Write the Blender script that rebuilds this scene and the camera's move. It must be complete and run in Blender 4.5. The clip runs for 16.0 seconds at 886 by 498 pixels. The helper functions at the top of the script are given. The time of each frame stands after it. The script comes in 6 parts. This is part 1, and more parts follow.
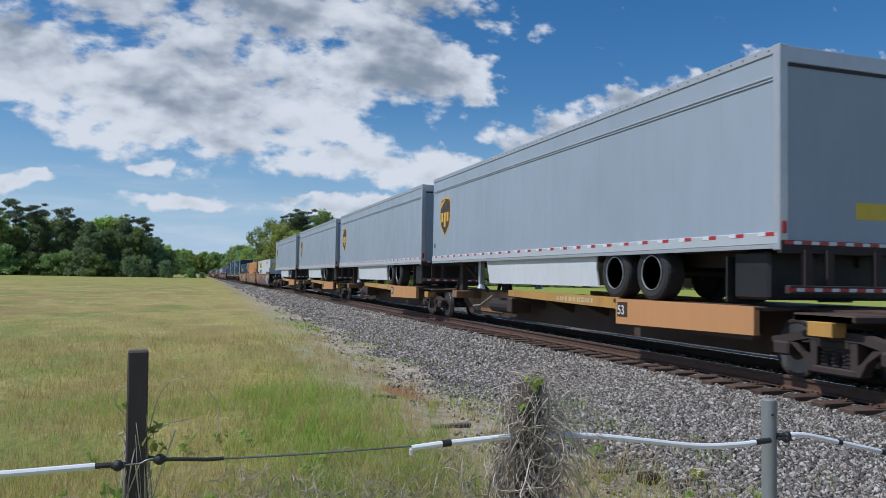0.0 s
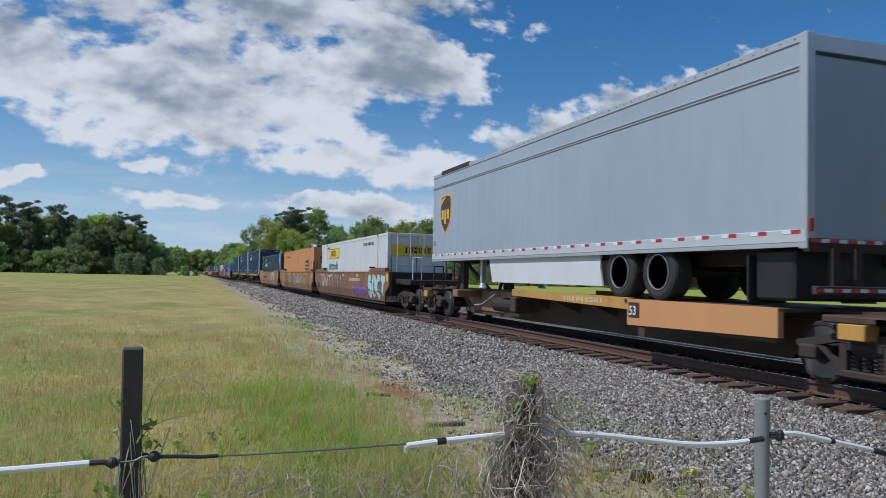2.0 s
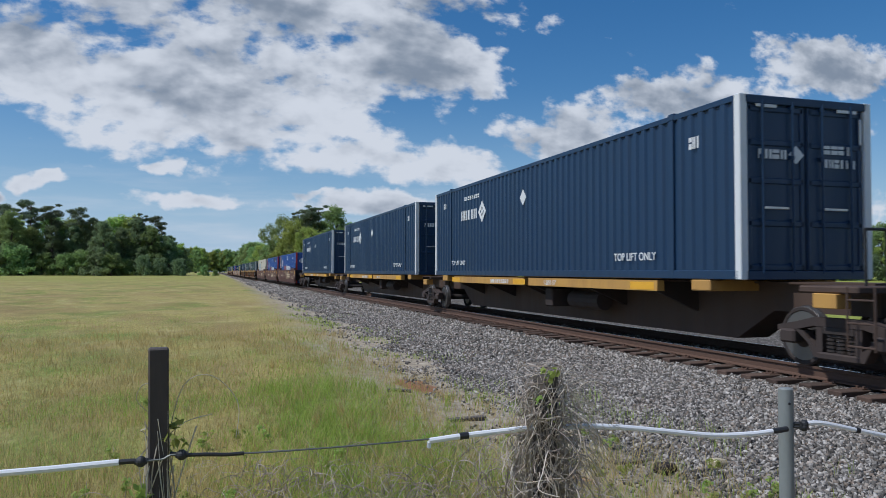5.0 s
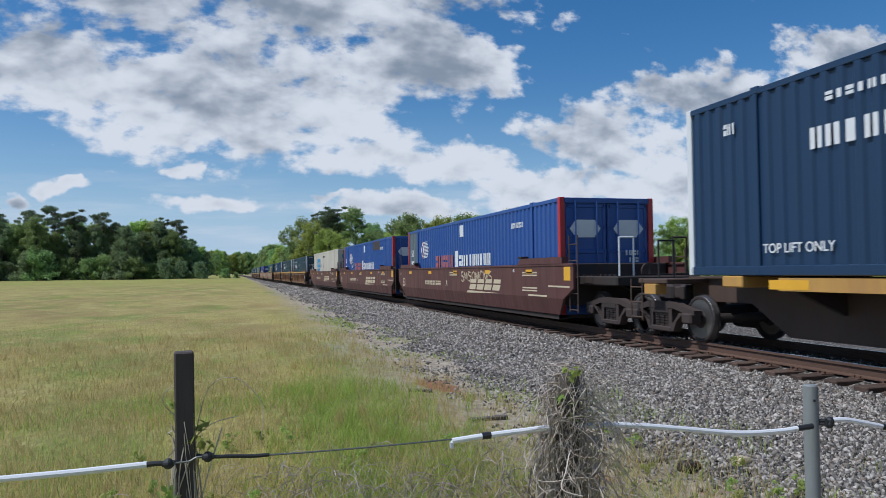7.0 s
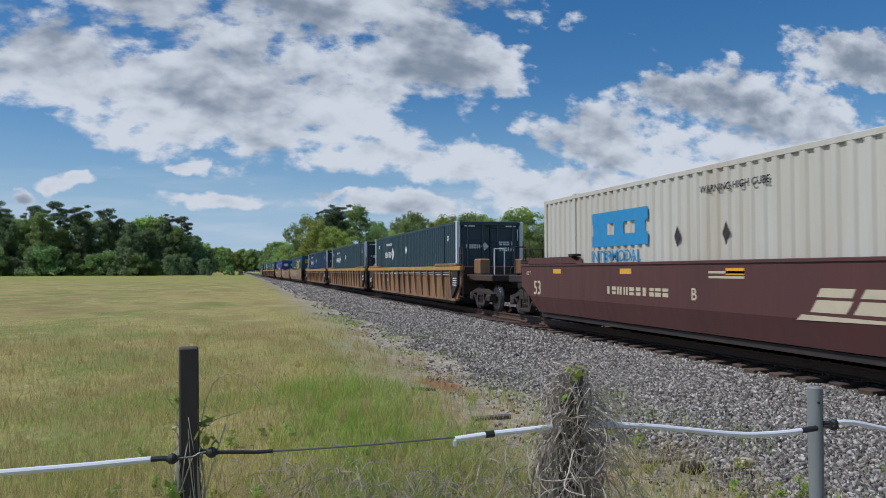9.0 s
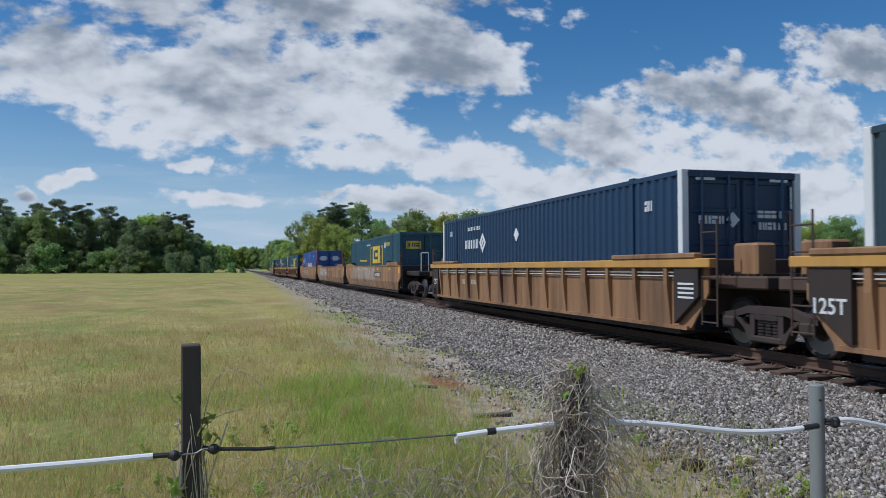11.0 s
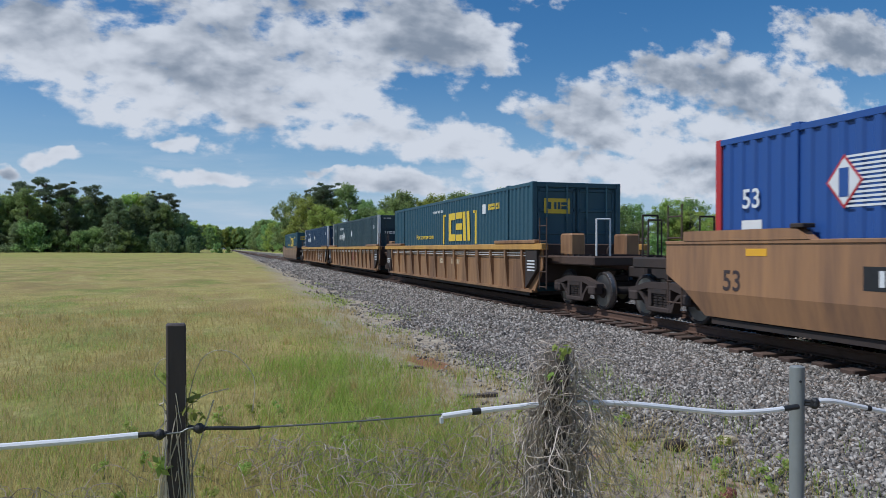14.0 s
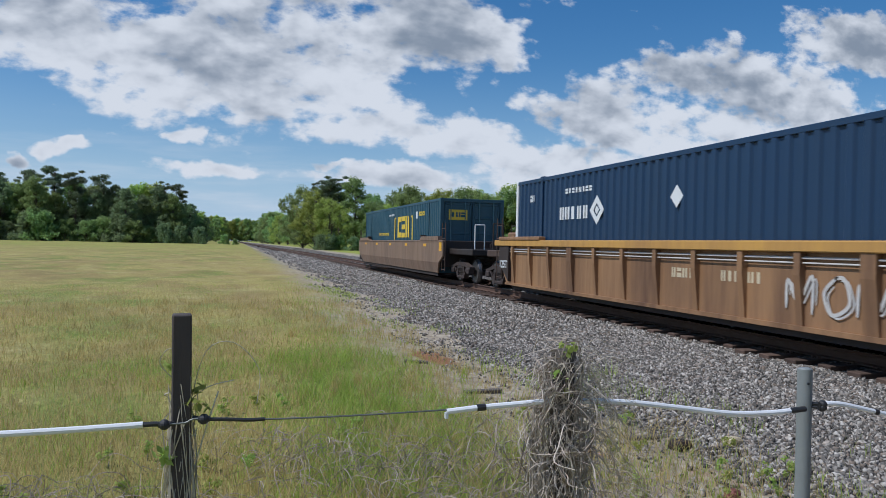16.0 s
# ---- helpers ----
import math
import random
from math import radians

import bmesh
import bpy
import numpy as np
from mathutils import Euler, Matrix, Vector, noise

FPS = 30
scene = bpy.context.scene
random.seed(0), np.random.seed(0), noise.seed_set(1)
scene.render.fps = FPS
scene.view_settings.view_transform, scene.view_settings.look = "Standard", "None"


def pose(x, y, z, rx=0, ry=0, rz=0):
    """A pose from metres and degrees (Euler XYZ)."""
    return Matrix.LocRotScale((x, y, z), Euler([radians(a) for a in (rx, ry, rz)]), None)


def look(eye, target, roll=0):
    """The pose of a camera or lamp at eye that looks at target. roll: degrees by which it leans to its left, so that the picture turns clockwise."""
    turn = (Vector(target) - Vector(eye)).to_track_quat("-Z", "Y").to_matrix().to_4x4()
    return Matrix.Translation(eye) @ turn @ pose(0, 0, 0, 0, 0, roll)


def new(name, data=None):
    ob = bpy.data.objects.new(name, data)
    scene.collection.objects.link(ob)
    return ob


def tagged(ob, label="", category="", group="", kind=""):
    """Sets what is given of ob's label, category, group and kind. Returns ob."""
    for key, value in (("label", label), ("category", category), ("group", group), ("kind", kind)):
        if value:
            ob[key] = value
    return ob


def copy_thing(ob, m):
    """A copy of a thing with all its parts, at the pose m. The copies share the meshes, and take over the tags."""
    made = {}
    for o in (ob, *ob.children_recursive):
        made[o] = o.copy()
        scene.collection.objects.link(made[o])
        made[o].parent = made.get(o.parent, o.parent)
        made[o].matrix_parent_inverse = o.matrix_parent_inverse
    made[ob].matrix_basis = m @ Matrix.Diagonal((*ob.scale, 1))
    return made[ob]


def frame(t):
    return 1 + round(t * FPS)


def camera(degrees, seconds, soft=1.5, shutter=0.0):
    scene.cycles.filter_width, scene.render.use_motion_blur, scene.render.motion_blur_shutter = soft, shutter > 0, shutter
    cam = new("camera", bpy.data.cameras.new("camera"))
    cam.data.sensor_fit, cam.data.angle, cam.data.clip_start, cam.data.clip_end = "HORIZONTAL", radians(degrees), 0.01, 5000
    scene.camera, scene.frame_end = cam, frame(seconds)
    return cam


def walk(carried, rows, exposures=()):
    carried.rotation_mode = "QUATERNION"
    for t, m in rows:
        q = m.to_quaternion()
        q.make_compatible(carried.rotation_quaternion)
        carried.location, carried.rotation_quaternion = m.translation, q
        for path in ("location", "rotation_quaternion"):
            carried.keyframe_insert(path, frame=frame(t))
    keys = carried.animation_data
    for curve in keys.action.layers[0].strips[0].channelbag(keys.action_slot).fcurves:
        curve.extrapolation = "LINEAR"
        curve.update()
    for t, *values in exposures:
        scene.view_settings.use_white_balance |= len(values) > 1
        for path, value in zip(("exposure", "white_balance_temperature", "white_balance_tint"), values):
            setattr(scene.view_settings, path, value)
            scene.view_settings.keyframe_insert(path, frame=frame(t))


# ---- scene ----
EYE_Z = 1.65          # camera above the near field
CX = 9.09             # track centre line, running along +y
RAIL = 0.31           # rail top
SPEED = 27.0          # train, metres a second towards -y


def aim(x, y, z, yaw, pitch, roll):
    """Pose of a camera at x, y, z over the mean eye, turned yaw degrees right of +y and pitch up."""
    eye = Vector((x, y, EYE_Z + z))
    a, b = radians(yaw), radians(pitch)
    return look(eye, eye + 10 * Vector((math.sin(a) * math.cos(b), math.cos(a) * math.cos(b), math.sin(b))), roll)


cam = camera(61.64, 16.0, soft=0.55, shutter=0.05)
walk(cam, [
    (0.0, aim(0.019, 0.018, 0.0, 18.376, 2.241, 0.977)),
    (0.5, aim(0.014, 0.008, 0, 18.783, 2.208, 1.245)),
    (1.0, aim(0.013, 0.01, -0.002, 18.984, 2.168, 1.449)),
    (1.5, aim(0.014, 0.011, -0.002, 19.053, 2.137, 1.433)),
    (2.0, aim(0.013, 0.016, -0.002, 18.819, 2.14, 1.186)),
    (2.5, aim(0.007, 0.016, -0.002, 18.373, 2.116, 0.798)),
    (3.0, aim(0.008, 0.009, 0, 17.933, 2.027, 0.424)),
    (3.5, aim(0.01, 0.006, -0.002, 17.677, 1.964, 0.315)),
    (4.0, aim(0.009, 0.007, -0.001, 17.689, 1.828, 0.257)),
    (6.5, aim(-0.007, -0.004, 0.003, 16.566, 1.728, -0.57)),
    (7.0, aim(-0.006, -0.007, 0.006, 16.034, 1.733, -0.693)),
    (7.5, aim(-0.007, -0.006, 0.003, 15.819, 1.701, -0.612)),
    (8.0, aim(-0.003, -0.008, 0.003, 15.74, 1.579, -0.539)),
    (8.5, aim(-0.006, -0.008, 0.003, 15.736, 1.582, -0.305)),
    (9.0, aim(-0.009, -0.007, 0.003, 15.701, 1.655, -0.171)),
    (11.5, aim(-0.01, -0.01, 0.001, 15.47, 1.316, -0.129)),
    (12.0, aim(-0.01, -0.007, 0.003, 15.307, 1.037, -0.046)),
    (12.5, aim(-0.011, -0.007, 0.001, 15.487, 0.725, 0.019)),
    (13.0, aim(-0.007, -0.005, 0.003, 16.142, 0.468, 0.087)),
    (13.5, aim(-0.009, -0.015, 0.002, 16.592, 0.231, 0.145)),
    (14.0, aim(-0.007, -0.013, 0, 16.565, 0.042, 0.207)),
    (14.5, aim(-0.004, -0.009, -0.001, 16.299, -0.042, 0.361)),
    (15.0, aim(-0.001, -0.001, -0.004, 16.077, -0.11, 0.637)),
    (15.5, aim(-0.001, 0.009, -0.005, 15.925, -0.223, 0.96)),
    (16.0, aim(-0.009, 0.004, -0.002, 16.094, -0.329, 1.201)),
], exposures=[(0.0, 0.0, 5850, 10), (2.4, -0.02, 5850, 10), (3.2, -0.13, 5850, 10), (4.2, -0.12, 5850, 10), (6.5, 0.03, 5850, 10), (8.0, -0.04, 5850, 10), (9.0, -0.1, 5850, 10), (12.0, -0.07, 5850, 10), (13.0, -0.16, 5850, 10), (14.2, -0.05, 5850, 10), (16.0, 0.0, 5850, 10)])


# ---- world and sun ----
SUN_AZ, SUN_EL = -90.0, 56.0       # degrees right of +y, degrees up


class Nodes:
    """Short hand for building node trees."""

    def __init__(self, tree):
        self.t = tree

    def add(self, kind, **sets):
        n = self.t.nodes.new(kind)
        for key, value in sets.items():
            if key == "op":
                n.operation = value
            elif key == "blend":
                n.blend_type = value
            elif key == "dtype":
                n.data_type = value
        return n

    def link(self, a, b):
        self.t.links.new(a, b)

    def put(self, sock, value):
        if isinstance(value, bpy.types.NodeSocket):
            self.t.links.new(value, sock)
        elif value is not None:
            if isinstance(value, tuple) and len(value) == 3 and sock.type == "RGBA":
                value = (*value, 1)
            sock.default_value = value

    def math(self, op, a, b=None, c=None, clamp=False):
        n = self.t.nodes.new("ShaderNodeMath")
        n.operation, n.use_clamp = op, clamp
        for s, v in zip(n.inputs, (a, b, c)):
            self.put(s, v)
        return n.outputs[0]

    def vec(self, op, a, b=None):
        n = self.t.nodes.new("ShaderNodeVectorMath")
        n.operation = op
        for s, v in zip(n.inputs, (a, b)):
            self.put(s, v)
        return n.outputs[0]

    def mix(self, fac, a, b, blend="MIX"):
        n = self.t.nodes.new("ShaderNodeMix")
        n.data_type, n.blend_type = "RGBA", blend
        self.put(n.inputs["Factor"], fac)
        self.put(n.inputs[6], a)
        self.put(n.inputs[7], b)
        return n.outputs[2]

    def ramp(self, fac, lo, hi, a=0.0, b=1.0, smooth=True):
        n = self.t.nodes.new("ShaderNodeMapRange")
        n.interpolation_type = "SMOOTHSTEP" if smooth else "LINEAR"
        for s, v in zip(n.inputs, (fac, lo, hi, a, b)):
            self.put(s, v)
        return n.outputs[0]

    def noise(self, co, scale, detail=4.0, rough=0.55, distort=0.0):
        n = self.t.nodes.new("ShaderNodeTexNoise")
        self.put(n.inputs["Vector"], co)
        for k, v in (("Scale", scale), ("Detail", detail), ("Roughness", rough), ("Distortion", distort)):
            n.inputs[k].default_value = v
        return n.outputs["Fac"]

    def scale(self, co, x, y, z):
        n = self.t.nodes.new("ShaderNodeMapping")
        self.put(n.inputs["Vector"], co)
        n.inputs["Scale"].default_value = (x, y, z)
        return n.outputs[0]

    def split(self, co):
        n = self.t.nodes.new("ShaderNodeSeparateXYZ")
        self.put(n.inputs[0], co)
        return n.outputs

    def join(self, x, y, z):
        n = self.t.nodes.new("ShaderNodeCombineXYZ")
        for s, v in zip(n.inputs, (x, y, z)):
            self.put(s, v)
        return n.outputs[0]


# broad cumulus banks: centre (sideways, up) and half size, on a plane one unit along +y
BANKS = [(0.018, 0.236, 0.252, 0.096), (-0.202, 0.256, 0.11, 0.062), (0.269, 0.298, 0.127, 0.075), (-0.186, 0.113, 0.04, 0.012), (-0.058, 0.134, 0.024, 0.012),
         (-0.038, 0.089, 0.077, 0.013), (0.261, 0.155, 0.166, 0.028), (0.128, 0.105, 0.042, 0.009), (0.56, 0.193, 0.148, 0.06), (0.678, 0.265, 0.124, 0.044),
         (0.84, 0.237, 0.18, 0.09), (1.02, 0.35, 0.16, 0.055), (0.221, 0.09, 0.16, 0.02), (0.476, 0.12, 0.17, 0.04), (0.802, 0.128, 0.3, 0.055),
         (0.957, 0.222, 0.044, 0.014), (-0.25, 0.092, 0.02, 0.009), (0.02, 0.40, 0.36, 0.12), (-1.0, 0.4, 0.5, 0.2), (1.6, 0.3, 0.4, 0.15)]


def make_world():
    w = bpy.data.worlds.new("sky")
    scene.world = w
    w.use_nodes = True
    w.node_tree.nodes.clear()

    # group: cloud thickness at a point of the plane
    g = bpy.data.node_groups.new("cloud_thickness", "ShaderNodeTree")
    g.interface.new_socket("Point", in_out="INPUT", socket_type="NodeSocketVector")
    g.interface.new_socket("Thickness", in_out="OUTPUT", socket_type="NodeSocketFloat")
    g.interface.new_socket("Core", in_out="OUTPUT", socket_type="NodeSocketFloat")
    n = Nodes(g)
    gi, go = n.add("NodeGroupInput"), n.add("NodeGroupOutput")
    p = gi.outputs[0]
    bend = n.add("ShaderNodeTexNoise")
    bend.inputs["Scale"].default_value, bend.inputs["Detail"].default_value = 15.0, 4.0
    n.link(p, bend.inputs["Vector"])
    bx, by, _ = n.split(bend.outputs["Color"])
    u, v, _ = n.split(p)
    u = n.math("MULTIPLY_ADD", n.math("SUBTRACT", bx, 0.5), 0.10, u)
    v = n.math("MULTIPLY_ADD", n.math("SUBTRACT", by, 0.5), 0.055, v)
    warp = n.noise(p, 7.0, 3.0)
    total = None
    for cu, cv, a, b in BANKS:
        du = n.math("DIVIDE", n.math("SUBTRACT", u, cu), a)
        dv = n.math("DIVIDE", n.math("SUBTRACT", v, cv), b)
        r2 = n.math("ADD", n.math("MULTIPLY", du, du), n.math("MULTIPLY", dv, dv))
        bump = n.math("MAXIMUM", n.math("SUBTRACT", 1.0, n.math("MULTIPLY", r2, 0.8)), -0.75)
        total = bump if total is None else n.math("MAXIMUM", total, bump)
    q = n.scale(p, 1.0, 1.7, 1.0)
    big = n.noise(q, 9.0, 9.0, 0.52, 0.15)
    puff = n.noise(q, 30.0, 6.0, 0.55)
    d = n.math("ADD", n.math("MULTIPLY", total, 0.5), n.math("MULTIPLY", n.math("SUBTRACT", big, 0.5), 1.7))
    d = n.math("ADD", d, n.math("MULTIPLY", n.math("SUBTRACT", puff, 0.5), 0.9))
    d = n.math("ADD", d, n.math("MULTIPLY", n.math("SUBTRACT", warp, 0.5), 0.3))
    n.link(d, go.inputs[0])
    # the same without its small lumps, for the grey hearts of the banks
    core = n.math("ADD", n.math("MULTIPLY", total, 0.5), n.math("MULTIPLY", n.math("SUBTRACT", n.noise(q, 4.6, 3.0, 0.5, 0.2), 0.5), 1.9))
    n.link(core, go.inputs[1])

    n = Nodes(w.node_tree)
    out, bg = n.add("ShaderNodeOutputWorld"), n.add("ShaderNodeBackground")
    sky = n.add("ShaderNodeTexSky")
    sky.sky_type, sky.sun_disc = "NISHITA", False
    sky.sun_elevation, sky.sun_rotation = radians(SUN_EL), radians(SUN_AZ)
    sky.air_density, sky.dust_density, sky.ozone_density = 1.0, 0.6, 2.0
    co = n.add("ShaderNodeTexCoord").outputs["Generated"]
    x, y, z = n.split(co)
    ay = n.math("MAXIMUM", n.math("ABSOLUTE", y), 0.12)
    u, v = n.math("DIVIDE", x, ay), n.math("DIVIDE", z, ay)
    gn = n.add("ShaderNodeGroup")
    gn.node_tree = g
    n.link(n.join(u, v, 0.0), gn.inputs[0])
    thick, core = gn.outputs[0], gn.outputs[1]
    cover = n.ramp(thick, -0.02, 0.32)
    # soft relief: bright where the side towards the light is thin, grey where it is thick
    soft = []
    for du, dv in ((0, 0), (-0.008, 0.02)):
        q = n.scale(n.join(n.math("ADD", u, du), n.math("ADD", v, dv), 0.0), 1.0, 1.7, 1.0)
        soft.append(n.math("ADD", n.noise(q, 9.0, 4.0, 0.5, 0.15), n.math("MULTIPLY", n.noise(q, 24.0, 5.0, 0.5), 0.35)))
    relief = n.math("MULTIPLY", n.math("SUBTRACT", soft[1], soft[0]), 1.35)
    high = n.ramp(v, 0.12, 0.34, -0.12, 0.16)
    shade = n.ramp(n.math("ADD", n.math("ADD", relief, n.math("MULTIPLY", core, 0.7)), high), 0.0, 0.78)
    cloud = n.mix(shade, (8.9, 9.0, 9.2), (3.1, 3.6, 4.3))
    cover = n.math("MULTIPLY", cover, n.ramp(z, 0.0, 0.03))
    hsv = n.add("ShaderNodeHueSaturation")
    hsv.inputs["Saturation"].default_value, hsv.inputs["Value"].default_value = 1.36, 1.16
    n.link(sky.outputs[0], hsv.inputs["Color"])
    haze = n.mix(n.ramp(z, 0.0, 0.25, 0.6, 0.0), hsv.outputs[0], (4.3, 6.2, 8.6))
    haze = n.mix(n.ramp(z, 0.0, 0.13, 0.75, 0.0), haze, (5.6, 7.3, 8.8))
    veil = n.math("MULTIPLY", n.ramp(n.noise(n.scale(n.join(u, v, 0.0), 2.2, 16.0, 1.0), 2.0, 5.0, 0.55), 0.42, 0.72), n.ramp(v, 0.04, 0.17, 0.75, 0.0))
    haze = n.mix(veil, haze, (7.6, 8.2, 8.8))
    col = n.mix(cover, haze, cloud)
    n.link(col, bg.inputs[0])
    bg.inputs[1].default_value = 0.077
    n.link(bg.outputs[0], out.inputs[0])


make_world()
sun_data = bpy.data.lights.new("sun", "SUN")
sun_data.energy, sun_data.angle, sun_data.color = 3.5, radians(0.53), (1.0, 0.965, 0.91)
sun = new("sun", sun_data)
_az, _el = radians(SUN_AZ), radians(SUN_EL)
sun.matrix_world = look((0, 0, 60), Vector((0, 0, 60)) - Vector((math.sin(_az) * math.cos(_el), math.cos(_az) * math.cos(_el), math.sin(_el))))
scene.view_settings.exposure = 0.0

# ---- materials ----
MATS = {}


def surface(name, base, rough=0.6, metal=0.0, dark=0.6, grain=6.0, stain=1.2, amount=0.35, bump=0.0, bump_scale=40.0, tint=None, stretch=(1, 1, 1), spec=0.5, vary=0.0):
    """A worn surface: base colour, darker stains at two sizes, optional rust tint and fine relief."""
    if name in MATS:
        return MATS[name]
    m = bpy.data.materials.new(name)
    m.use_nodes = True
    n = Nodes(m.node_tree)
    b = m.node_tree.nodes["Principled BSDF"]
    co = n.scale(n.add("ShaderNodeTexCoord").outputs["Object"], *stretch)
    lo = n.ramp(n.noise(co, stain, 5.0, 0.6), 0.35, 0.75)
    hi = n.ramp(n.noise(co, grain, 6.0, 0.65), 0.3, 0.75)
    mask = n.math("MULTIPLY", n.math("ADD", n.math("MULTIPLY", lo, 0.6), n.math("MULTIPLY", hi, 0.4)), amount * 1.6, clamp=True)
    other = tint or tuple(c * dark for c in base)
    col = n.mix(mask, base, other)
    if vary:
        info = n.add("ShaderNodeObjectInfo")
        hsv = n.add("ShaderNodeHueSaturation")
        n.link(col, hsv.inputs["Color"])
        n.link(n.math("MULTIPLY_ADD", info.outputs["Random"], vary, 1 - vary / 2), hsv.inputs["Value"])
        col = hsv.outputs[0]
    n.link(col, b.inputs["Base Color"])
    n.link(n.math("MULTIPLY_ADD", hi, 0.2, rough - 0.1, clamp=True), b.inputs["Roughness"])
    b.inputs["Metallic"].default_value = metal
    b.inputs["Specular IOR Level"].default_value = spec
    if bump:
        bn = n.add("ShaderNodeBump")
        bn.inputs["Strength"].default_value, bn.inputs["Distance"].default_value = 1.0, bump
        n.link(n.noise(co, bump_scale, 4.0), bn.inputs["Height"])
        n.link(bn.outputs[0], b.inputs["Normal"])
    MATS[name] = m
    return m


# ---- building helpers ----
def part(name, bm, material, parent, label=""):
    me = bpy.data.meshes.new(name)
    bm.to_mesh(me)
    bm.free()
    me.materials.append(material)
    ob = new(name, me)
    ob.parent = parent
    if label:
        tagged(ob, label)
    return ob


def shared(name, me, parent, m, label=""):
    ob = new(name, me)
    ob.parent, ob.matrix_local = parent, m
    if label:
        tagged(ob, label)
    return ob


def thing(name, label, category, group="", at=None):
    ob = new(name)
    ob.empty_display_size = 0.2
    if at is not None:
        ob.matrix_world = at
    return tagged(ob, label, category, group)


def box(bm, x0, x1, y0, y1, z0, z1, bevel=0.0):
    """An axis-aligned block, edges bevelled when bevel is given."""
    r = bmesh.ops.create_cube(bm, size=1.0, matrix=Matrix.Translation(((x0 + x1) / 2, (y0 + y1) / 2, (z0 + z1) / 2)) @ Matrix.Diagonal((x1 - x0, y1 - y0, z1 - z0, 1)))
    if bevel:
        edges = list({e for v in r["verts"] for e in v.link_edges})
        bmesh.ops.bevel(bm, geom=edges, offset=bevel, segments=1, affect="EDGES")
    return bm


def rod(bm, a, b, r0, r1=None, seg=8, caps=True):
    """A round bar from a to b."""
    a, b = Vector(a), Vector(b)
    d = b - a
    m = Matrix.Translation((a + b) / 2) @ d.to_track_quat("Z", "Y").to_matrix().to_4x4()
    bmesh.ops.create_cone(bm, cap_ends=caps, segments=seg, radius1=r0, radius2=r0 if r1 is None else r1, depth=d.length, matrix=m)
    return bm


def prism(bm, pts, axis, lo, hi):
    """A closed outline, given in the two other axes, drawn out along an axis."""
    def p3(p, w):
        return {"x": (w, p[0], p[1]), "y": (p[0], w, p[1]), "z": (p[0], p[1], w)}[axis]
    a = [bm.verts.new(p3(p, lo)) for p in pts]
    b = [bm.verts.new(p3(p, hi)) for p in pts]
    fs = [bm.faces.new(a), bm.faces.new(b)]
    for i in range(len(pts)):
        j = (i + 1) % len(pts)
        fs.append(bm.faces.new((a[i], a[j], b[j], b[i])))
    bmesh.ops.recalc_face_normals(bm, faces=fs)
    return bm


B = bmesh.new


# ---- ground ----
def toe(y):
    """Where the ballast ends and the grass begins."""
    return 3.8 + 2.5 * (1 - math.exp(-max(y, -20) / 60))


def ground_z(x, y):
    d = math.hypot(x, y)
    z = 0.75 * max(0.0, min(1.0, (d - 40) / 180)) if x < CX else 0.35 * max(0.0, min(1.0, (d - 40) / 150))
    e = abs(x - CX)
    t = CX - toe(y)
    # ballast bed, its shoulder and a shallow ditch along the toe
    bed = RAIL - (0.215 if e < 0.95 else 0.262)
    if e < 1.3:
        z = bed
    elif e < t:
        k = (e - 1.3) / (t - 1.3)
        z = bed + (-0.20 - bed) * (k ** 0.8)
    elif e < t + 2.6:
        k = (e - t) / 2.6
        z = -0.20 + (z + 0.20) * k * k * (3 - 2 * k)
    far = 0.05 if d < 30 else 0.12
    if e > t:
        z += far * (noise.noise(Vector((x * 0.35, y * 0.22, 1.7))) + 0.5 * noise.noise(Vector((x * 1.3, y * 1.1, 4.0))))
    return z


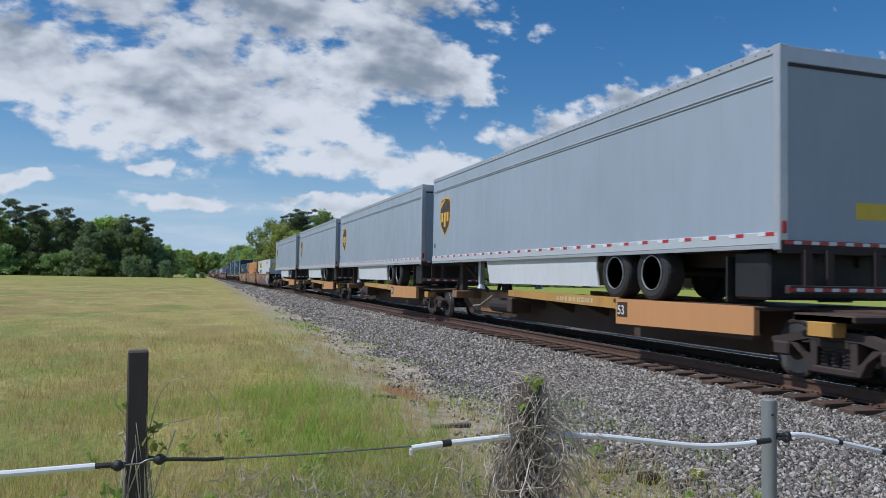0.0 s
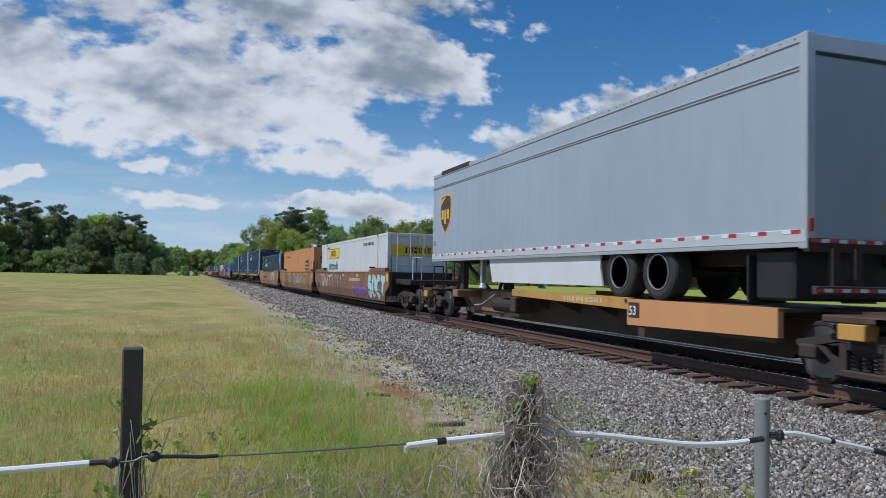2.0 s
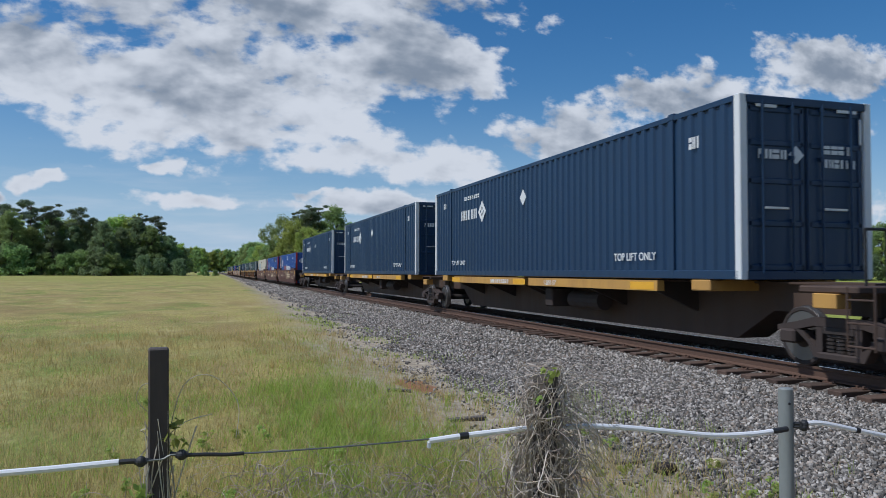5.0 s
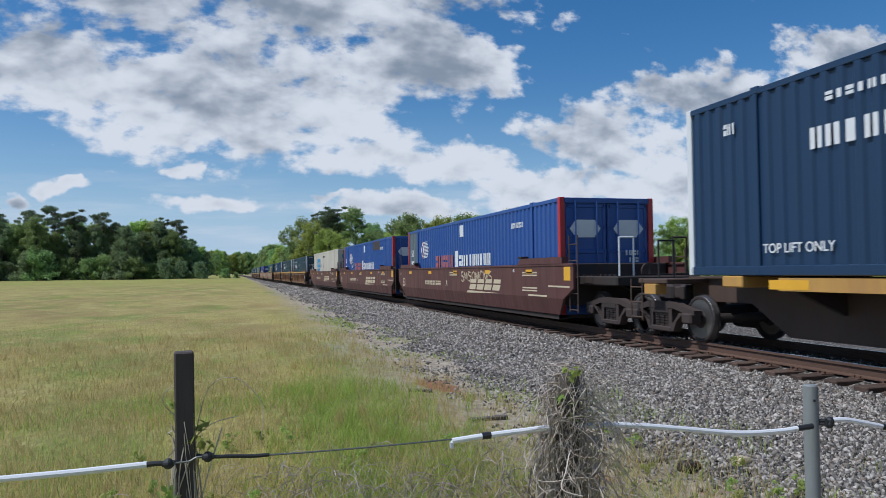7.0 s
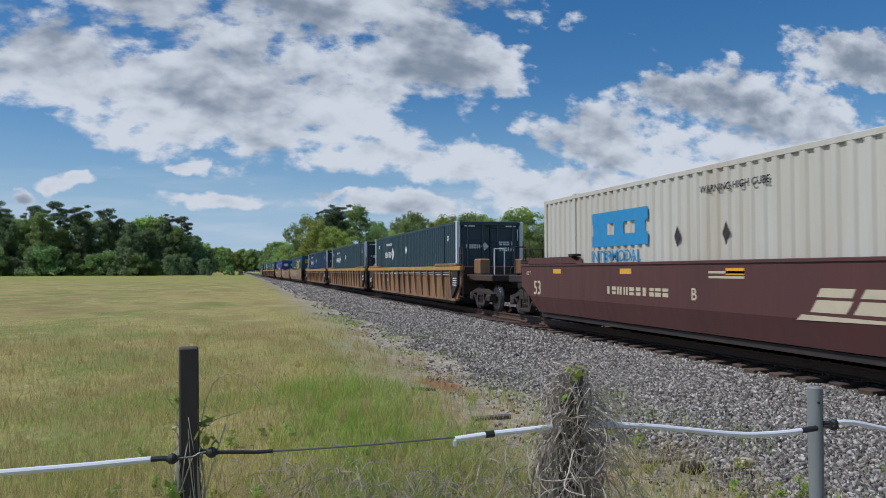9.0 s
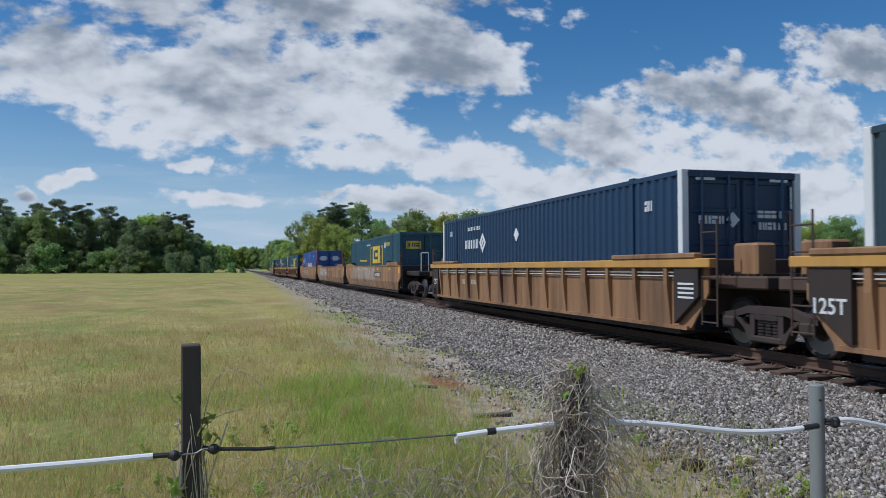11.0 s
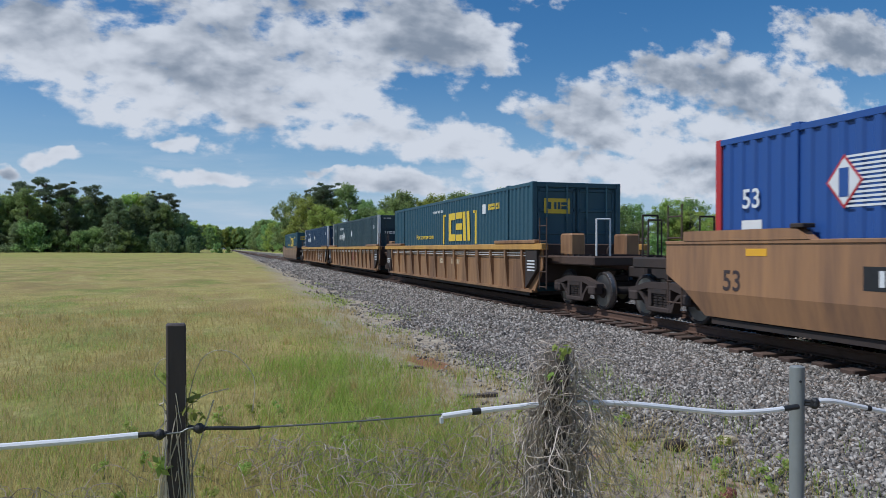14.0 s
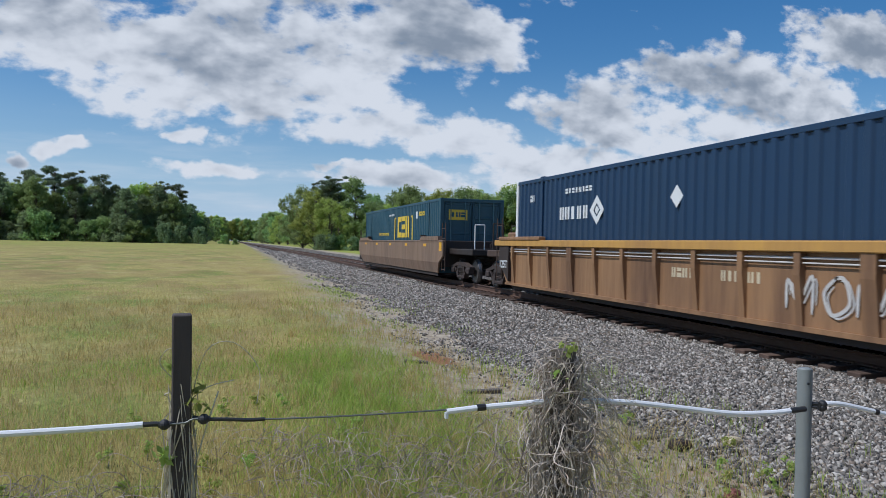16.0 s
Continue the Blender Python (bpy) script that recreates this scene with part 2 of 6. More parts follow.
def ground_material():
    m = bpy.data.materials.new("meadow_and_ballast")
    m.use_nodes = True
    n = Nodes(m.node_tree)
    b = m.node_tree.nodes["Principled BSDF"]
    co = n.add("ShaderNodeTexCoord").outputs["Object"]
    x, y, z = n.split(co)
    # ballast
    vor = n.add("ShaderNodeTexVoronoi")
    vor.inputs["Scale"].default_value = 22.0
    n.link(co, vor.inputs["Vector"])
    grey = n.split(vor.outputs["Color"])[0]
    stone = n.mix(n.ramp(grey, 0.1, 0.95), (0.1, 0.09, 0.08), (0.42, 0.38, 0.335))
    stone = n.mix(n.ramp(n.noise(co, 0.7, 4.0), 0.45, 0.75, 0.0, 0.45), stone, (0.22, 0.17, 0.13))
    # shade between the stones, mixed into the colour along the cell borders
    gap_shade = n.ramp(vor.outputs["Distance"], 0.25, 0.62)
    stone = n.mix(n.math("MULTIPLY", gap_shade, 0.75), stone, (0.05, 0.045, 0.04))
    # meadow: green, straw, and seed-head brown patches
    wide = n.noise(n.scale(co, 0.05, 0.035, 0.05), 1.0, 5.0, 0.6)
    mid = n.noise(n.scale(co, 0.35, 0.22, 0.3), 1.0, 5.0, 0.65)
    fine = n.noise(n.scale(co, 16.0, 5.0, 8.0), 1.0, 5.0, 0.7)
    straw = n.mix(n.ramp(fine, 0.3, 0.7), (0.255, 0.21, 0.065), (0.48, 0.405, 0.145))
    green = n.mix(n.ramp(fine, 0.3, 0.7), (0.12, 0.155, 0.03), (0.26, 0.31, 0.075))
    grass = n.mix(n.ramp(n.math("ADD", n.math("MULTIPLY", wide, 0.45), n.math("MULTIPLY", mid, 0.55)), 0.4, 0.53), green, straw)
    grass = n.mix(n.ramp(n.noise(n.scale(co, 1.1, 0.6, 1.0), 1.0, 6.0, 0.7), 0.42, 0.7, 0.0, 0.5), grass, n.mix(n.ramp(wide, 0.4, 0.6), (0.22, 0.175, 0.075), (0.38, 0.27, 0.14)))
    grass = n.mix(n.ramp(n.noise(n.scale(co, 0.16, 0.07, 0.1), 1.0, 5.0), 0.48, 0.66, 0.0, 0.6), grass, (0.27, 0.18, 0.085))
    # pale seed heads in drifts, and a yellow-green sward far up the field
    seed = n.math("MULTIPLY", n.ramp(n.noise(n.scale(co, 0.5, 0.3, 0.5), 1.0, 5.0, 0.7), 0.5, 0.68), n.ramp(n.noise(n.scale(co, 9.0, 4.0, 6.0), 1.0, 4.0, 0.7), 0.4, 0.65, 0.2, 0.9))
    grass = n.mix(seed, grass, (0.5, 0.42, 0.19))
    grass = n.mix(n.math("MULTIPLY", n.ramp(y, 55.0, 150.0), n.ramp(mid, 0.2, 0.8, 0.9, 0.5)), grass, (0.3, 0.31, 0.075))
    gold = n.ramp(n.noise(n.scale(co, 0.55, 0.34, 0.5), 1.0, 6.0, 0.65, 0.6), 0.46, 0.62)
    grass = n.mix(n.math("MULTIPLY", gold, 0.55), grass, (0.26, 0.19, 0.08))
    # lush strip near the fence
    lx, ly = n.math("DIVIDE", n.math("SUBTRACT", x, 1.5), 1.0), n.math("DIVIDE", n.math("SUBTRACT", y, 7.0), 5.0)
    lush = n.ramp(n.math("ADD", n.math("ADD", n.math("MULTIPLY", lx, lx), n.math("MULTIPLY", ly, ly)), n.math("SUBTRACT", mid, 0.5)), 0.3, 1.4, 0.8, 0.0)
    grass = n.mix(lush, grass, green)
    # mown bright meadow past the track
    grass = n.mix(n.ramp(x, CX + 5, CX + 9), grass, n.mix(n.ramp(fine, 0.3, 0.7), (0.2, 0.235, 0.04), (0.36, 0.38, 0.085)))
    # bare dry earth beside the ballast
    earth = n.mix(n.ramp(n.noise(co, 5.0, 6.0, 0.7), 0.3, 0.7), (0.25, 0.2, 0.145), (0.52, 0.45, 0.34))
    clay = n.ramp(n.noise(n.scale(co, 1.2, 0.55, 1.0), 1.0, 4.0, 0.6), 0.62, 0.72)
    earth = n.mix(n.math("MULTIPLY", clay, 0.8), earth, (0.27, 0.11, 0.055))
    # a bare red clay spot beside the strip
    rx, ry = n.math("DIVIDE", n.math("SUBTRACT", x, 3.05), 0.34), n.math("DIVIDE", n.math("SUBTRACT", y, 11.0), 0.75)
    spot = n.math("ADD", n.math("ADD", n.math("MULTIPLY", rx, rx), n.math("MULTIPLY", ry, ry)), n.math("MULTIPLY", n.math("SUBTRACT", n.noise(co, 4.0, 5.0), 0.5), 2.6))
    spot = n.ramp(spot, 0.5, 1.2, 1.0, 0.0)
    # where each lies, from the side distance to the track
    e = n.math("ABSOLUTE", n.math("SUBTRACT", x, CX))
    edge = n.math("SUBTRACT", CX - 6.3, n.math("MULTIPLY", n.math("EXPONENT", n.math("DIVIDE", y, -60.0)), -2.5))
    wob = n.math("ADD", n.math("MULTIPLY", n.math("SUBTRACT", n.noise(co, 0.9, 6.0, 0.7), 0.5), 2.6), n.math("MULTIPLY", n.math("SUBTRACT", n.noise(co, 0.22, 3.0), 0.5), 1.6))
    d = n.math("ADD", n.math("SUBTRACT", e, n.math("ADD", edge, n.ramp(x, CX + 1, CX + 2, 0.0, 2.4))), wob)
    col = n.mix(n.math("MULTIPLY", n.ramp(n.math("ADD", d, n.math("MULTIPLY", n.math("SUBTRACT", mid, 0.5), 2.0)), 0.5, 3.0), n.ramp(fine, 0.15, 0.4, 0.6, 1.0)), earth, grass)
    col = n.mix(n.math("MULTIPLY", spot, 0.85), col, (0.3, 0.125, 0.06))
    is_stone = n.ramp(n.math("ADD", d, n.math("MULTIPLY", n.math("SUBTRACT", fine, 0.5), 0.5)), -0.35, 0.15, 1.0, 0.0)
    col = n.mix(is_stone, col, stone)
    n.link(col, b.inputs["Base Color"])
    b.inputs["Roughness"].default_value = 0.95
    b.inputs["Specular IOR Level"].default_value = 0.15
    bn = n.add("ShaderNodeBump")
    bn.inputs["Strength"].default_value, bn.inputs["Distance"].default_value = 0.9, 0.05
    h = n.mix(is_stone, n.math("MULTIPLY", fine, 0.8), n.math("SUBTRACT", 1.0, vor.outputs["Distance"]))
    n.link(h, bn.inputs["Height"])
    n.link(bn.outputs[0], b.inputs["Normal"])
    return m


def axis_steps(stops):
    out = []
    for (a, b, step) in stops:
        k = max(1, round((b - a) / step))
        out += [a + (b - a) * i / k for i in range(k)]
    return out + [stops[-1][1]]


def build_ground():
    xs = axis_steps([(-2500, -400, 350), (-400, -60, 20), (-60, -10, 2.5), (-10, 2, 0.5), (2, 16, 0.25), (16, 60, 4), (60, 400, 20), (400, 2500, 350)])
    ys = axis_steps([(-600, -40, 80), (-40, -4, 3), (-4, 30, 0.5), (30, 80, 2), (80, 420, 10), (420, 4000, 300)])
    vs = [(x, y, ground_z(x, y)) for y in ys for x in xs]
    w = len(xs)
    fs = [(j * w + i, j * w + i + 1, (j + 1) * w + i + 1, (j + 1) * w + i) for j in range(len(ys) - 1) for i in range(w - 1)]
    me = bpy.data.meshes.new("ground")
    me.from_pydata(vs, [], fs)
    me.polygons.foreach_set("use_smooth", [True] * len(fs))
    me.materials.append(ground_material())
    tagged(new("ground", me), "dry spring meadow with a grey ballast strip", "ground", kind="structure")


build_ground()


# ---- track ----
RUST = surface("rail_rust", (0.115, 0.062, 0.04), 0.8, dark=0.5, amount=0.5, grain=30, stretch=(1, 0.2, 1), bump=0.002)
POLISH = surface("rail_head", (0.55, 0.53, 0.5), 0.25, 1.0, amount=0.2)
TIE = surface("tie_wood", (0.1, 0.062, 0.044), 0.9, dark=0.45, amount=0.6, grain=14, stretch=(0.25, 1, 1), bump=0.006, bump_scale=25, vary=0.6)


def build_track():
    track = thing("railway_track", "single railway track with brown weathered rails", "track")
    tagged(track, kind="structure")
    for side in (-1, 1):
        c = CX + side * 0.7525
        prof = [(-0.07, -0.18), (0.07, -0.18), (0.07, -0.165), (0.012, -0.145), (0.012, -0.05), (0.037, -0.04), (0.037, -0.004), (-0.037, -0.004), (-0.037, -0.04), (-0.012, -0.05), (-0.012, -0.145), (-0.07, -0.165)]
        part("rail", prism(B(), [(c + a, RAIL + z) for a, z in prof], "y", -60, 900), RUST, track, "rust brown steel rail")
        part("rail_head", prism(B(), [(c - 0.026, RAIL - 0.006), (c + 0.026, RAIL - 0.006), (c + 0.022, RAIL), (c - 0.022, RAIL)], "y", -60, 900), POLISH, track, "polished running surface of the rail")
    bm = box(B(), -1.3, 1.3, -0.115, 0.115, -0.18, 0, 0.012)
    me = bpy.data.meshes.new("tie")
    bm.to_mesh(me)
    bm.free()
    me.materials.append(TIE)
    plate = bpy.data.meshes.new("tie_plate")
    bm = B()
    for s in (-1, 1):
        box(bm, s * 0.7525 - 0.17, s * 0.7525 + 0.17, -0.09, 0.09, 0, 0.012)
        for dy in (-0.05, 0.05):
            for dx in (-0.1, 0.1):
                box(bm, s * 0.7525 + dx - 0.015, s * 0.7525 + dx + 0.015, dy - 0.015, dy + 0.015, 0.01, 0.04)
    bm.to_mesh(plate)
    bm.free()
    plate.materials.append(RUST)
    rng = random.Random(4)
    for i in range(290):
        y = -14 + i * 0.53
        tie = shared("tie", me, track, pose(CX + rng.uniform(-0.12, 0.06), y, RAIL - 0.188 - rng.uniform(0, 0.012), 0, 0, rng.uniform(-1.2, 1.2)))
        if y < 40:
            shared("tie_plate", plate, tie, pose(0, 0, 0))
    bm = B()
    for i in range(290, 1300):
        y = -14 + i * 0.53
        box(bm, CX - 1.3, CX + 1.3, y - 0.115, y + 0.115, RAIL - 0.37, RAIL - 0.19)
    far = part("far_ties", bm, TIE, track)
    tagged(far, kind="stuff")


build_track()


# ---- train: paints ----
def paint(name, base, rust=(0.16, 0.075, 0.04), amount=0.3, rough=0.5, grain=3.0, stain=0.5):
    return surface(name, base, rough, amount=amount, tint=rust, grain=grain, stain=stain, stretch=(1, 1.5, 0.16), bump=0.0015, bump_scale=9, spec=0.35)


TAN = paint("tan_orange_paint", (0.39, 0.21, 0.1), (0.16, 0.095, 0.065), 0.8)
RIBTAN = paint("weathered_tan_paint", (0.35, 0.195, 0.095), (0.13, 0.07, 0.042), 0.75)
YELLOWTAN = paint("yellow_orange_paint", (0.56, 0.31, 0.075), (0.3, 0.16, 0.07), 0.45)
BROWN = paint("brown_red_paint", (0.26, 0.135, 0.075), (0.14, 0.08, 0.055), 0.65)
MAROON = paint("maroon_paint", (0.115, 0.045, 0.04), (0.085, 0.04, 0.035), 0.5)
GREYTAN = paint("dusty_tan_paint", (0.25, 0.16, 0.11), (0.16, 0.11, 0.08), 0.6)
GRIME = paint("grimy_black_steel", (0.03, 0.026, 0.024), (0.07, 0.045, 0.035), 0.6, 0.75)
DECK = paint("dark_brown_steel", (0.065, 0.042, 0.032), (0.11, 0.07, 0.05), 0.6, 0.7)
WHEEL = surface("wheel_steel", (0.03, 0.024, 0.022), 0.8, 0.1, tint=(0.055, 0.038, 0.03), amount=0.6)
CAST = paint("cast_steel", (0.045, 0.034, 0.03), (0.075, 0.05, 0.04), 0.5, 0.8)
TREAD = surface("wheel_tread", (0.22, 0.21, 0.2), 0.45, 0.8, amount=0.2)
NAVY = paint("navy_paint", (0.016, 0.043, 0.095), (0.022, 0.045, 0.08), 0.35, 0.42)
DARKTEAL = paint("dark_teal_paint", (0.03, 0.058, 0.075), (0.04, 0.06, 0.07), 0.35, 0.42)
TEAL = paint("teal_blue_paint", (0.026, 0.082, 0.118), (0.05, 0.09, 0.11), 0.35, 0.45)
BLUE = paint("bright_blue_paint", (0.03, 0.088, 0.30), (0.045, 0.09, 0.23), 0.35, 0.42)
CREAM = paint("cream_white_paint", (0.60, 0.57, 0.49), (0.46, 0.37, 0.25), 0.5, 0.5)
WHITE = paint("white_paint", (0.66, 0.67, 0.66), (0.5, 0.5, 0.48), 0.35, 0.45)
ORANGE = paint("orange_paint", (0.6, 0.29, 0.115), (0.5, 0.25, 0.11), 0.4, 0.5)
GREY = surface("trailer_skin", (0.345, 0.395, 0.45), 0.42, amount=0.45, dark=0.84, grain=2.5, stain=0.6, stretch=(1, 1, 0.3), spec=0.4)
SILVER = surface("aluminium_trim", (0.55, 0.56, 0.57), 0.4, 0.5, amount=0.3, dark=0.75)
RAILGREY = surface("pale_grey_rail", (0.5, 0.52, 0.53), 0.5, amount=0.3, dark=0.8)
SKIRT = surface("skirt_panel", (0.66, 0.67, 0.66), 0.5, amount=0.35, dark=0.75, stretch=(1, 1, 0.4))
RUBBER = surface("tyre_rubber", (0.022, 0.022, 0.023), 0.85, amount=0.3, tint=(0.06, 0.055, 0.05))
BLACK = surface("black_paint", (0.014, 0.014, 0.015), 0.6, amount=0.3, tint=(0.04, 0.035, 0.03))
SIGN_WHITE = surface("sign_white", (0.72, 0.73, 0.72), 0.5, amount=0.15)
SIGN_CREAM = surface("sign_cream", (0.62, 0.52, 0.35), 0.5, amount=0.25)
SIGN_YELLOW = surface("sign_yellow", (0.74, 0.52, 0.04), 0.5, amount=0.2)
SIGN_ORANGE = surface("reflector_yellow", (0.80, 0.42, 0.03), 0.45, amount=0.15)
SIGN_RED = surface("sign_red", (0.45, 0.03, 0.035), 0.45, amount=0.2)
SIGN_BLACK = surface("sign_black", (0.02, 0.02, 0.022), 0.5, amount=0.15)
SIGN_BLUE = surface("sign_light_blue", (0.04, 0.27, 0.52), 0.5, amount=0.2)
SIGN_GREEN = surface("sign_dark_green", (0.02, 0.13, 0.09), 0.5, amount=0.15)
SIGN_BROWN = surface("shield_brown", (0.06, 0.03, 0.018), 0.45, amount=0.1)
SIGN_GOLD = surface("shield_gold", (0.72, 0.42, 0.05), 0.45, amount=0.15)
SIGN_MAROON = surface("faded_maroon", (0.2, 0.055, 0.05), 0.6, amount=0.35, tint=(0.3, 0.15, 0.1))
SPRAY_PURPLE = surface("spray_purple", (0.22, 0.1, 0.42), 0.6, amount=0.4, dark=0.6, grain=9)
SPRAY_AQUA = surface("spray_aqua", (0.42, 0.62, 0.63), 0.6, amount=0.4, dark=0.7, grain=9)
SPRAY_GREY = surface("spray_silver", (0.45, 0.43, 0.41), 0.55, amount=0.5, dark=0.55, grain=9)
SPRAY_WHITE = surface("spray_white", (0.6, 0.57, 0.53), 0.6, amount=0.4, dark=0.7, grain=9)
FADED_RED = surface("faded_red_sign", (0.4, 0.11, 0.09), 0.6, amount=0.5, tint=(0.1, 0.1, 0.22), grain=6)
FADED = surface("faded_silver_spray", (0.36, 0.31, 0.26), 0.6, amount=0.6, tint=(0.27, 0.17, 0.1), grain=5, stain=1.5)
SPRAY_DARK = surface("spray_dark", (0.05, 0.035, 0.035), 0.6, amount=0.3, dark=0.6)
SPRAY_BLUE = surface("spray_blue", (0.14, 0.36, 0.5), 0.6, amount=0.4, dark=0.7, grain=9)

ROLLING = []          # every thing that rides the train, with its place at 0 s
CONT_L, CONT_H = 16.15, 2.896
SIDE, END = 1, 2      # the long side that faces -x; the end that faces -y


def rolls(ob, x, s, z):
    ROLLING.append((ob, x, s, z))
    return ob


# ---- signs and marks: thin plates on a side (u runs from right to left, along +y) or on an end (u runs along +x) ----
def plates(name, polys, mat, parent, face, at, label="", deep=0.004):
    """One sign; a set of many strokes counts as stuff."""
    bm = B()
    for pts in polys:
        if face == SIDE:
            prism(bm, pts, "x", at - deep, at + 0.001)
        else:
            prism(bm, pts, "y", at - deep, at + 0.001)
    ob = part(name, bm, mat, parent, label)
    return tagged(ob, kind="stuff") if len(polys) > 3 else ob


def rect(u0, u1, z0, z1):
    return [(u0, z0), (u1, z0), (u1, z1), (u0, z1)]


def bars(u0, u1, z0, z1, k, fill=0.62, seed=1):
    """A row of plain blocks in place of lettering, some split by a slot."""
    rng = random.Random(seed)
    w = (u1 - u0) / k
    fill = min(0.84, fill + 0.16)
    out = []
    for i in range(k):
        a = u0 + i * w
        b = a + w * fill * rng.uniform(0.85, 1.1)
        kind = rng.random()
        if kind < 0.45:
            c = a + (b - a) * rng.uniform(0.36, 0.42)
            out += [rect(a, c, z0, z1), rect(c + (b - a) * 0.22, b, z0, z1)]
        elif kind < 0.75:
            c = z0 + (z1 - z0) * rng.uniform(0.36, 0.5)
            out += [rect(a, b, z0, c), rect(a, b, c + (z1 - z0) * 0.16, z1)]
        else:
            out.append(rect(a + (b - a) * 0.2, b - (b - a) * 0.2, z0, z1))
    return out


def lettering(text, size, mat, parent, face, at, u, z, name="lettering"):
    """Flat letters; u is where the first letter starts, z the foot of the line."""
    cu = bpy.data.curves.new(name, "FONT")
    cu.body, cu.size, cu.extrude, cu.offset = text, size, 0.002, size * 0.012
    tmp = bpy.data.objects.new(name, cu)
    scene.collection.objects.link(tmp)
    bpy.context.view_layer.update()
    me = bpy.data.meshes.new_from_object(tmp.evaluated_get(bpy.context.evaluated_depsgraph_get()))
    bpy.data.objects.remove(tmp)
    me.materials.clear()
    me.materials.append(mat)
    ob = new(name, me)
    ob.parent = parent
    if face == SIDE:
        ob.matrix_local = Matrix(((0, 0, -1, at - 0.003), (-1, 0, 0, u), (0, 1, 0, z), (0, 0, 0, 1)))
    else:
        ob.matrix_local = Matrix(((1, 0, 0, u), (0, 0, -1, at - 0.003), (0, 1, 0, z), (0, 0, 0, 1)))
    return ob


def ribbon(bm, pts, w, lo):
    """A painted line of width w through points (u, z) on the side at x = lo, which leans in below a well car's fold."""
    n = len(pts)
    rows = []
    for i, (u, z) in enumerate(pts):
        a, b = pts[max(i - 1, 0)], pts[min(i + 1, n - 1)]
        d = Vector((b[0] - a[0], b[1] - a[1]))
        d = d.normalized() if d.length else Vector((1, 0))
        k = w * (0.5 + 0.5 * min(1.0, 4 * math.sin(math.pi * i / (n - 1))))
        za, zb = z + d.x * k / 2, z - d.x * k / 2
        lean = 0.25 if lo < -1.49 else 0.0
        rows.append((bm.verts.new((lo + lean * max(0.0, 0.662 - za), u - d.y * k / 2, za)), bm.verts.new((lo + lean * max(0.0, 0.662 - zb), u + d.y * k / 2, zb))))
    for (a, b), (c, d) in zip(rows, rows[1:]):
        bm.faces.new((a, b, d, c))


def curve(pts, k=6):
    """A smooth line through points of the plane."""
    out = []
    for i in range(len(pts) - 1):
        a, b, c, d = pts[max(i - 1, 0)], pts[i], pts[i + 1], pts[min(i + 2, len(pts) - 1)]
        for j in range(k):
            t = j / k
            out.append(tuple(0.5 * (2 * b[q] + (c[q] - a[q]) * t + (2 * a[q] - 5 * b[q] + 4 * c[q] - d[q]) * t * t + (3 * b[q] - a[q] - 3 * c[q] + d[q]) * t ** 3) for q in (0, 1)))
    return out + [tuple(pts[-1])]


def graffiti(parent, u0, u1, z0, z1, fill, line, seed, at, bulk=True):
    """Sprayed round forms with outlines; no legible words."""
    rng = random.Random(seed)
    h = z1 - z0
    k = max(3, round((u1 - u0) / (h * 0.85)))
    under, over, shine = B(), B(), B()
    w = (u1 - u0) / k
    thick = h * (0.3 if bulk else 0.055)
    shapes = (((0, 0.05), (0.1, 0.9), (0.5, 0.25), (0.85, 0.95), (0.95, 0.05)), ((0.9, 0.8), (0.45, 1), (0.08, 0.55), (0.4, 0.02), (0.95, 0.25)), ((0.1, 0), (0.15, 0.95), (0.8, 0.85), (0.75, 0.5), (0.25, 0.45), (0.95, 0.0)), ((0.9, 0.9), (0.3, 0.95), (0.25, 0.6), (0.85, 0.45), (0.75, 0.05), (0.1, 0.1)), ((0.05, 0.95), (0.5, 0.9), (0.95, 0.95), (0.55, 0.85), (0.5, 0.0)), ((0.5, 0.98), (0.08, 0.6), (0.35, 0.02), (0.9, 0.35), (0.75, 0.9), (0.5, 0.98)))
    last = None
    for i in range(k):
        a = u1 - (i + 1) * w
        pick = rng.choice([q for q in shapes if q is not last])
        last = pick
        pts = [(a + w * (1 - (p * 0.86 + 0.07)) + rng.uniform(-0.05, 0.05) * w, z0 + h * (0.14 + 0.72 * q) + rng.uniform(-0.05, 0.05) * h) for p, q in pick]
        pts = curve(pts)
        o = 0.0004 * (i % 2)
        if bulk:
            ribbon(under, pts, thick * 1.2, at - 0.002 - o)
            ribbon(over, pts, thick, at - 0.0035 - o)
            ribbon(shine, [(p[0] + thick * 0.22, p[1] + thick * 0.12) for p in pts[2:9]], thick * 0.14, at - 0.0055)
        else:
            ribbon(under, pts, thick * 1.3, at - 0.003 - o)
            ribbon(under, [(p[0] - 0.09 * h, p[1] - 0.05 * h) for p in pts[3:-2]], thick * 0.7, at - 0.0038 - o)
    tagged(part("graffiti_outline", under, line, parent), kind="stuff")
    if bulk:
        tagged(part("graffiti", over, fill, parent), kind="stuff")
        tagged(part("graffiti_highlight", shine, SPRAY_WHITE, parent), kind="stuff")
    else:
        over.free()
        shine.free()


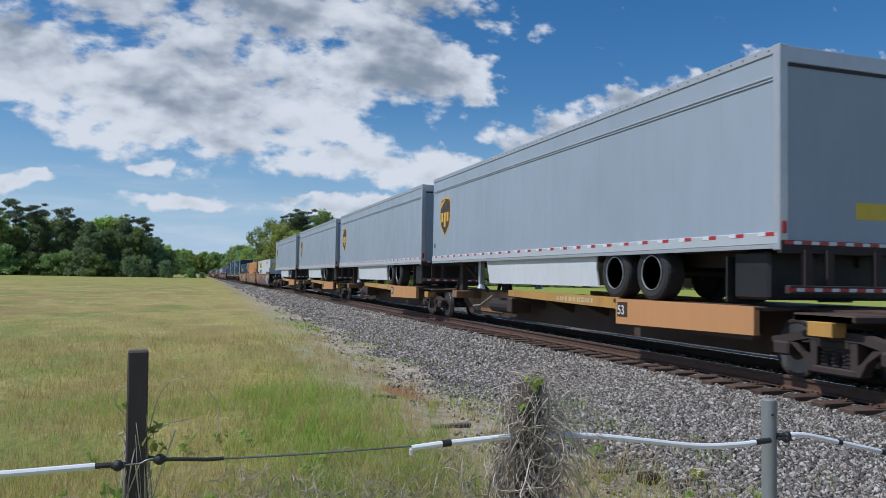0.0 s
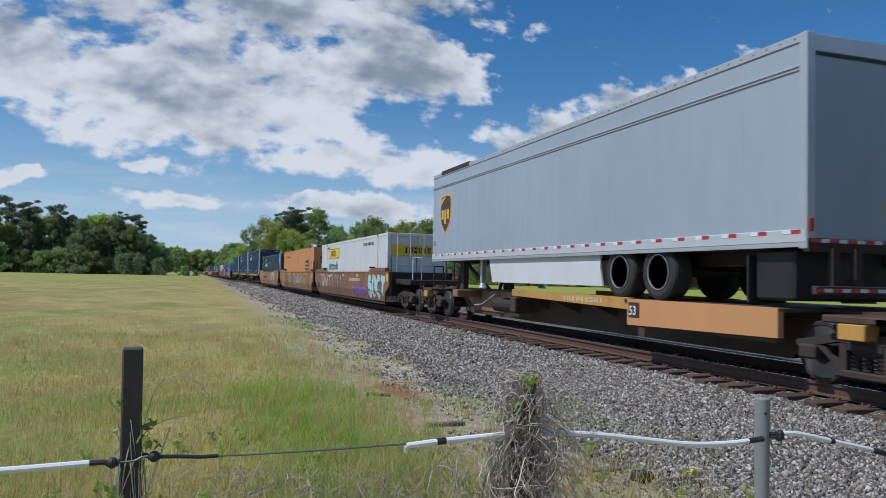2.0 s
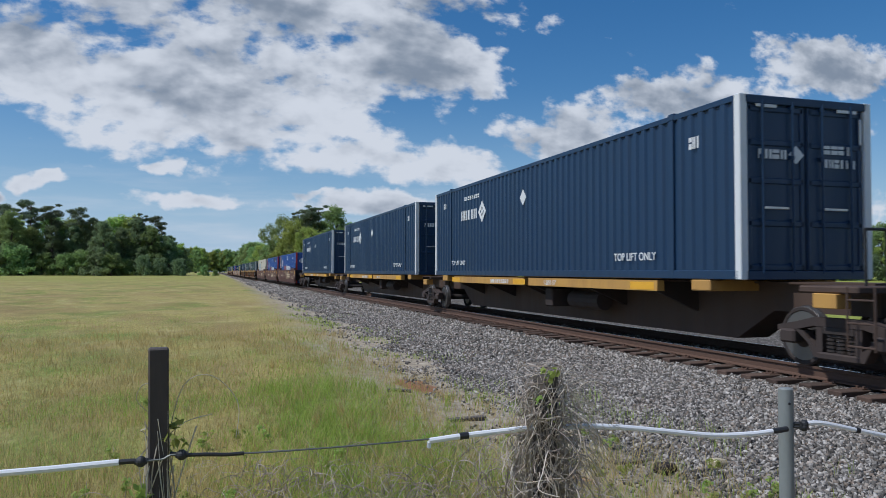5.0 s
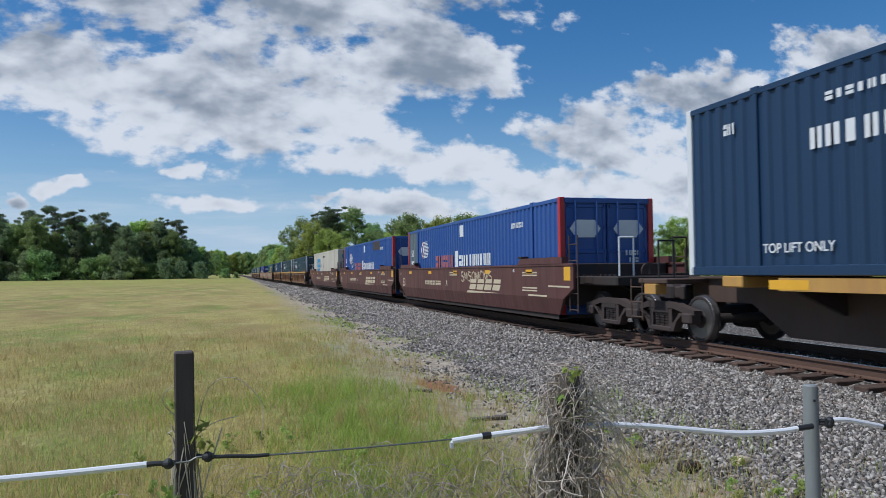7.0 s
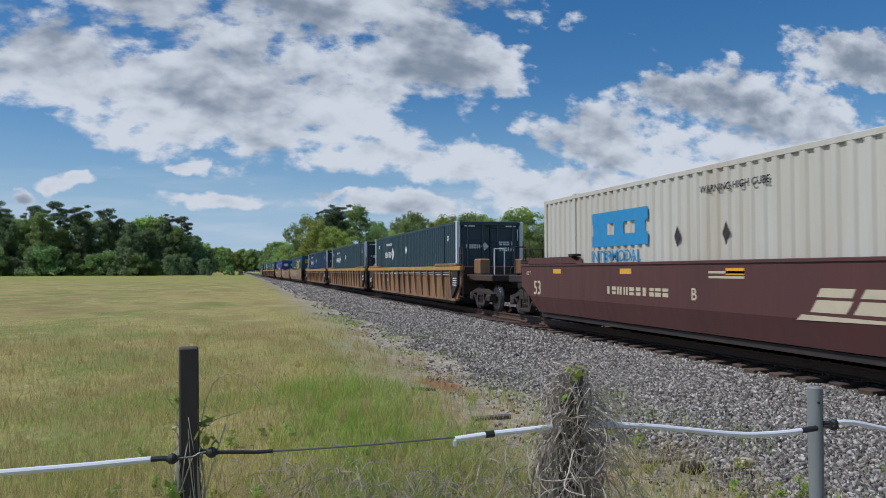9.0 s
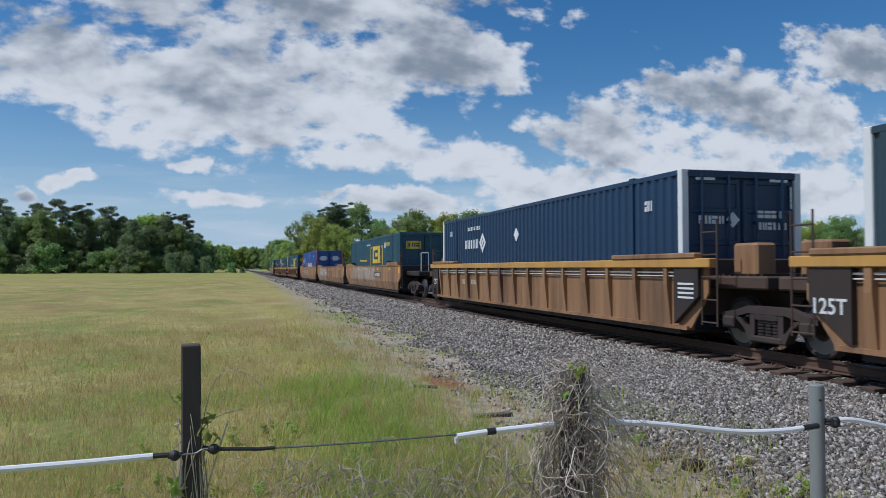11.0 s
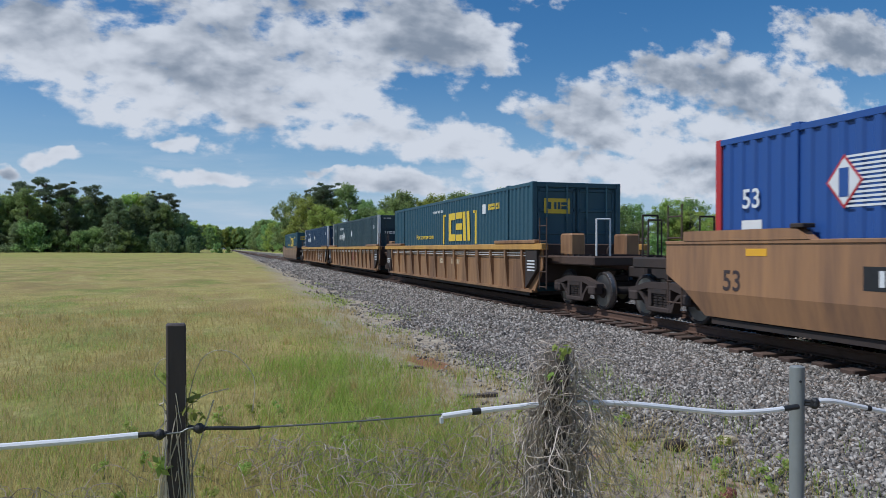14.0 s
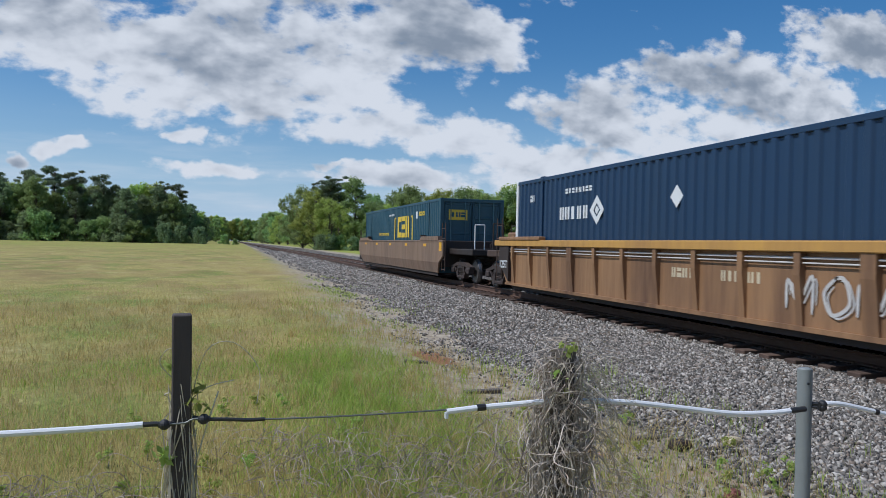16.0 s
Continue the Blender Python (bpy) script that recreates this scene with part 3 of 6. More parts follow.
# single-stroke letters for the sprayed words, in a unit square
STROKES = {
    "T": [[(-0.1, 0.9), (0.5, 1.0), (1.1, 0.95)], [(0.5, 1.0), (0.45, 0.5), (0.5, 0.0)]],
    "R": [[(0.1, 0.0), (0.12, 0.5), (0.1, 1.0), (0.7, 0.95), (0.75, 0.6), (0.2, 0.45), (0.5, 0.25), (0.9, 0.0)]],
    "O": [[(0.5, 1.0), (0.1, 0.75), (0.15, 0.2), (0.55, 0.0), (0.9, 0.4), (0.8, 0.85), (0.5, 1.0)]],
    "L": [[(0.15, 1.1), (0.15, 0.5), (0.15, 0.05), (0.5, 0.0), (0.95, 0.05)]],
    "S": [[(0.95, 0.95), (0.4, 1.0), (0.15, 0.75), (0.6, 0.5), (0.85, 0.25), (0.5, 0.0), (0.0, 0.1)]],
    "A": [[(0.05, 0.0), (0.3, 0.6), (0.5, 1.0), (0.7, 0.55), (0.95, 0.0)], [(0.2, 0.35), (0.8, 0.4)]],
    "Y": [[(0.05, 1.0), (0.45, 0.5)], [(0.95, 1.0), (0.5, 0.5), (0.3, -0.1)]],
    "E": [[(0.95, 0.95), (0.3, 1.0), (0.15, 0.55), (0.7, 0.5)], [(0.15, 0.55), (0.2, 0.1), (0.95, 0.0)]],
}


def sprayed_word(parent, word, u, z, h, w, mat, at, thick=0.06, rise=0.0):
    """A word in single spray strokes; u is where it starts, reading towards lower u."""
    bm = B()
    for i, ch in enumerate(word):
        for j, line in enumerate(STROKES[ch]):
            pts = [(u - i * w - p * w * 0.86, z + i * rise + q * h) for p, q in line]
            ribbon(bm, curve(pts), thick, at - 0.003 - 0.0004 * j)
    tagged(part("sprayed_word", bm, mat, parent), kind="stuff")


# ---- bogie ----
def mesh_of(name, bm, mat, smooth=False):
    me = bpy.data.meshes.new(name)
    bm.to_mesh(me)
    bm.free()
    me.materials.append(mat)
    if smooth:
        me.polygons.foreach_set("use_smooth", [True] * len(me.polygons))
    return me


def lathe_x(prof, seg=28):
    """A body turned about the x axis from (x, radius) pairs."""
    bm = B()
    rings = [[bm.verts.new((x, r * math.cos(2 * math.pi * i / seg), r * math.sin(2 * math.pi * i / seg))) for i in range(seg)] for x, r in prof]
    for a, b in zip(rings, rings[1:]):
        for i in range(seg):
            bm.faces.new((a[i], a[(i + 1) % seg], b[(i + 1) % seg], b[i]))
    bm.faces.new(rings[0][::-1])
    bm.faces.new(rings[-1])
    bmesh.ops.recalc_face_normals(bm, faces=bm.faces)
    return bm


WR = 0.42
WHEEL_ME = mesh_of("wheel", lathe_x([(-0.075, 0.10), (-0.07, 0.16), (-0.035, 0.19), (-0.03, 0.33), (-0.07, 0.37), (-0.07, WR - 0.01), (-0.06, WR), (0.04, WR + 0.004), (0.045, WR + 0.028), (0.065, WR + 0.02), (0.07, 0.36), (0.03, 0.33), (0.03, 0.18), (0.075, 0.15), (0.075, 0.1)]), WHEEL)
RIM_ME = mesh_of("tread", lathe_x([(-0.058, WR + 0.0015), (-0.055, WR + 0.004), (0.035, WR + 0.007), (0.038, WR + 0.004)]), TREAD)
AXLE_ME = mesh_of("axle", lathe_x([(-1.08, 0.05), (-1.07, 0.085), (-0.93, 0.085), (-0.9, 0.075), (-0.68, 0.09), (0.68, 0.09), (0.9, 0.075), (0.93, 0.085), (1.07, 0.085), (1.08, 0.05)], 14), WHEEL)


def side_frame_mesh():
    bm = B()
    wb = 0.89
    # top chord, drop bottom chord and the two columns leave the windows of a cast frame
    prism(bm, [(-wb - 0.2, 0.50), (-wb - 0.2, 0.58), (-wb + 0.15, 0.64), (-0.42, 0.72), (0.42, 0.72), (wb - 0.15, 0.64), (wb + 0.2, 0.58), (wb + 0.2, 0.50), (wb - 0.1, 0.52), (0.42, 0.6), (-0.42, 0.6), (-wb + 0.1, 0.52)], "x", -0.09, 0.09)
    for s in (-1, 1):
        prism(bm, [(s * (wb - 0.12), 0.54), (s * (wb - 0.28), 0.52), (s * 0.42, 0.17), (s * 0.27, 0.17), (s * 0.27, 0.28), (s * 0.36, 0.3)][::s], "x", -0.085, 0.085)
        prism(bm, [(s * 0.27, 0.2), (s * 0.38, 0.22), (s * 0.38, 0.66), (s * 0.27, 0.66)][::s], "x", -0.08, 0.08)
        box(bm, -0.13, 0.10, s * wb - 0.15, s * wb + 0.15, 0.33, 0.53, 0.03)
    box(bm, -0.1, 0.1, -0.36, 0.36, 0.15, 0.25, 0.02)
    return mesh_of("side_frame", bm, CAST)


def spring_mesh():
    bm = B()
    for y in (-0.17, 0.0, 0.17):
        for i in range(5):
            bmesh.ops.create_cone(bm, cap_ends=True, segments=10, radius1=0.075, radius2=0.075, depth=0.03, matrix=Matrix.Translation((0, y, 0.275 + i * 0.052)))
        bmesh.ops.create_cone(bm, cap_ends=True, segments=8, radius1=0.05, radius2=0.05, depth=0.26, matrix=Matrix.Translation((0, y, 0.38)))
    box(bm, -0.09, 0.09, -0.26, 0.26, 0.50, 0.6, 0.01)
    return mesh_of("springs", bm, GRIME)


FRAME_ME, SPRING_ME = side_frame_mesh(), spring_mesh()
BOLSTER_ME = mesh_of("bogie", box(box(B(), -1.05, 1.05, -0.2, 0.2, 0.42, 0.62, 0.04), -0.25, 0.25, -0.25, 0.25, 0.6, 0.74, 0.03), GRIME)


def bogie(car, y):
    b = shared("bogie", BOLSTER_ME, car, pose(0, y, 0), "dark grimy cast steel bogie")
    for s in (-1, 1):
        shared("side_frame", FRAME_ME, b, pose(s * 0.99, 0, 0))
        shared("spring_nest", SPRING_ME, b, pose(s * 0.99, 0, 0))
        shared("axle", AXLE_ME, b, pose(0, s * 0.89, WR))
        for t in (-1, 1):
            shared("wheel", WHEEL_ME, b, pose(t * 0.7525, s * 0.89, WR, 0, 0, 0 if t < 0 else 180))
            shared("wheel_tread", RIM_ME, b, pose(t * 0.7525, s * 0.89, WR, 0, 0, 0 if t < 0 else 180))


def coupler(car, y0, y1):
    bm = box(B(), -0.14, 0.14, y0, y1, 0.72, 0.98, 0.03)
    box(bm, -0.2, 0.2, y0 - 0.02, y0 + 0.3, 0.68, 1.02, 0.05)
    part("coupler", bm, GRIME, car)


def ladder(car, x, y, z0, z1, mat, k=4, w=0.42):
    bm = B()
    for d in (0, w):
        rod(bm, (x, y + d, z0), (x, y + d, z1), 0.016, seg=6)
    for i in range(k):
        z = z0 + (z1 - z0) * (i + 0.15) / (k - 0.3)
        rod(bm, (x, y, z), (x, y + w, z), 0.014, seg=6)
    part("ladder", bm, mat, car, "steel ladder with rungs")


def handrail(car, x, y, z0, z1, mat):
    bm = B()
    rod(bm, (x, y, z0), (x, y, z1), 0.02, seg=6)
    rod(bm, (x, y, z1), (x + 0.35, y, z1), 0.02, seg=6)
    rod(bm, (x + 0.35, y, z0), (x + 0.35, y, z1), 0.02, seg=6)
    part("handrail", bm, mat, car)


# ---- well cars ----
def car_ends(c, mat, lead, tail, dark):
    """Platforms, ladders, bogies and couplers. lead and tail: how far the end reaches past the load; negative: an end of the articulated set."""
    L = CONT_L
    for sign, reach, base in ((-1, lead, 0.0), (1, tail, L)):
        free = reach < 0
        r = abs(reach)
        y = lambda d: base + sign * d
        lo, hi = sorted((y(0.35), y(r)))
        part("end_platform", box(B(), -1.05, 1.05, lo, hi, 0.98, 1.2, 0.03), dark, c, "dark steel end platform")
        lo, hi = sorted((y(0.2), y(0.42)))
        part("bulkhead", box(B(), -1.38, 1.38, lo, hi, 0.5, 1.5, 0.02), dark, c)
        bm = B()
        for i in range(8):
            a, b = sorted((y(0.5 + i * (r - 0.6) / 8), y(0.5 + i * (r - 0.6) / 8 + 0.06)))
            box(bm, -0.95, 0.95, a, b, 1.2, 1.235)
        part("walkway_grating", bm, GRIME, c)
        if sign < 0 or free:
            bogie(c, y(2.0 if free else r))
        if free:
            lo, hi = sorted((y(r - 0.1), y(r + 0.75)))
            coupler(c, lo, hi)
            handrail(c, -0.9, y(r - 0.15), 1.2, 2.05, SIGN_WHITE if sign < 0 else GRIME)
            handrail(c, 0.45, y(r - 0.15), 1.2, 2.05, GRIME)
        ladder(c, -1.42, min(y(0.75), y(1.17)), 0.36, 2.15, DECK, 5)
        ladder(c, 1.42, min(y(0.75), y(1.17)), 0.42, 1.85, DECK)
        bm = rod(B(), (0.7, y(0.7), 1.2), (0.7, y(0.7), 1.36), 0.05, seg=8)
        rod(bm, (0.7, y(0.68), 1.3), (0.7, y(0.74), 1.3), 0.2, seg=14)
        part("brake_wheel", bm, GRIME, c)
        hose = rod(B(), (-0.5, y(0.9), 1.1), (-0.3, y(1.5), 0.9), 0.03, seg=6)
        rod(hose, (-0.3, y(1.5), 0.9), (0.1, y(min(r, 2.2)), 0.85), 0.03, seg=6)
        part("air_hose", hose, BLACK, c)


def well_floor(c, mat):
    bm = B()
    for y in (0.0, 3.2, 6.4, 9.6, 12.8, 15.6):
        box(bm, -1.36, 1.36, y, y + 0.4, 0.16, 0.245)
    box(bm, -1.36, -1.1, 0, CONT_L, 0.14, 0.24)
    box(bm, 1.1, 1.36, 0, CONT_L, 0.14, 0.24)
    part("well_floor", bm, mat, c)


def smooth_well(s, mat, label, lead, tail, dark=GRIME):
    c = rolls(thing("well_car", label, "freight car", "cars of the train"), CX, s, RAIL)
    L = CONT_L
    for sx in (-1, 1):
        bm = B()
        # outline of the side in (y, z); the lower band leans inwards
        up = [(-1.1, 0.92), (-0.55, 0.66), (L + 0.55, 0.66), (L + 1.1, 0.92), (L + 1.1, 1.47), (-1.1, 1.47)]
        prism(bm, up, "x", *sorted((sx * 1.44, sx * 1.5)))
        prof = [(sx * 1.5, 0.662), (sx * 1.44, 0.662), (sx * 1.33, 0.26), (sx * 1.40, 0.26)]
        prism(bm, prof, "y", -0.12, L + 0.12)
        for y0, y1 in ((-0.55, -0.12), (L + 0.55, L + 0.12)):
            v = [bm.verts.new(p) for p in ((sx * 1.5, y0, 0.662), (sx * 1.5, y1, 0.662), (sx * 1.40, y1, 0.26))]
            w = [bm.verts.new((p.co.x - sx * 0.06, p.co.y, p.co.z)) for p in v]
            bm.faces.new(v)
            bm.faces.new(w[::-1])
            for i in range(3):
                bm.faces.new((v[i], v[(i + 1) % 3], w[(i + 1) % 3], w[i]))
        bmesh.ops.recalc_face_normals(bm, faces=bm.faces)
        part("side_wall", bm, mat, c)
        part("top_chord", box(B(), *sorted((sx * 1.40, sx * 1.52)), -1.1, L + 1.1, 1.44, 1.5, 0.01), mat, c)
        for a, b, k in ((-0.55, 2.3, 1), (L - 2.3, L + 0.55, -1)):
            pts = [(a, 1.5), (b, 1.5), (b - (0.25 if k > 0 else 0), 1.66), (a + (0.25 if k < 0 else 0), 1.66)]
            part("guide_plate", prism(B(), pts, "x", *sorted((sx * 1.36, sx * 1.53))), mat, c)
            bm = B()
            box(bm, *sorted((sx * 1.33, sx * 1.55)), (b - 0.35) if k > 0 else a + 0.1, (b - 0.1) if k > 0 else a + 0.35, 1.66, 1.72, 0.01)
            part("hinge", bm, GRIME, c)
    well_floor(c, dark)
    car_ends(c, mat, lead, tail, dark)
    # small yellow reflectors along the side
    for y in (1.3, 4.6, 8.0, 11.4, 14.7):
        plates("reflector", [rect(y, y + 0.45, 1.26, 1.37)], SIGN_ORANGE, c, SIDE, -1.5, "yellow reflector")
    plates("reflector", [rect(-0.95, -0.6, 1.1, 1.42)], SIGN_ORANGE, c, SIDE, -1.5, "large yellow reflector")
    return c


def ribbed_well(s, label, lead, tail, ribs=15, chord=YELLOWTAN):
    c = rolls(thing("well_car", label, "freight car", "cars of the train"), CX, s, RAIL)
    L = CONT_L
    for sx in (-1, 1):
        a, b = sorted((sx * 1.36, sx * 1.40))
        part("side_sheet", prism(B(), [(-0.9, 0.9), (-0.4, 0.28), (L + 0.4, 0.28), (L + 0.9, 0.9), (L + 0.9, 1.36), (-0.9, 1.36)], "x", a, b), RIBTAN, c)
        part("top_chord", box(B(), *sorted((sx * 1.34, sx * 1.53)), -1.1, L + 1.1, 1.34, 1.5, 0.015), chord, c, "orange yellow top chord")
        part("bottom_flange", box(B(), *sorted((sx * 1.30, sx * 1.46)), -0.35, L + 0.35, 0.24, 0.31), RIBTAN, c)
        bm = B()
        rod(bm, (sx * 1.45, -0.6, 1.26), (sx * 1.45, L + 0.6, 1.26), 0.018, seg=6)
        rod(bm, (sx * 1.45, -0.6, 1.19), (sx * 1.45, L + 0.6, 1.19), 0.012, seg=6)
        part("pipe", bm, SPRAY_WHITE if sx < 0 else GRIME, c)
        for i in range(ribs):
            y = 0.25 + (L - 0.5) * i / (ribs - 1)
            w = 0.06 if i not in (3, ribs - 4) else 0.12
            bm = prism(B(), [(sx * 1.40, 0.26), (sx * 1.43, 0.26), (sx * 1.51, 1.02), (sx * 1.51, 1.36), (sx * 1.40, 1.36)][::1 if sx > 0 else -1], "y", y - w, y + w)
            part("side_post", bm, RIBTAN, c)
        for y0, y1 in ((-0.7, 2.2), (L - 2.2, L + 0.7)):
            part("guide_plate", box(B(), *sorted((sx * 1.35, sx * 1.55)), y0, y1, 1.5, 1.6, 0.02), RIBTAN, c)
        for y0, y1 in ((-0.75, -0.02), (L + 0.02, L + 0.75)):
            part("end_panel", prism(B(), [(y0, 0.85 if y0 < 0 else 0.34), (y1, 0.34 if y0 < 0 else 0.85), (y1, 1.34), (y0, 1.34)], "x", *sorted((sx * 1.40, sx * 1.5))), GRIME, c, "black stencil panel")
    well_floor(c, GRIME)
    car_ends(c, RIBTAN, lead, tail, DECK)
    for y in (-1.25, L + 1.25):
        for x in (-0.95, 0.55):
            part("end_post", box(B(), x, x + 0.4, y - 0.3, y + 0.3, 1.2, 1.75, 0.04), RIBTAN, c, "tan welded end post")
    lettering("125T", 0.3, SIGN_WHITE, c, SIDE, -1.5, L + 0.72, 0.72)
    plates("stencil", [rect(-0.62, -0.15, z, z + 0.035) for z in (0.8, 0.88, 0.96, 1.04)], SIGN_WHITE, c, SIDE, -1.5)
    return c


# ---- spine cars ----
def spine_car(s, label, trailer, lead=0.8, tail=0.8, ends=(False, False)):
    c = rolls(thing("spine_car", label, "freight car", "cars of the train"), CX, s, RAIL)
    L = CONT_L
    top = 0.95 if trailer else 1.16
    pts = [(-lead, 0.72), (0.4, 0.72), (1.3, 0.2), (L - 1.3, 0.2), (L - 0.4, 0.72), (L + tail, 0.72), (L + tail, top), (-lead, top)]
    part("centre_sill", prism(B(), pts, "x", -0.33, 0.33), DECK, c, "dark brown box sill")
    part("sill_flange", box(B(), -0.42, 0.42, -lead, L + tail, top - 0.005, top + 0.03), DECK, c)
    if trailer:
        # wheel platform with orange side plates, then a narrow beam to the hitch
        part("wheel_platform", box(B(), -1.30, 1.30, 0.5, 4.4, 0.93, 1.0, 0.015), DECK, c)
        for sx in (-1, 1):
            part("side_plate", prism(B(), [(0.5, 0.58), (4.25, 0.52), (4.25, 1.0), (0.5, 1.0)], "x", *sorted((sx * 1.22, sx * 1.32))), ORANGE if sx < 0 else DECK, c, "orange platform side plate")
            part("side_beam", prism(B(), [(4.25, 0.80), (9.6, 0.9), (9.6, 1.06), (4.25, 1.02)], "x", *sorted((sx * 1.16, sx * 1.27))), YELLOWTAN, c, "narrow orange side beam")
            part("lower_step", box(B(), *sorted((sx * 1.1, sx * 1.25)), 0.6, 3.9, 0.5, 0.585), DECK, c)
        for y in (4.6, 6.2, 7.8, 9.4):
            part("outrigger", prism(B(), [(-1.25, 0.9), (1.25, 0.9), (0.33, 0.55), (-0.33, 0.55)], "y", y - 0.05, y + 0.05), DECK, c)
        plates("number_plate", [rect(3.85, 4.2, 0.66, 0.94)], SIGN_BROWN, c, SIDE, -1.32)
        lettering("53", 0.24, SIGN_WHITE, c, SIDE, -1.326, 4.18, 0.71)
        plates("stencil", bars(5.2, 6.9, 0.88, 0.98, 9), SIGN_CREAM, c, SIDE, -1.27)
        for sx in (-1, 1):
            part("sill_gusset", prism(B(), [(10.6, 0.95), (12.2, 0.32), (14.4, 0.32), (15.6, 0.95)], "x", *sorted((sx * 0.335, sx * 0.36))), RIBTAN, c, "rusty orange sill gusset")
            part("cross_bearer", box(B(), *sorted((sx * 0.36, sx * 1.2)), 13.9, 14.3, 0.72, 0.95, 0.02), RIBTAN, c)
        # hitch stand under the kingpin
        st = B()
        for x in (-0.75, 0.75):
            rod(st, (x * 0.5, 13.2, 0.95), (x, 14.3, 1.80), 0.06, seg=8)
            rod(st, (x, 15.1, 0.95), (x, 14.5, 1.80), 0.06, seg=8)
            box(st, x - 0.09, x + 0.09, 14.3, 14.6, 0.95, 1.82, 0.01)
        box(st, -0.95, 0.95, 14.0, 14.9, 1.80, 1.86, 0.02)
        part("hitch_stand", st, GRIME, c, "black steel trailer hitch stand")
        bm = rod(B(), (-0.8, 10.2, 0.6), (-0.8, 11.6, 0.6), 0.2, seg=14)
        part("air_tank", bm, GRIME, c)
        part("valve_box", box(B(), -1.1, -0.5, 9.8, 10.1, 0.45, 0.85, 0.03), DECK, c)
        hose = rod(B(), (-0.75, 12.0, 0.85), (-0.85, 12.7, 0.55), 0.02, seg=6)
        rod(hose, (-0.85, 12.7, 0.55), (-0.8, 13.4, 0.5), 0.02, seg=6)
        part("air_hose", hose, SPRAY_GREY, c)
    else:
        for sx in (-1, 1):
            for y0, y1 in ((2.2, 7.9), (8.2, 13.9)):
                part("side_beam", prism(B(), [(y0, 1.0), (y1, 1.0), (y1, 1.19), (y0, 1.19)], "x", *sorted((sx * 1.18, sx * 1.33))), YELLOWTAN, c, "orange container support beam")
            for y in (2.4, 4.9, 7.8, 8.4, 11.1, 13.7):
                part("outrigger", prism(B(), [(sx * 0.3, 0.6), (sx * 1.25, 1.0), (sx * 1.25, 1.16), (sx * 0.3, 1.16)][::sx], "y", y - 0.05, y + 0.05), GRIME, c)
        for y in (1.0, 15.0):
            part("pedestal", box(B(), -1.3, 1.3, y - 0.25, y + 0.25, 1.03, 1.22, 0.02), YELLOWTAN, c, "orange container pedestal")
        for y in (2.2, 8.0, 13.2):
            plates("reflector", [rect(y + 0.1, y + 0.9, 1.02, 1.16)], SIGN_ORANGE, c, SIDE, -1.33)
        plates("stencil", bars(9.2, 10.6, 1.03, 1.14, 9), SIGN_WHITE, c, SIDE, -1.33)
        lettering("1-28'/1-57'", 0.16, SIGN_WHITE, c, SIDE, -1.33, 7.0, 1.03)
        bm = box(B(), -1.1, -0.5, 7.0, 7.4, 0.5, 0.95, 0.03)
        rod(bm, (-0.8, 5.0, 0.7), (-0.8, 6.4, 0.7), 0.2, seg=14)
        part("brake_gear", bm, GRIME, c)
    for sign, base, r, free in ((-1, 0.0, lead, ends[0]), (1, L, tail, ends[1])):
        if sign < 0 or free:
            bogie(c, base + sign * r)
        lo, hi = sorted((base + sign * (r - 0.5), base + sign * (r + 0.5)))
        part("end_platform", box(B(), -1.25, 1.25, lo, hi, top - 0.1, top, 0.02), DECK, c)
        if free:
            lo, hi = sorted((base + sign * (r + 0.4), base + sign * (r + 1.25)))
            coupler(c, lo, hi)
            ladder(c, -1.25, base + sign * (r + 0.55) - 0.2, 0.35, 1.15, DECK, 3)
            handrail(c, -0.9, base + sign * (r + 0.3), top, top + 0.75, BLACK)
        part("step", box(B(), -1.3, -1.05, base + sign * r - 0.2, base + sign * r + 0.2, top - 0.3, top - 0.1, 0.01), YELLOWTAN, c, "small yellow corner step")
    return c


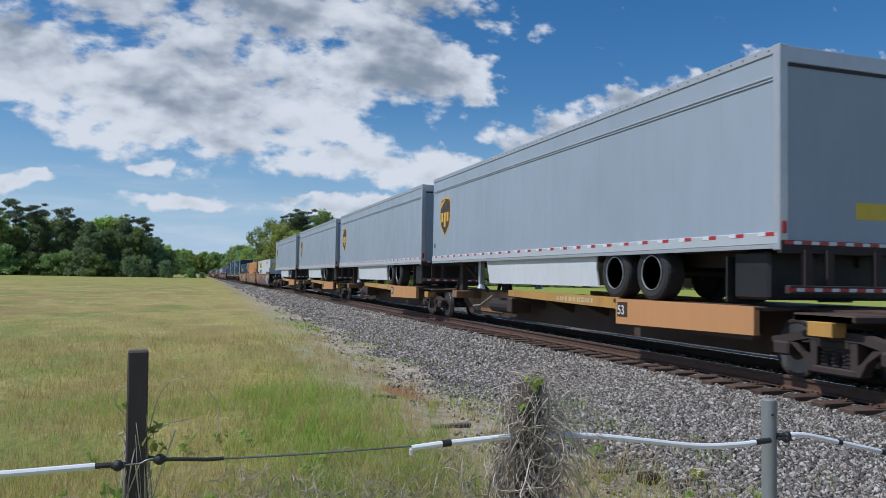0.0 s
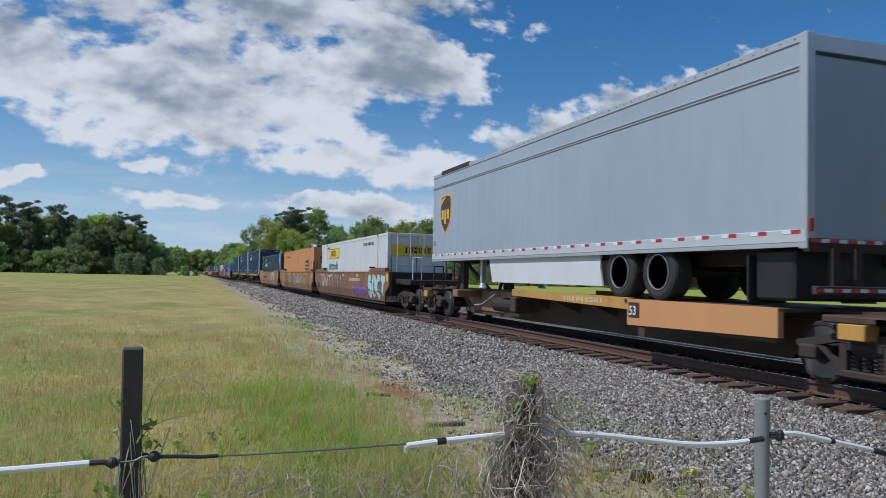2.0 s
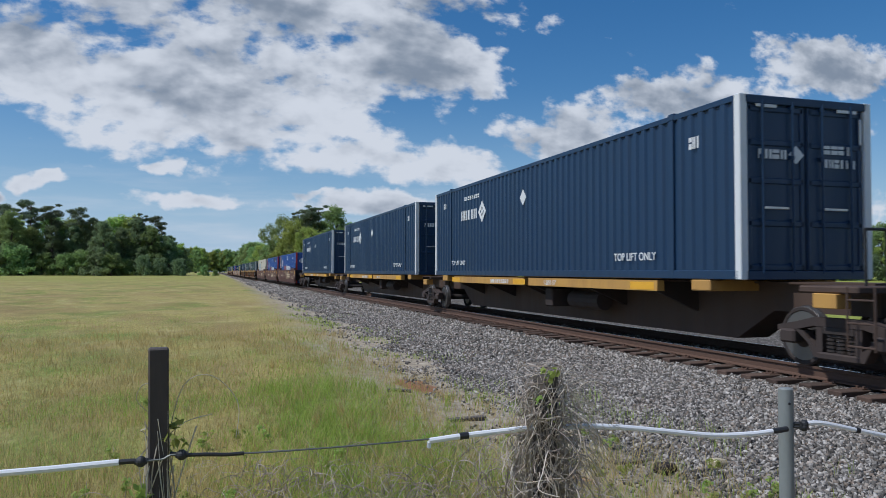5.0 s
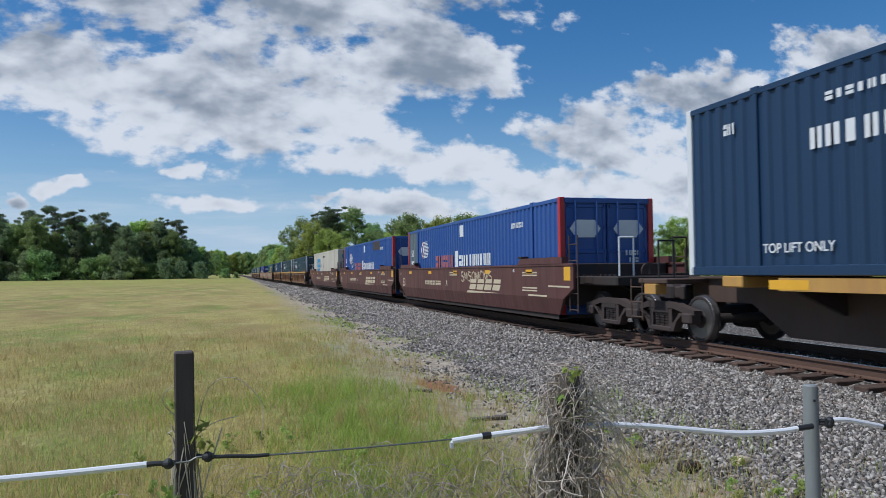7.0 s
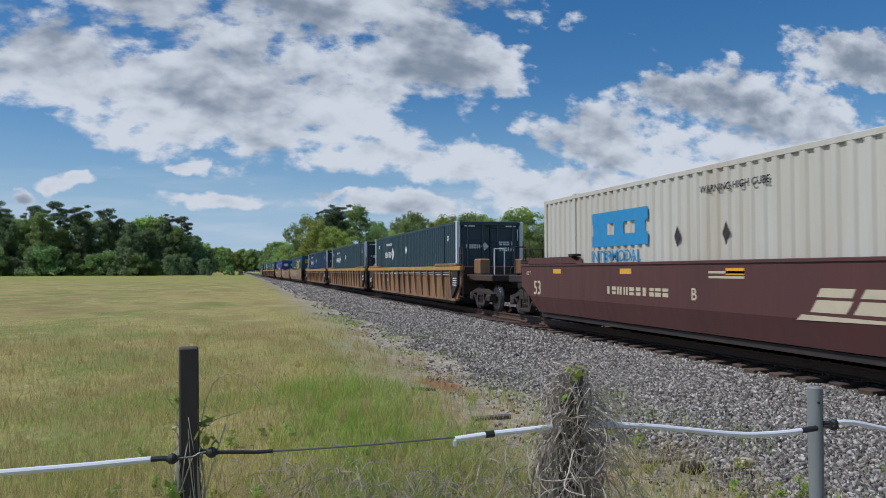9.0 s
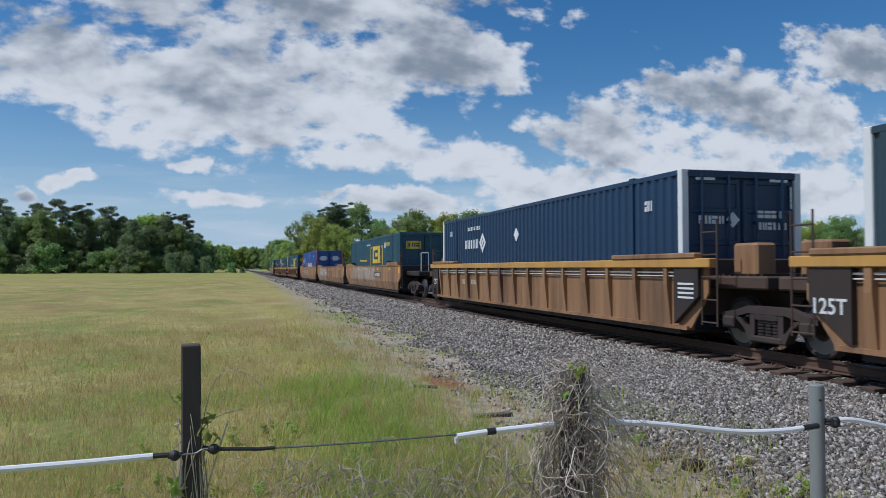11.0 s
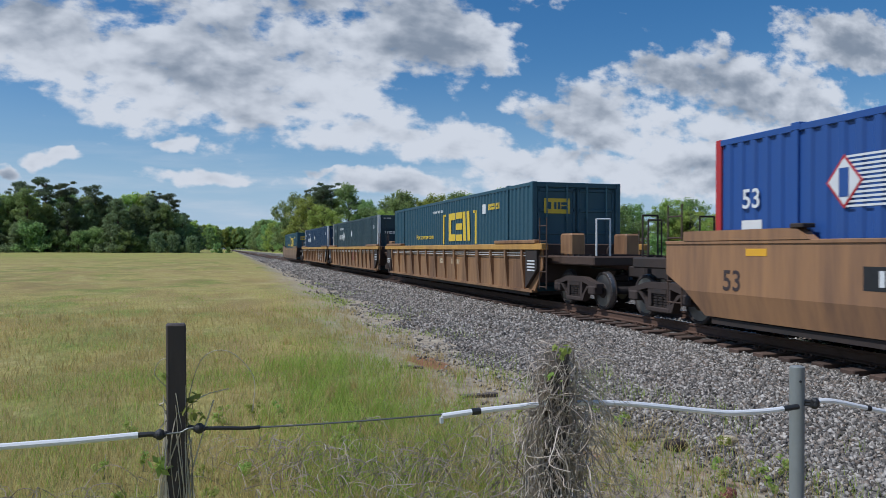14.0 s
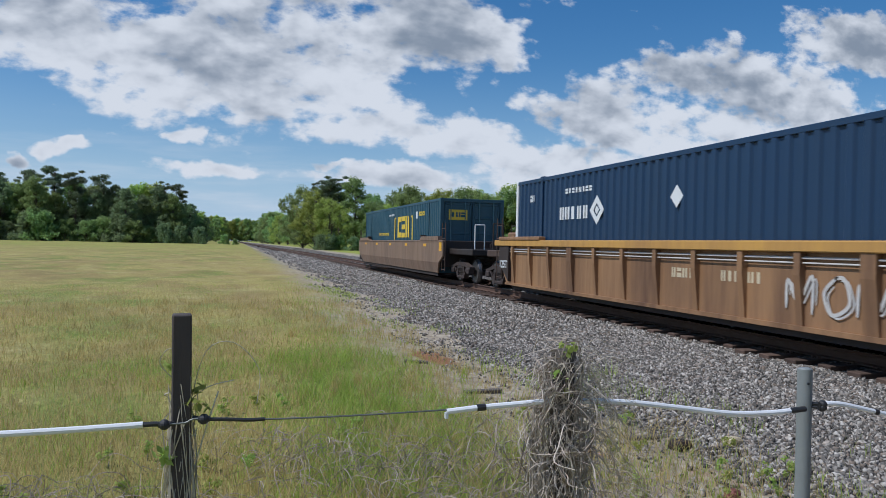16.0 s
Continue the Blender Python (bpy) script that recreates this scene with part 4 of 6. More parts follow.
# ---- semi-trailers ----
def semi_trailer(s, patched=False, slide=0.0):
    z0, z1 = 1.93, 4.76
    c = rolls(thing("semi_trailer", "long grey box semi-trailer with white side skirt, red-white reflector tape", "trailer", "trailers on the train"), CX, s, RAIL)
    L, W = CONT_L, 1.295
    part("body", box(B(), -W, W, 0.06, L, z0, z1 - 0.04, 0.02), GREY, c, "smooth grey trailer body")
    part("roof", box(B(), -W + 0.03, W - 0.03, 0.08, L - 0.03, z1 - 0.045, z1, 0.02), SILVER, c)
    for sx in (-1, 1):
        a, b = sorted((sx * (W - 0.01), sx * (W + 0.018)))
        part("top_rail", box(B(), a, b, 0.02, L, z1 - 0.13, z1 - 0.01, 0.008), SILVER, c)
        bm = box(B(), a, b, 0.02, L, 4.30, 4.33, 0.004)
        box(bm, a, b, 0.02, L, 4.25, 4.272, 0.004)
        part("band", bm, SILVER, c, "raised silver moulding")
        part("bottom_rail", box(B(), a - 0.004, b + 0.004, 0.02, L, z0 - 0.03, z0 + 0.15, 0.01), RAILGREY, c, "pale grey bottom rail")
        part("lower_rail", box(B(), a, b, 0.02, L, z0 - 0.09, z0 - 0.03), SILVER, c)
        bm = B()
        for i in range(1, 13):
            box(bm, *sorted((sx * W, sx * (W + 0.0015))), i * L / 13 - 0.005, i * L / 13 + 0.005, z0 + 0.17, 4.25)
        tagged(part("panel_seam", bm, GREY, c), kind="stuff")
        bm = B()
        for i in range(60):
            box(bm, *sorted((sx * (W + 0.012), sx * (W + 0.0195))), 0.2 + i * 0.265, 0.225 + i * 0.265, z1 - 0.08, z1 - 0.055)
        tagged(part("rivets", bm, GRIME, c), kind="stuff")
        red, wht = B(), B()
        for i in range(26):
            y = 0.1 + i * 0.62
            box(red, *sorted((sx * (W + 0.02), sx * (W + 0.026))), y, y + 0.17, z0 + 0.09, z0 + 0.145)
            box(wht, *sorted((sx * (W + 0.02), sx * (W + 0.026))), y + 0.17, y + 0.32, z0 + 0.09, z0 + 0.145)
        tagged(part("red_tape", red, SIGN_RED, c, "red reflector tape"), kind="stuff")
        tagged(part("white_tape", wht, SIGN_WHITE, c, "white reflector tape"), kind="stuff")
        pts = [(5.15 + slide, 1.86), (5.15 + slide, 1.55), (5.05 + slide, 1.22), (11.0, 1.22), (11.25, 1.86)]
        part("side_skirt", prism(B(), pts, "x", *sorted((sx * 1.2, sx * 1.235))), SKIRT, c, "scuffed white side skirt panel")
        part("corner_post", box(B(), *sorted((sx * (W - 0.14), sx * (W + 0.02))), 0.0, 0.14, z0 - 0.12, z1, 0.015), SILVER, c)
    part("front_wall", box(B(), -W + 0.02, W - 0.02, L, L + 0.03, z0, z1 - 0.03), SKIRT, c)
    # roll-up door in its frame
    part("rear_door", box(B(), -W + 0.14, W - 0.14, 0.03, 0.07, z0 + 0.02, z1 - 0.26), GREY, c, "grey roll-up rear door")
    part("rear_header", box(B(), -W + 0.02, W - 0.02, 0.005, 0.06, z1 - 0.26, z1 - 0.02, 0.01), SILVER, c)
    # black strip added as the header's shadow on the door top
    part("door_shadow_gap", box(B(), -W + 0.14, W - 0.14, 0.012, 0.05, z1 - 0.31, z1 - 0.26), BLACK, c)
    part("rear_sill", box(B(), -W, W, -0.02, 0.08, z0 - 0.16, z0 + 0.03, 0.01), GRIME, c)
    red, wht = B(), B()
    for i in range(8):
        x = -W + 0.05 + i * 0.315
        box(red, x, x + 0.16, -0.026, -0.02, z0 - 0.03, z0 + 0.02)
        box(wht, x + 0.16, x + 0.3, -0.026, -0.02, z0 - 0.03, z0 + 0.02)
        box(red, x, x + 0.16, -0.078, -0.07, 1.235, 1.285)
        box(wht, x + 0.16, x + 0.3, -0.078, -0.07, 1.235, 1.285)
    tagged(part("rear_red_tape", red, SIGN_RED, c), kind="stuff")
    tagged(part("rear_white_tape", wht, SIGN_WHITE, c), kind="stuff")
    part("tail_light", box(B(), -W + 0.02, -W + 0.1, -0.02, 0.0, z0 + 0.12, z0 + 0.3, 0.01), SIGN_RED, c, "red tail light strip")
    bm = box(B(), -1.2, 1.2, -0.07, 0.03, 1.2, 1.32, 0.01)
    for x in (-0.85, -0.45, 0.45, 0.85):
        box(bm, x - 0.06, x + 0.06, -0.05, 0.03, 1.3, z0 - 0.1)
    part("under_ride_guard", bm, CAST, c)
    plates("door_sticker", [rect(0.1, 0.75, 2.3, 2.55)], SIGN_YELLOW, c, END, 0.03, "yellow sticker")
    # tail mud flap, slider frame and wheels
    part("slider_frame", box(box(B(), -0.55, -0.45, 0.3, 6.0, 1.6, 1.92), 0.45, 0.55, 0.3, 6.0, 1.6, 1.92), GRIME, c)
    part("underbody", box(B(), -1.0, 1.0, 0.4, L - 0.2, 1.84, 1.935), GRIME, c)
    part("mud_flap", box(B(), -1.25, -0.55, 1.15, 1.19, 1.05, 1.75), BLACK, c)
    part("mud_flap", box(B(), 0.55, 1.25, 1.15, 1.19, 1.05, 1.75), BLACK, c)
    part("tail_box", box(B(), -1.18, 1.18, 0.35, 1.1, 1.1, 1.82, 0.04), BLACK, c)
    for y in (3.18 + slide, 4.42 + slide):
        part("trailer_axle", rod(B(), (-1.0, y, 1.5), (1.0, y, 1.5), 0.07, seg=10), GRIME, c)
        for sx in (-1, 1):
            w = shared("wheel", TYRE_ME, c, pose(sx * 1.06, y, 1.5, 0, 0, 0 if sx < 0 else 180), "black tyre on a dark rim")
            shared("rim", RIMW_ME, w, pose(0, 0, 0))
            shared("hub", HUB_ME, w, pose(0, 0, 0))
    # landing gear folded up
    for x in (-0.95, 0.95):
        part("landing_leg", box(B(), x - 0.07, x + 0.07, 12.3, 12.45, 1.2, 1.9, 0.01), SILVER, c, "grey telescopic landing leg")
        part("landing_foot", rod(B(), (x, 12.375, 1.05), (x, 12.375, 1.22), 0.13, 0.06, 10), SILVER, c)
    # shield emblem, plain shapes
    uc, zc = 14.85, 3.38
    def shield(k):
        out = [(0.52, 0.5), (0.4, 0.6), (0.0, 0.64), (-0.4, 0.6), (-0.52, 0.5), (-0.52, -0.05), (-0.42, -0.32), (0.0, -0.68), (0.42, -0.32), (0.52, -0.05)]
        return [(uc + a * k, zc + b * k) for a, b in out]
    plates("emblem", [shield(1.0)], SIGN_GOLD, c, SIDE, -W, "gold edged brown shield emblem")
    plates("emblem_field", [shield(0.9)], SIGN_BROWN, c, SIDE, -W - 0.004)
    g = [[(uc + 0.45, zc + 0.27), (uc + 0.44, zc + 0.46), (uc, zc + 0.555), (uc - 0.05, zc + 0.54), (uc + 0.2, zc + 0.43)]]
    g += [rect(uc + 0.18, uc + 0.37, zc - 0.18, zc + 0.13), rect(uc - 0.08, uc + 0.1, zc - 0.34, zc + 0.13), rect(uc - 0.36, uc - 0.17, zc - 0.18, zc + 0.13)]
    plates("emblem_strip", g, SIGN_GOLD, c, SIDE, -W - 0.008)
    lettering("53", 0.2, SIGN_BLACK, c, SIDE, -W, L - 0.12, z0 + 0.45)
    if patched:
        part("roof_patch", box(B(), -W - 0.03, -W + 0.1, L - 3.4, L - 0.9, z1 - 0.1, z1 + 0.03, 0.01), GRIME, c, "dark strip of torn roof edge")
    return c


TYRE_ME = mesh_of("wheel", lathe_x([(-0.16, 0.30), (-0.19, 0.34), (-0.2, 0.42), (-0.17, 0.48), (-0.13, 0.5), (0.13, 0.5), (0.17, 0.48), (0.2, 0.42), (0.19, 0.34), (0.16, 0.30)], 32), RUBBER)
RIMW_ME = mesh_of("rim", lathe_x([(-0.185, 0.31), (-0.196, 0.316), (-0.198, 0.304), (-0.185, 0.299)], 24), SILVER)
HUB_ME = mesh_of("hub", lathe_x([(-0.17, 0.05), (-0.16, 0.09), (-0.08, 0.12), (-0.07, 0.2), (-0.12, 0.27), (-0.15, 0.298)], 20), CAST)


# ---- shipping containers ----
def corrugated(x, y0, y1, z0, z1, face, pitch=0.285, depth=0.038):
    """A corrugated sheet in the plane x, its ribs upright, facing -x or +x."""
    bm = B()
    k = max(1, round((y1 - y0) / pitch))
    p = (y1 - y0) / k
    ys = []
    for i in range(k):
        a = y0 + i * p
        ys += [(a, 1), (a + p * 0.36, 1), (a + p * 0.5, 0), (a + p * 0.86, 0)]
    ys.append((y1, 1))
    rows = [(bm.verts.new((x - face * depth * (1 - o), y, z0)), bm.verts.new((x - face * depth * (1 - o), y, z1))) for y, o in ys]
    for (a, b), (c, d) in zip(rows, rows[1:]):
        bm.faces.new((a, c, d, b) if face > 0 else (a, b, d, c))
    return bm


def container(s, z, mat, label, posts=None, far_posts=None, tail_mat=None, castings=None):
    c = rolls(thing("shipping_container", label, "container", "containers on the train"), CX, s, z)
    L, H, W = CONT_L, CONT_H, 1.295
    posts, castings = posts or mat, castings or mat
    far_posts = far_posts or mat
    inner = [0.08, 1.78, L - 1.78, L - 0.08]
    for sx in (-1, 1):
        for i, (a, b) in enumerate(zip(inner, inner[1:])):
            m = tail_mat if (tail_mat and i == 2) else mat
            part("side_panel", corrugated(sx * W, a, b, 0.14, H - 0.1, sx), m, c)
        part("top_rail", box(B(), *sorted((sx * (W - 0.06), sx * (W + 0.004))), 0.05, L - 0.05, H - 0.11, H - 0.01, 0.01), mat, c)
        part("bottom_rail", box(B(), *sorted((sx * (W - 0.09), sx * (W + 0.006))), 0.05, L - 0.05, 0.0, 0.15, 0.012), mat, c)
        for y in (1.78, L - 1.78):
            part("lift_post", box(B(), *sorted((sx * (W - 0.07), sx * (W + 0.012))), y - 0.05, y + 0.05, 0.0, H, 0.012), mat, c)
            part("corner_casting", box(B(), *sorted((sx * (W - 0.16), sx * (W + 0.016))), y - 0.09, y + 0.09, H - 0.1, H + 0.02, 0.012), castings, c)
        for y, m in ((0.0, posts), (L - 0.14, far_posts)):
            part("corner_post", box(B(), *sorted((sx * (W - 0.14), sx * (W + 0.006))), y, y + 0.14, 0.0, H, 0.012), m, c)
    # solid core behind the sheets, roof and floor
    part("roof", box(B(), -W + 0.05, W - 0.05, 0.05, L - 0.05, H - 0.06, H - 0.012, 0.01), mat, c)
    part("floor", box(B(), -W + 0.05, W - 0.05, 0.05, L - 0.05, 0.05, 0.15), GRIME, c)
    part("front_wall", box(B(), -W + 0.1, W - 0.1, L - 0.08, L - 0.03, 0.1, H - 0.05), mat, c)
    part("door_header", box(B(), -W + 0.1, W - 0.1, 0.0, 0.12, H - 0.14, H - 0.01, 0.01), mat, c)
    part("door_sill", box(B(), -W + 0.1, W - 0.1, 0.0, 0.12, 0.0, 0.14, 0.01), mat, c)
    for a, b in ((-W + 0.14, -0.015), (0.015, W - 0.14)):
        bm = box(B(), a, b, 0.06, 0.1, 0.13, H - 0.13)
        for q in (0.14, 0.83, 1.5, 2.1, H - 0.26):
            box(bm, a + 0.03, b - 0.03, 0.035, 0.07, q, q + 0.1, 0.015)
        for q in (a + 0.02, b - 0.1):
            box(bm, q, q + 0.08, 0.035, 0.07, 0.15, H - 0.15, 0.01)
        d = part("door", bm, mat, c)
        for q in (a + 0.28, b - 0.28):
            bm = rod(B(), (q, 0.0, 0.1), (q, 0.0, H - 0.08), 0.018, seg=6)
            for zz in (0.2, 0.9, 1.9, H - 0.2):
                box(bm, q - 0.035, q + 0.035, -0.005, 0.06, zz, zz + 0.06)
            part("lock_rod", bm, mat if mat is not CREAM else GRIME, d)
        part("door_handle", box(B(), a + 0.3, a + 0.75, -0.03, 0.0, 1.1, 1.14, 0.006), SILVER, d)
    return c


def umax_marks(c, y0=11.0):
    """White bars and an open diamond."""
    W = -1.295
    plates("emblem_strip", bars(y0 + 0.8, y0 + 2.34, 1.76, 2.06, 5, 0.6, 4), SIGN_WHITE, c, SIDE, W, "white letter-height bars")
    d = [(y0 + 0.35, 2.26), (y0 + 0.68, 1.93), (y0 + 0.35, 1.60), (y0 + 0.02, 1.93)]
    i = [(y0 + 0.35, 2.09), (y0 + 0.51, 1.93), (y0 + 0.35, 1.77), (y0 + 0.19, 1.93)]
    quads = [[d[k], d[(k + 1) % 4], i[(k + 1) % 4], i[k]] for k in range(4)]
    quads.append([(y0 + 0.35, 2.03), (y0 + 0.45, 1.93), (y0 + 0.35, 1.83), (y0 + 0.25, 1.93)])
    plates("emblem_diamond", quads, SIGN_WHITE, c, SIDE, W, "white open diamond")
    plates("number_strip", bars(y0 + 0.6, y0 + 2.0, 2.38, 2.5, 8, 0.6, 3), SIGN_WHITE, c, SIDE, W)
    plates("diamond_sticker", [[(8.3, 2.27), (8.5, 2.06), (8.3, 1.85), (8.1, 2.06)]], SIGN_WHITE, c, SIDE, W, "white diamond sticker")
    plates("small_strip", bars(1.0, 1.3, 2.2, 2.4, 3), SIGN_WHITE, c, SIDE, W)
    lettering("TOP LIFT ONLY", 0.21, SIGN_WHITE, c, SIDE, W, 3.75, 0.34)
    lettering("TOP LIFT ONLY", 0.2, SIGN_WHITE, c, SIDE, W, 14.25, 0.34)
    plates("small_strip", bars(14.85, 15.15, 2.28, 2.46, 3), SIGN_WHITE, c, SIDE, W)
    plates("door_strip", bars(-0.95, -0.35, 1.9, 2.05, 4, 0.7) + [[(-0.2, 2.13), (-0.05, 1.98), (-0.2, 1.83), (-0.35, 1.98)]], SIGN_WHITE, c, END, 0.035)
    plates("door_number_strip", bars(0.35, 0.95, 2.02, 2.16, 4, 0.7, 5) + bars(0.35, 1.0, 1.8, 1.94, 6, 0.7, 6), SIGN_WHITE, c, END, 0.035)
    plates("door_tape", [rect(-1.0, -0.6, 2.7, 2.75), rect(0.6, 1.0, 2.7, 2.75), rect(1.05, 1.09, 2.2, 2.62)], SIGN_WHITE, c, END, 0.0)


def hexa_logo(uc, zc, k):
    """A hexagon drawn as fine stripes, ragged at one end."""
    out = []
    for i in range(12):
        z = -0.26 + i * 0.047
        half = 0.5 - abs(z) * 0.75
        out.append(rect(uc - half * k * (0.8 + 0.2 * ((i * 7) % 5) / 4), uc + half * k, zc + (z - 0.012) * k, zc + (z + 0.012) * k))
    return out


def stack_marks(c):
    W = -1.295
    plates("name_strip", bars(5.1, 8.45, 1.28, 1.66, 9, 0.7, 4) + [rect(8.5, 8.85, 1.24, 1.82)], SIGN_WHITE, c, SIDE, W, "row of tall white bars")
    plates("red_strip", bars(9.1, 11.5, 1.26, 1.7, 7, 0.7, 2), FADED_RED, c, SIDE, W, "row of faded red bars")
    plates("emblem", hexa_logo(13.1, 2.0, 1.25), SIGN_WHITE, c, SIDE, W, "striped white hexagon")
    d = lambda k: [(13.5, 2.0 + 0.36 * k), (13.5 + 0.3 * k, 2.0), (13.5, 2.0 - 0.36 * k), (13.5 - 0.3 * k, 2.0)]
    plates("emblem_diamond", [d(1.0)], SIGN_RED, c, SIDE, W - 0.005, "red edged white diamond")
    plates("emblem_field", [d(0.86)], SIGN_WHITE, c, SIDE, W - 0.009)
    plates("emblem_bar", [rect(13.42, 13.58, 1.8, 2.18)], BLUE, c, SIDE, W - 0.013)
    plates("sign_board", [rect(7.85, 8.28, 2.3, 2.7)], SIGN_WHITE, c, SIDE, W)
    plates("number_strip", bars(2.4, 3.3, 2.3, 2.45, 8, 0.6, 7), SIGN_WHITE, c, SIDE, W)
    lettering("53", 0.42, SIGN_WHITE, c, SIDE, W, 15.5, 1.75)
    plates("sign_board", [rect(15.05, 15.5, 1.22, 1.56)], SIGN_WHITE, c, SIDE, W)
    for u in (-0.6, 0.6):
        plates("door_emblem", [[(u - 0.42, 2.12), (u - 0.26, 1.9), (u + 0.26, 1.9), (u + 0.42, 2.12), (u + 0.26, 2.34), (u - 0.26, 2.34)]], SIGN_WHITE, c, END, 0.035, "white hexagon board")
    plates("door_number_strip", bars(0.5, 0.95, 1.45, 1.58, 4) + bars(0.6, 0.9, 1.28, 1.4, 3), SIGN_WHITE, c, END, 0.035)


def block_marks(c, mat=None, bracket=True, z=1.55):
    """Yellow brackets round three blocky yellow forms."""
    mat = mat or SIGN_YELLOW
    W = -1.295
    if bracket:
        for u, k in ((4.45, 1), (8.05, -1)):
            plates("bracket", [rect(u, u + 0.16, 1.28, 2.36), rect(*sorted((u + 0.08, u + 0.08 + k * 0.28)), 2.28, 2.36)], mat, c, SIDE, W, "yellow bracket")
    lo, hi = z - 0.16, z + 0.82
    forms = [rect(6.72, 7.49, lo, lo + 0.24), rect(6.72, 7.49, hi - 0.24, hi), rect(7.2, 7.49, lo + 0.24, hi - 0.24)]
    forms += [rect(5.96, 6.64, lo, lo + 0.22), rect(5.96, 6.64, hi - 0.22, hi), rect(5.96, 6.64, z + 0.22, z + 0.44)]
    forms += [[(5.62, hi), (5.9, hi), (5.8, lo), (5.52, lo)], [(5.2, hi), (5.46, hi), (5.36, lo), (5.1, lo)]]
    plates("emblem", forms, mat, c, SIDE, W, "blocky yellow emblem")
    lettering("How tomorrow moves", 0.27, mat, c, SIDE, W, 12.05, 1.5)
    lettering("WARNING HIGH CUBE", 0.13, SIGN_WHITE, c, SIDE, W, 9.6, 2.45)
    plates("number_strip", bars(2.4, 3.4, 2.3, 2.48, 6, 0.6, 8), mat, c, SIDE, W)
    plates("sign_board", [rect(3.6, 3.9, 2.2, 2.5)], SIGN_WHITE, c, SIDE, W)
    plates("door_emblem", [rect(-0.95, -0.2, 2.06, 2.46)], mat, c, END, 0.03, "yellow emblem board")
    plates("door_emblem_strip", bars(-0.87, -0.25, 2.17, 2.36, 3, 0.75), TEAL, c, END, 0.026)


def make_train():
    # trailers on spine cars
    for i, s in enumerate((-9.1, 8.4, 25.9, 43.5, 61.8)):
        spine_car(s, "orange-brown spine car carrying a trailer" if i else "empty brown spine car on grimy bogies", True, 0.68, 0.68, (i == 0, i == 4))
        if i:
            semi_trailer(s, i == 4, (0, 0, 0.2, 0.5, 0.22)[i])

    z = RAIL + 0.25
    # brown and tan three-unit set
    c = smooth_well(84.0, BROWN, "brown smooth-sided well car with purple and aqua graffiti", -2.6, 1.72)
    graffiti(c, -0.5, 2.6, 0.36, 1.38, SPRAY_AQUA, SPRAY_DARK, 11, -1.5)
    graffiti(c, 2.9, 6.0, 0.4, 0.82, SPRAY_PURPLE, SPRAY_DARK, 12, -1.5)
    graffiti(c, 11.8, 14.6, 0.45, 1.42, SPRAY_GREY, SPRAY_WHITE, 13, -1.5, False)
    graffiti(c, 8.2, 11.4, 0.42, 1.42, paint("faded_brown_spray", (0.2, 0.13, 0.1)), SPRAY_DARK, 14, -1.5)
    plates("dark_patch", [rect(15.5, 16.2, 0.55, 0.85)], SPRAY_DARK, c, SIDE, -1.5)
    plates("number_strip", bars(4.3, 6.8, 1.05, 1.19, 10, 0.6, 9), SIGN_CREAM, c, SIDE, -1.5)
    c = container(84.0, z, WHITE, "white corrugated container with a yellow name board", castings=GRIME)
    plates("name_board", [rect(10.6, 13.75, 1.98, 2.58)], SIGN_YELLOW, c, SIDE, -1.295, "yellow name board")
    plates("name_strip", bars(11.4, 13.1, 2.12, 2.44, 6, 0.6, 2) + [rect(10.7, 13.65, 2.02, 2.04), rect(10.7, 13.65, 2.52, 2.54)], SIGN_BLACK, c, SIDE, -1.299)
    lettering("Intermodal", 0.64, SIGN_GREEN, c, SIDE, -1.295, 13.65, 1.38)
    lettering("STACK LIMIT", 0.17, SIGN_BLACK, c, SIDE, -1.295, 14.25, 2.56)
    plates("door_board", [rect(-1.1, 1.1, 1.95, 2.4)], SIGN_YELLOW, c, END, 0.0, "yellow name board")
    plates("door_board_strip", bars(-0.55, 0.65, 2.05, 2.3, 6), SIGN_BLACK, c, END, -0.005)
    plates("number_strip", bars(2.6, 4.6, 2.46, 2.6, 10, 0.5, 4), SIGN_BLACK, c, SIDE, -1.295)

    c = smooth_well(103.4, TAN, "tan smooth-sided well car covered in faded graffiti", 1.72, 1.72)
    graffiti(c, 3.6, 7.4, 0.45, 1.25, SPRAY_GREY, SPRAY_WHITE, 21, -1.5, False)
    graffiti(c, 4.0, 7.0, 0.5, 1.15, SPRAY_GREY, SPRAY_DARK, 22, -1.5, False)
    graffiti(c, 7.7, 9.8, 0.7, 1.2, SPRAY_BLUE, SPRAY_BLUE, 23, -1.5, False)
    plates("number_strip", bars(2.2, 3.4, 1.1, 1.22, 6), SIGN_MAROON, c, SIDE, -1.5)
    sprayed_word(c, "TROLL", 13.75, 0.86, 0.34, 0.42, SPRAY_DARK, -1.5, 0.055, 0.01)
    sprayed_word(c, "SLAYERS", 14.1, 0.42, 0.34, 0.43, SPRAY_DARK, -1.5, 0.055)
    lettering("53", 0.4, SPRAY_DARK, c, SIDE, -1.5, 16.0, 0.56)
    lettering("C", 0.3, SPRAY_DARK, c, SIDE, -1.5, 11.4, 0.95)
    c = container(103.4, z, ORANGE, "orange corrugated container with black name bars", castings=GRIME)
    plates("name_strip", bars(2.0, 3.6, 1.85, 2.08, 9, 0.72, 3), SIGN_BLACK, c, SIDE, -1.295)
    plates("name_underline", [rect(2.0, 3.7, 1.62, 1.74)], SIGN_BLACK, c, SIDE, -1.295)
    plates("door_strip", bars(-0.85, 0.85, 2.05, 2.3, 9, 0.72, 3), SIGN_BLACK, c, END, 0.03)
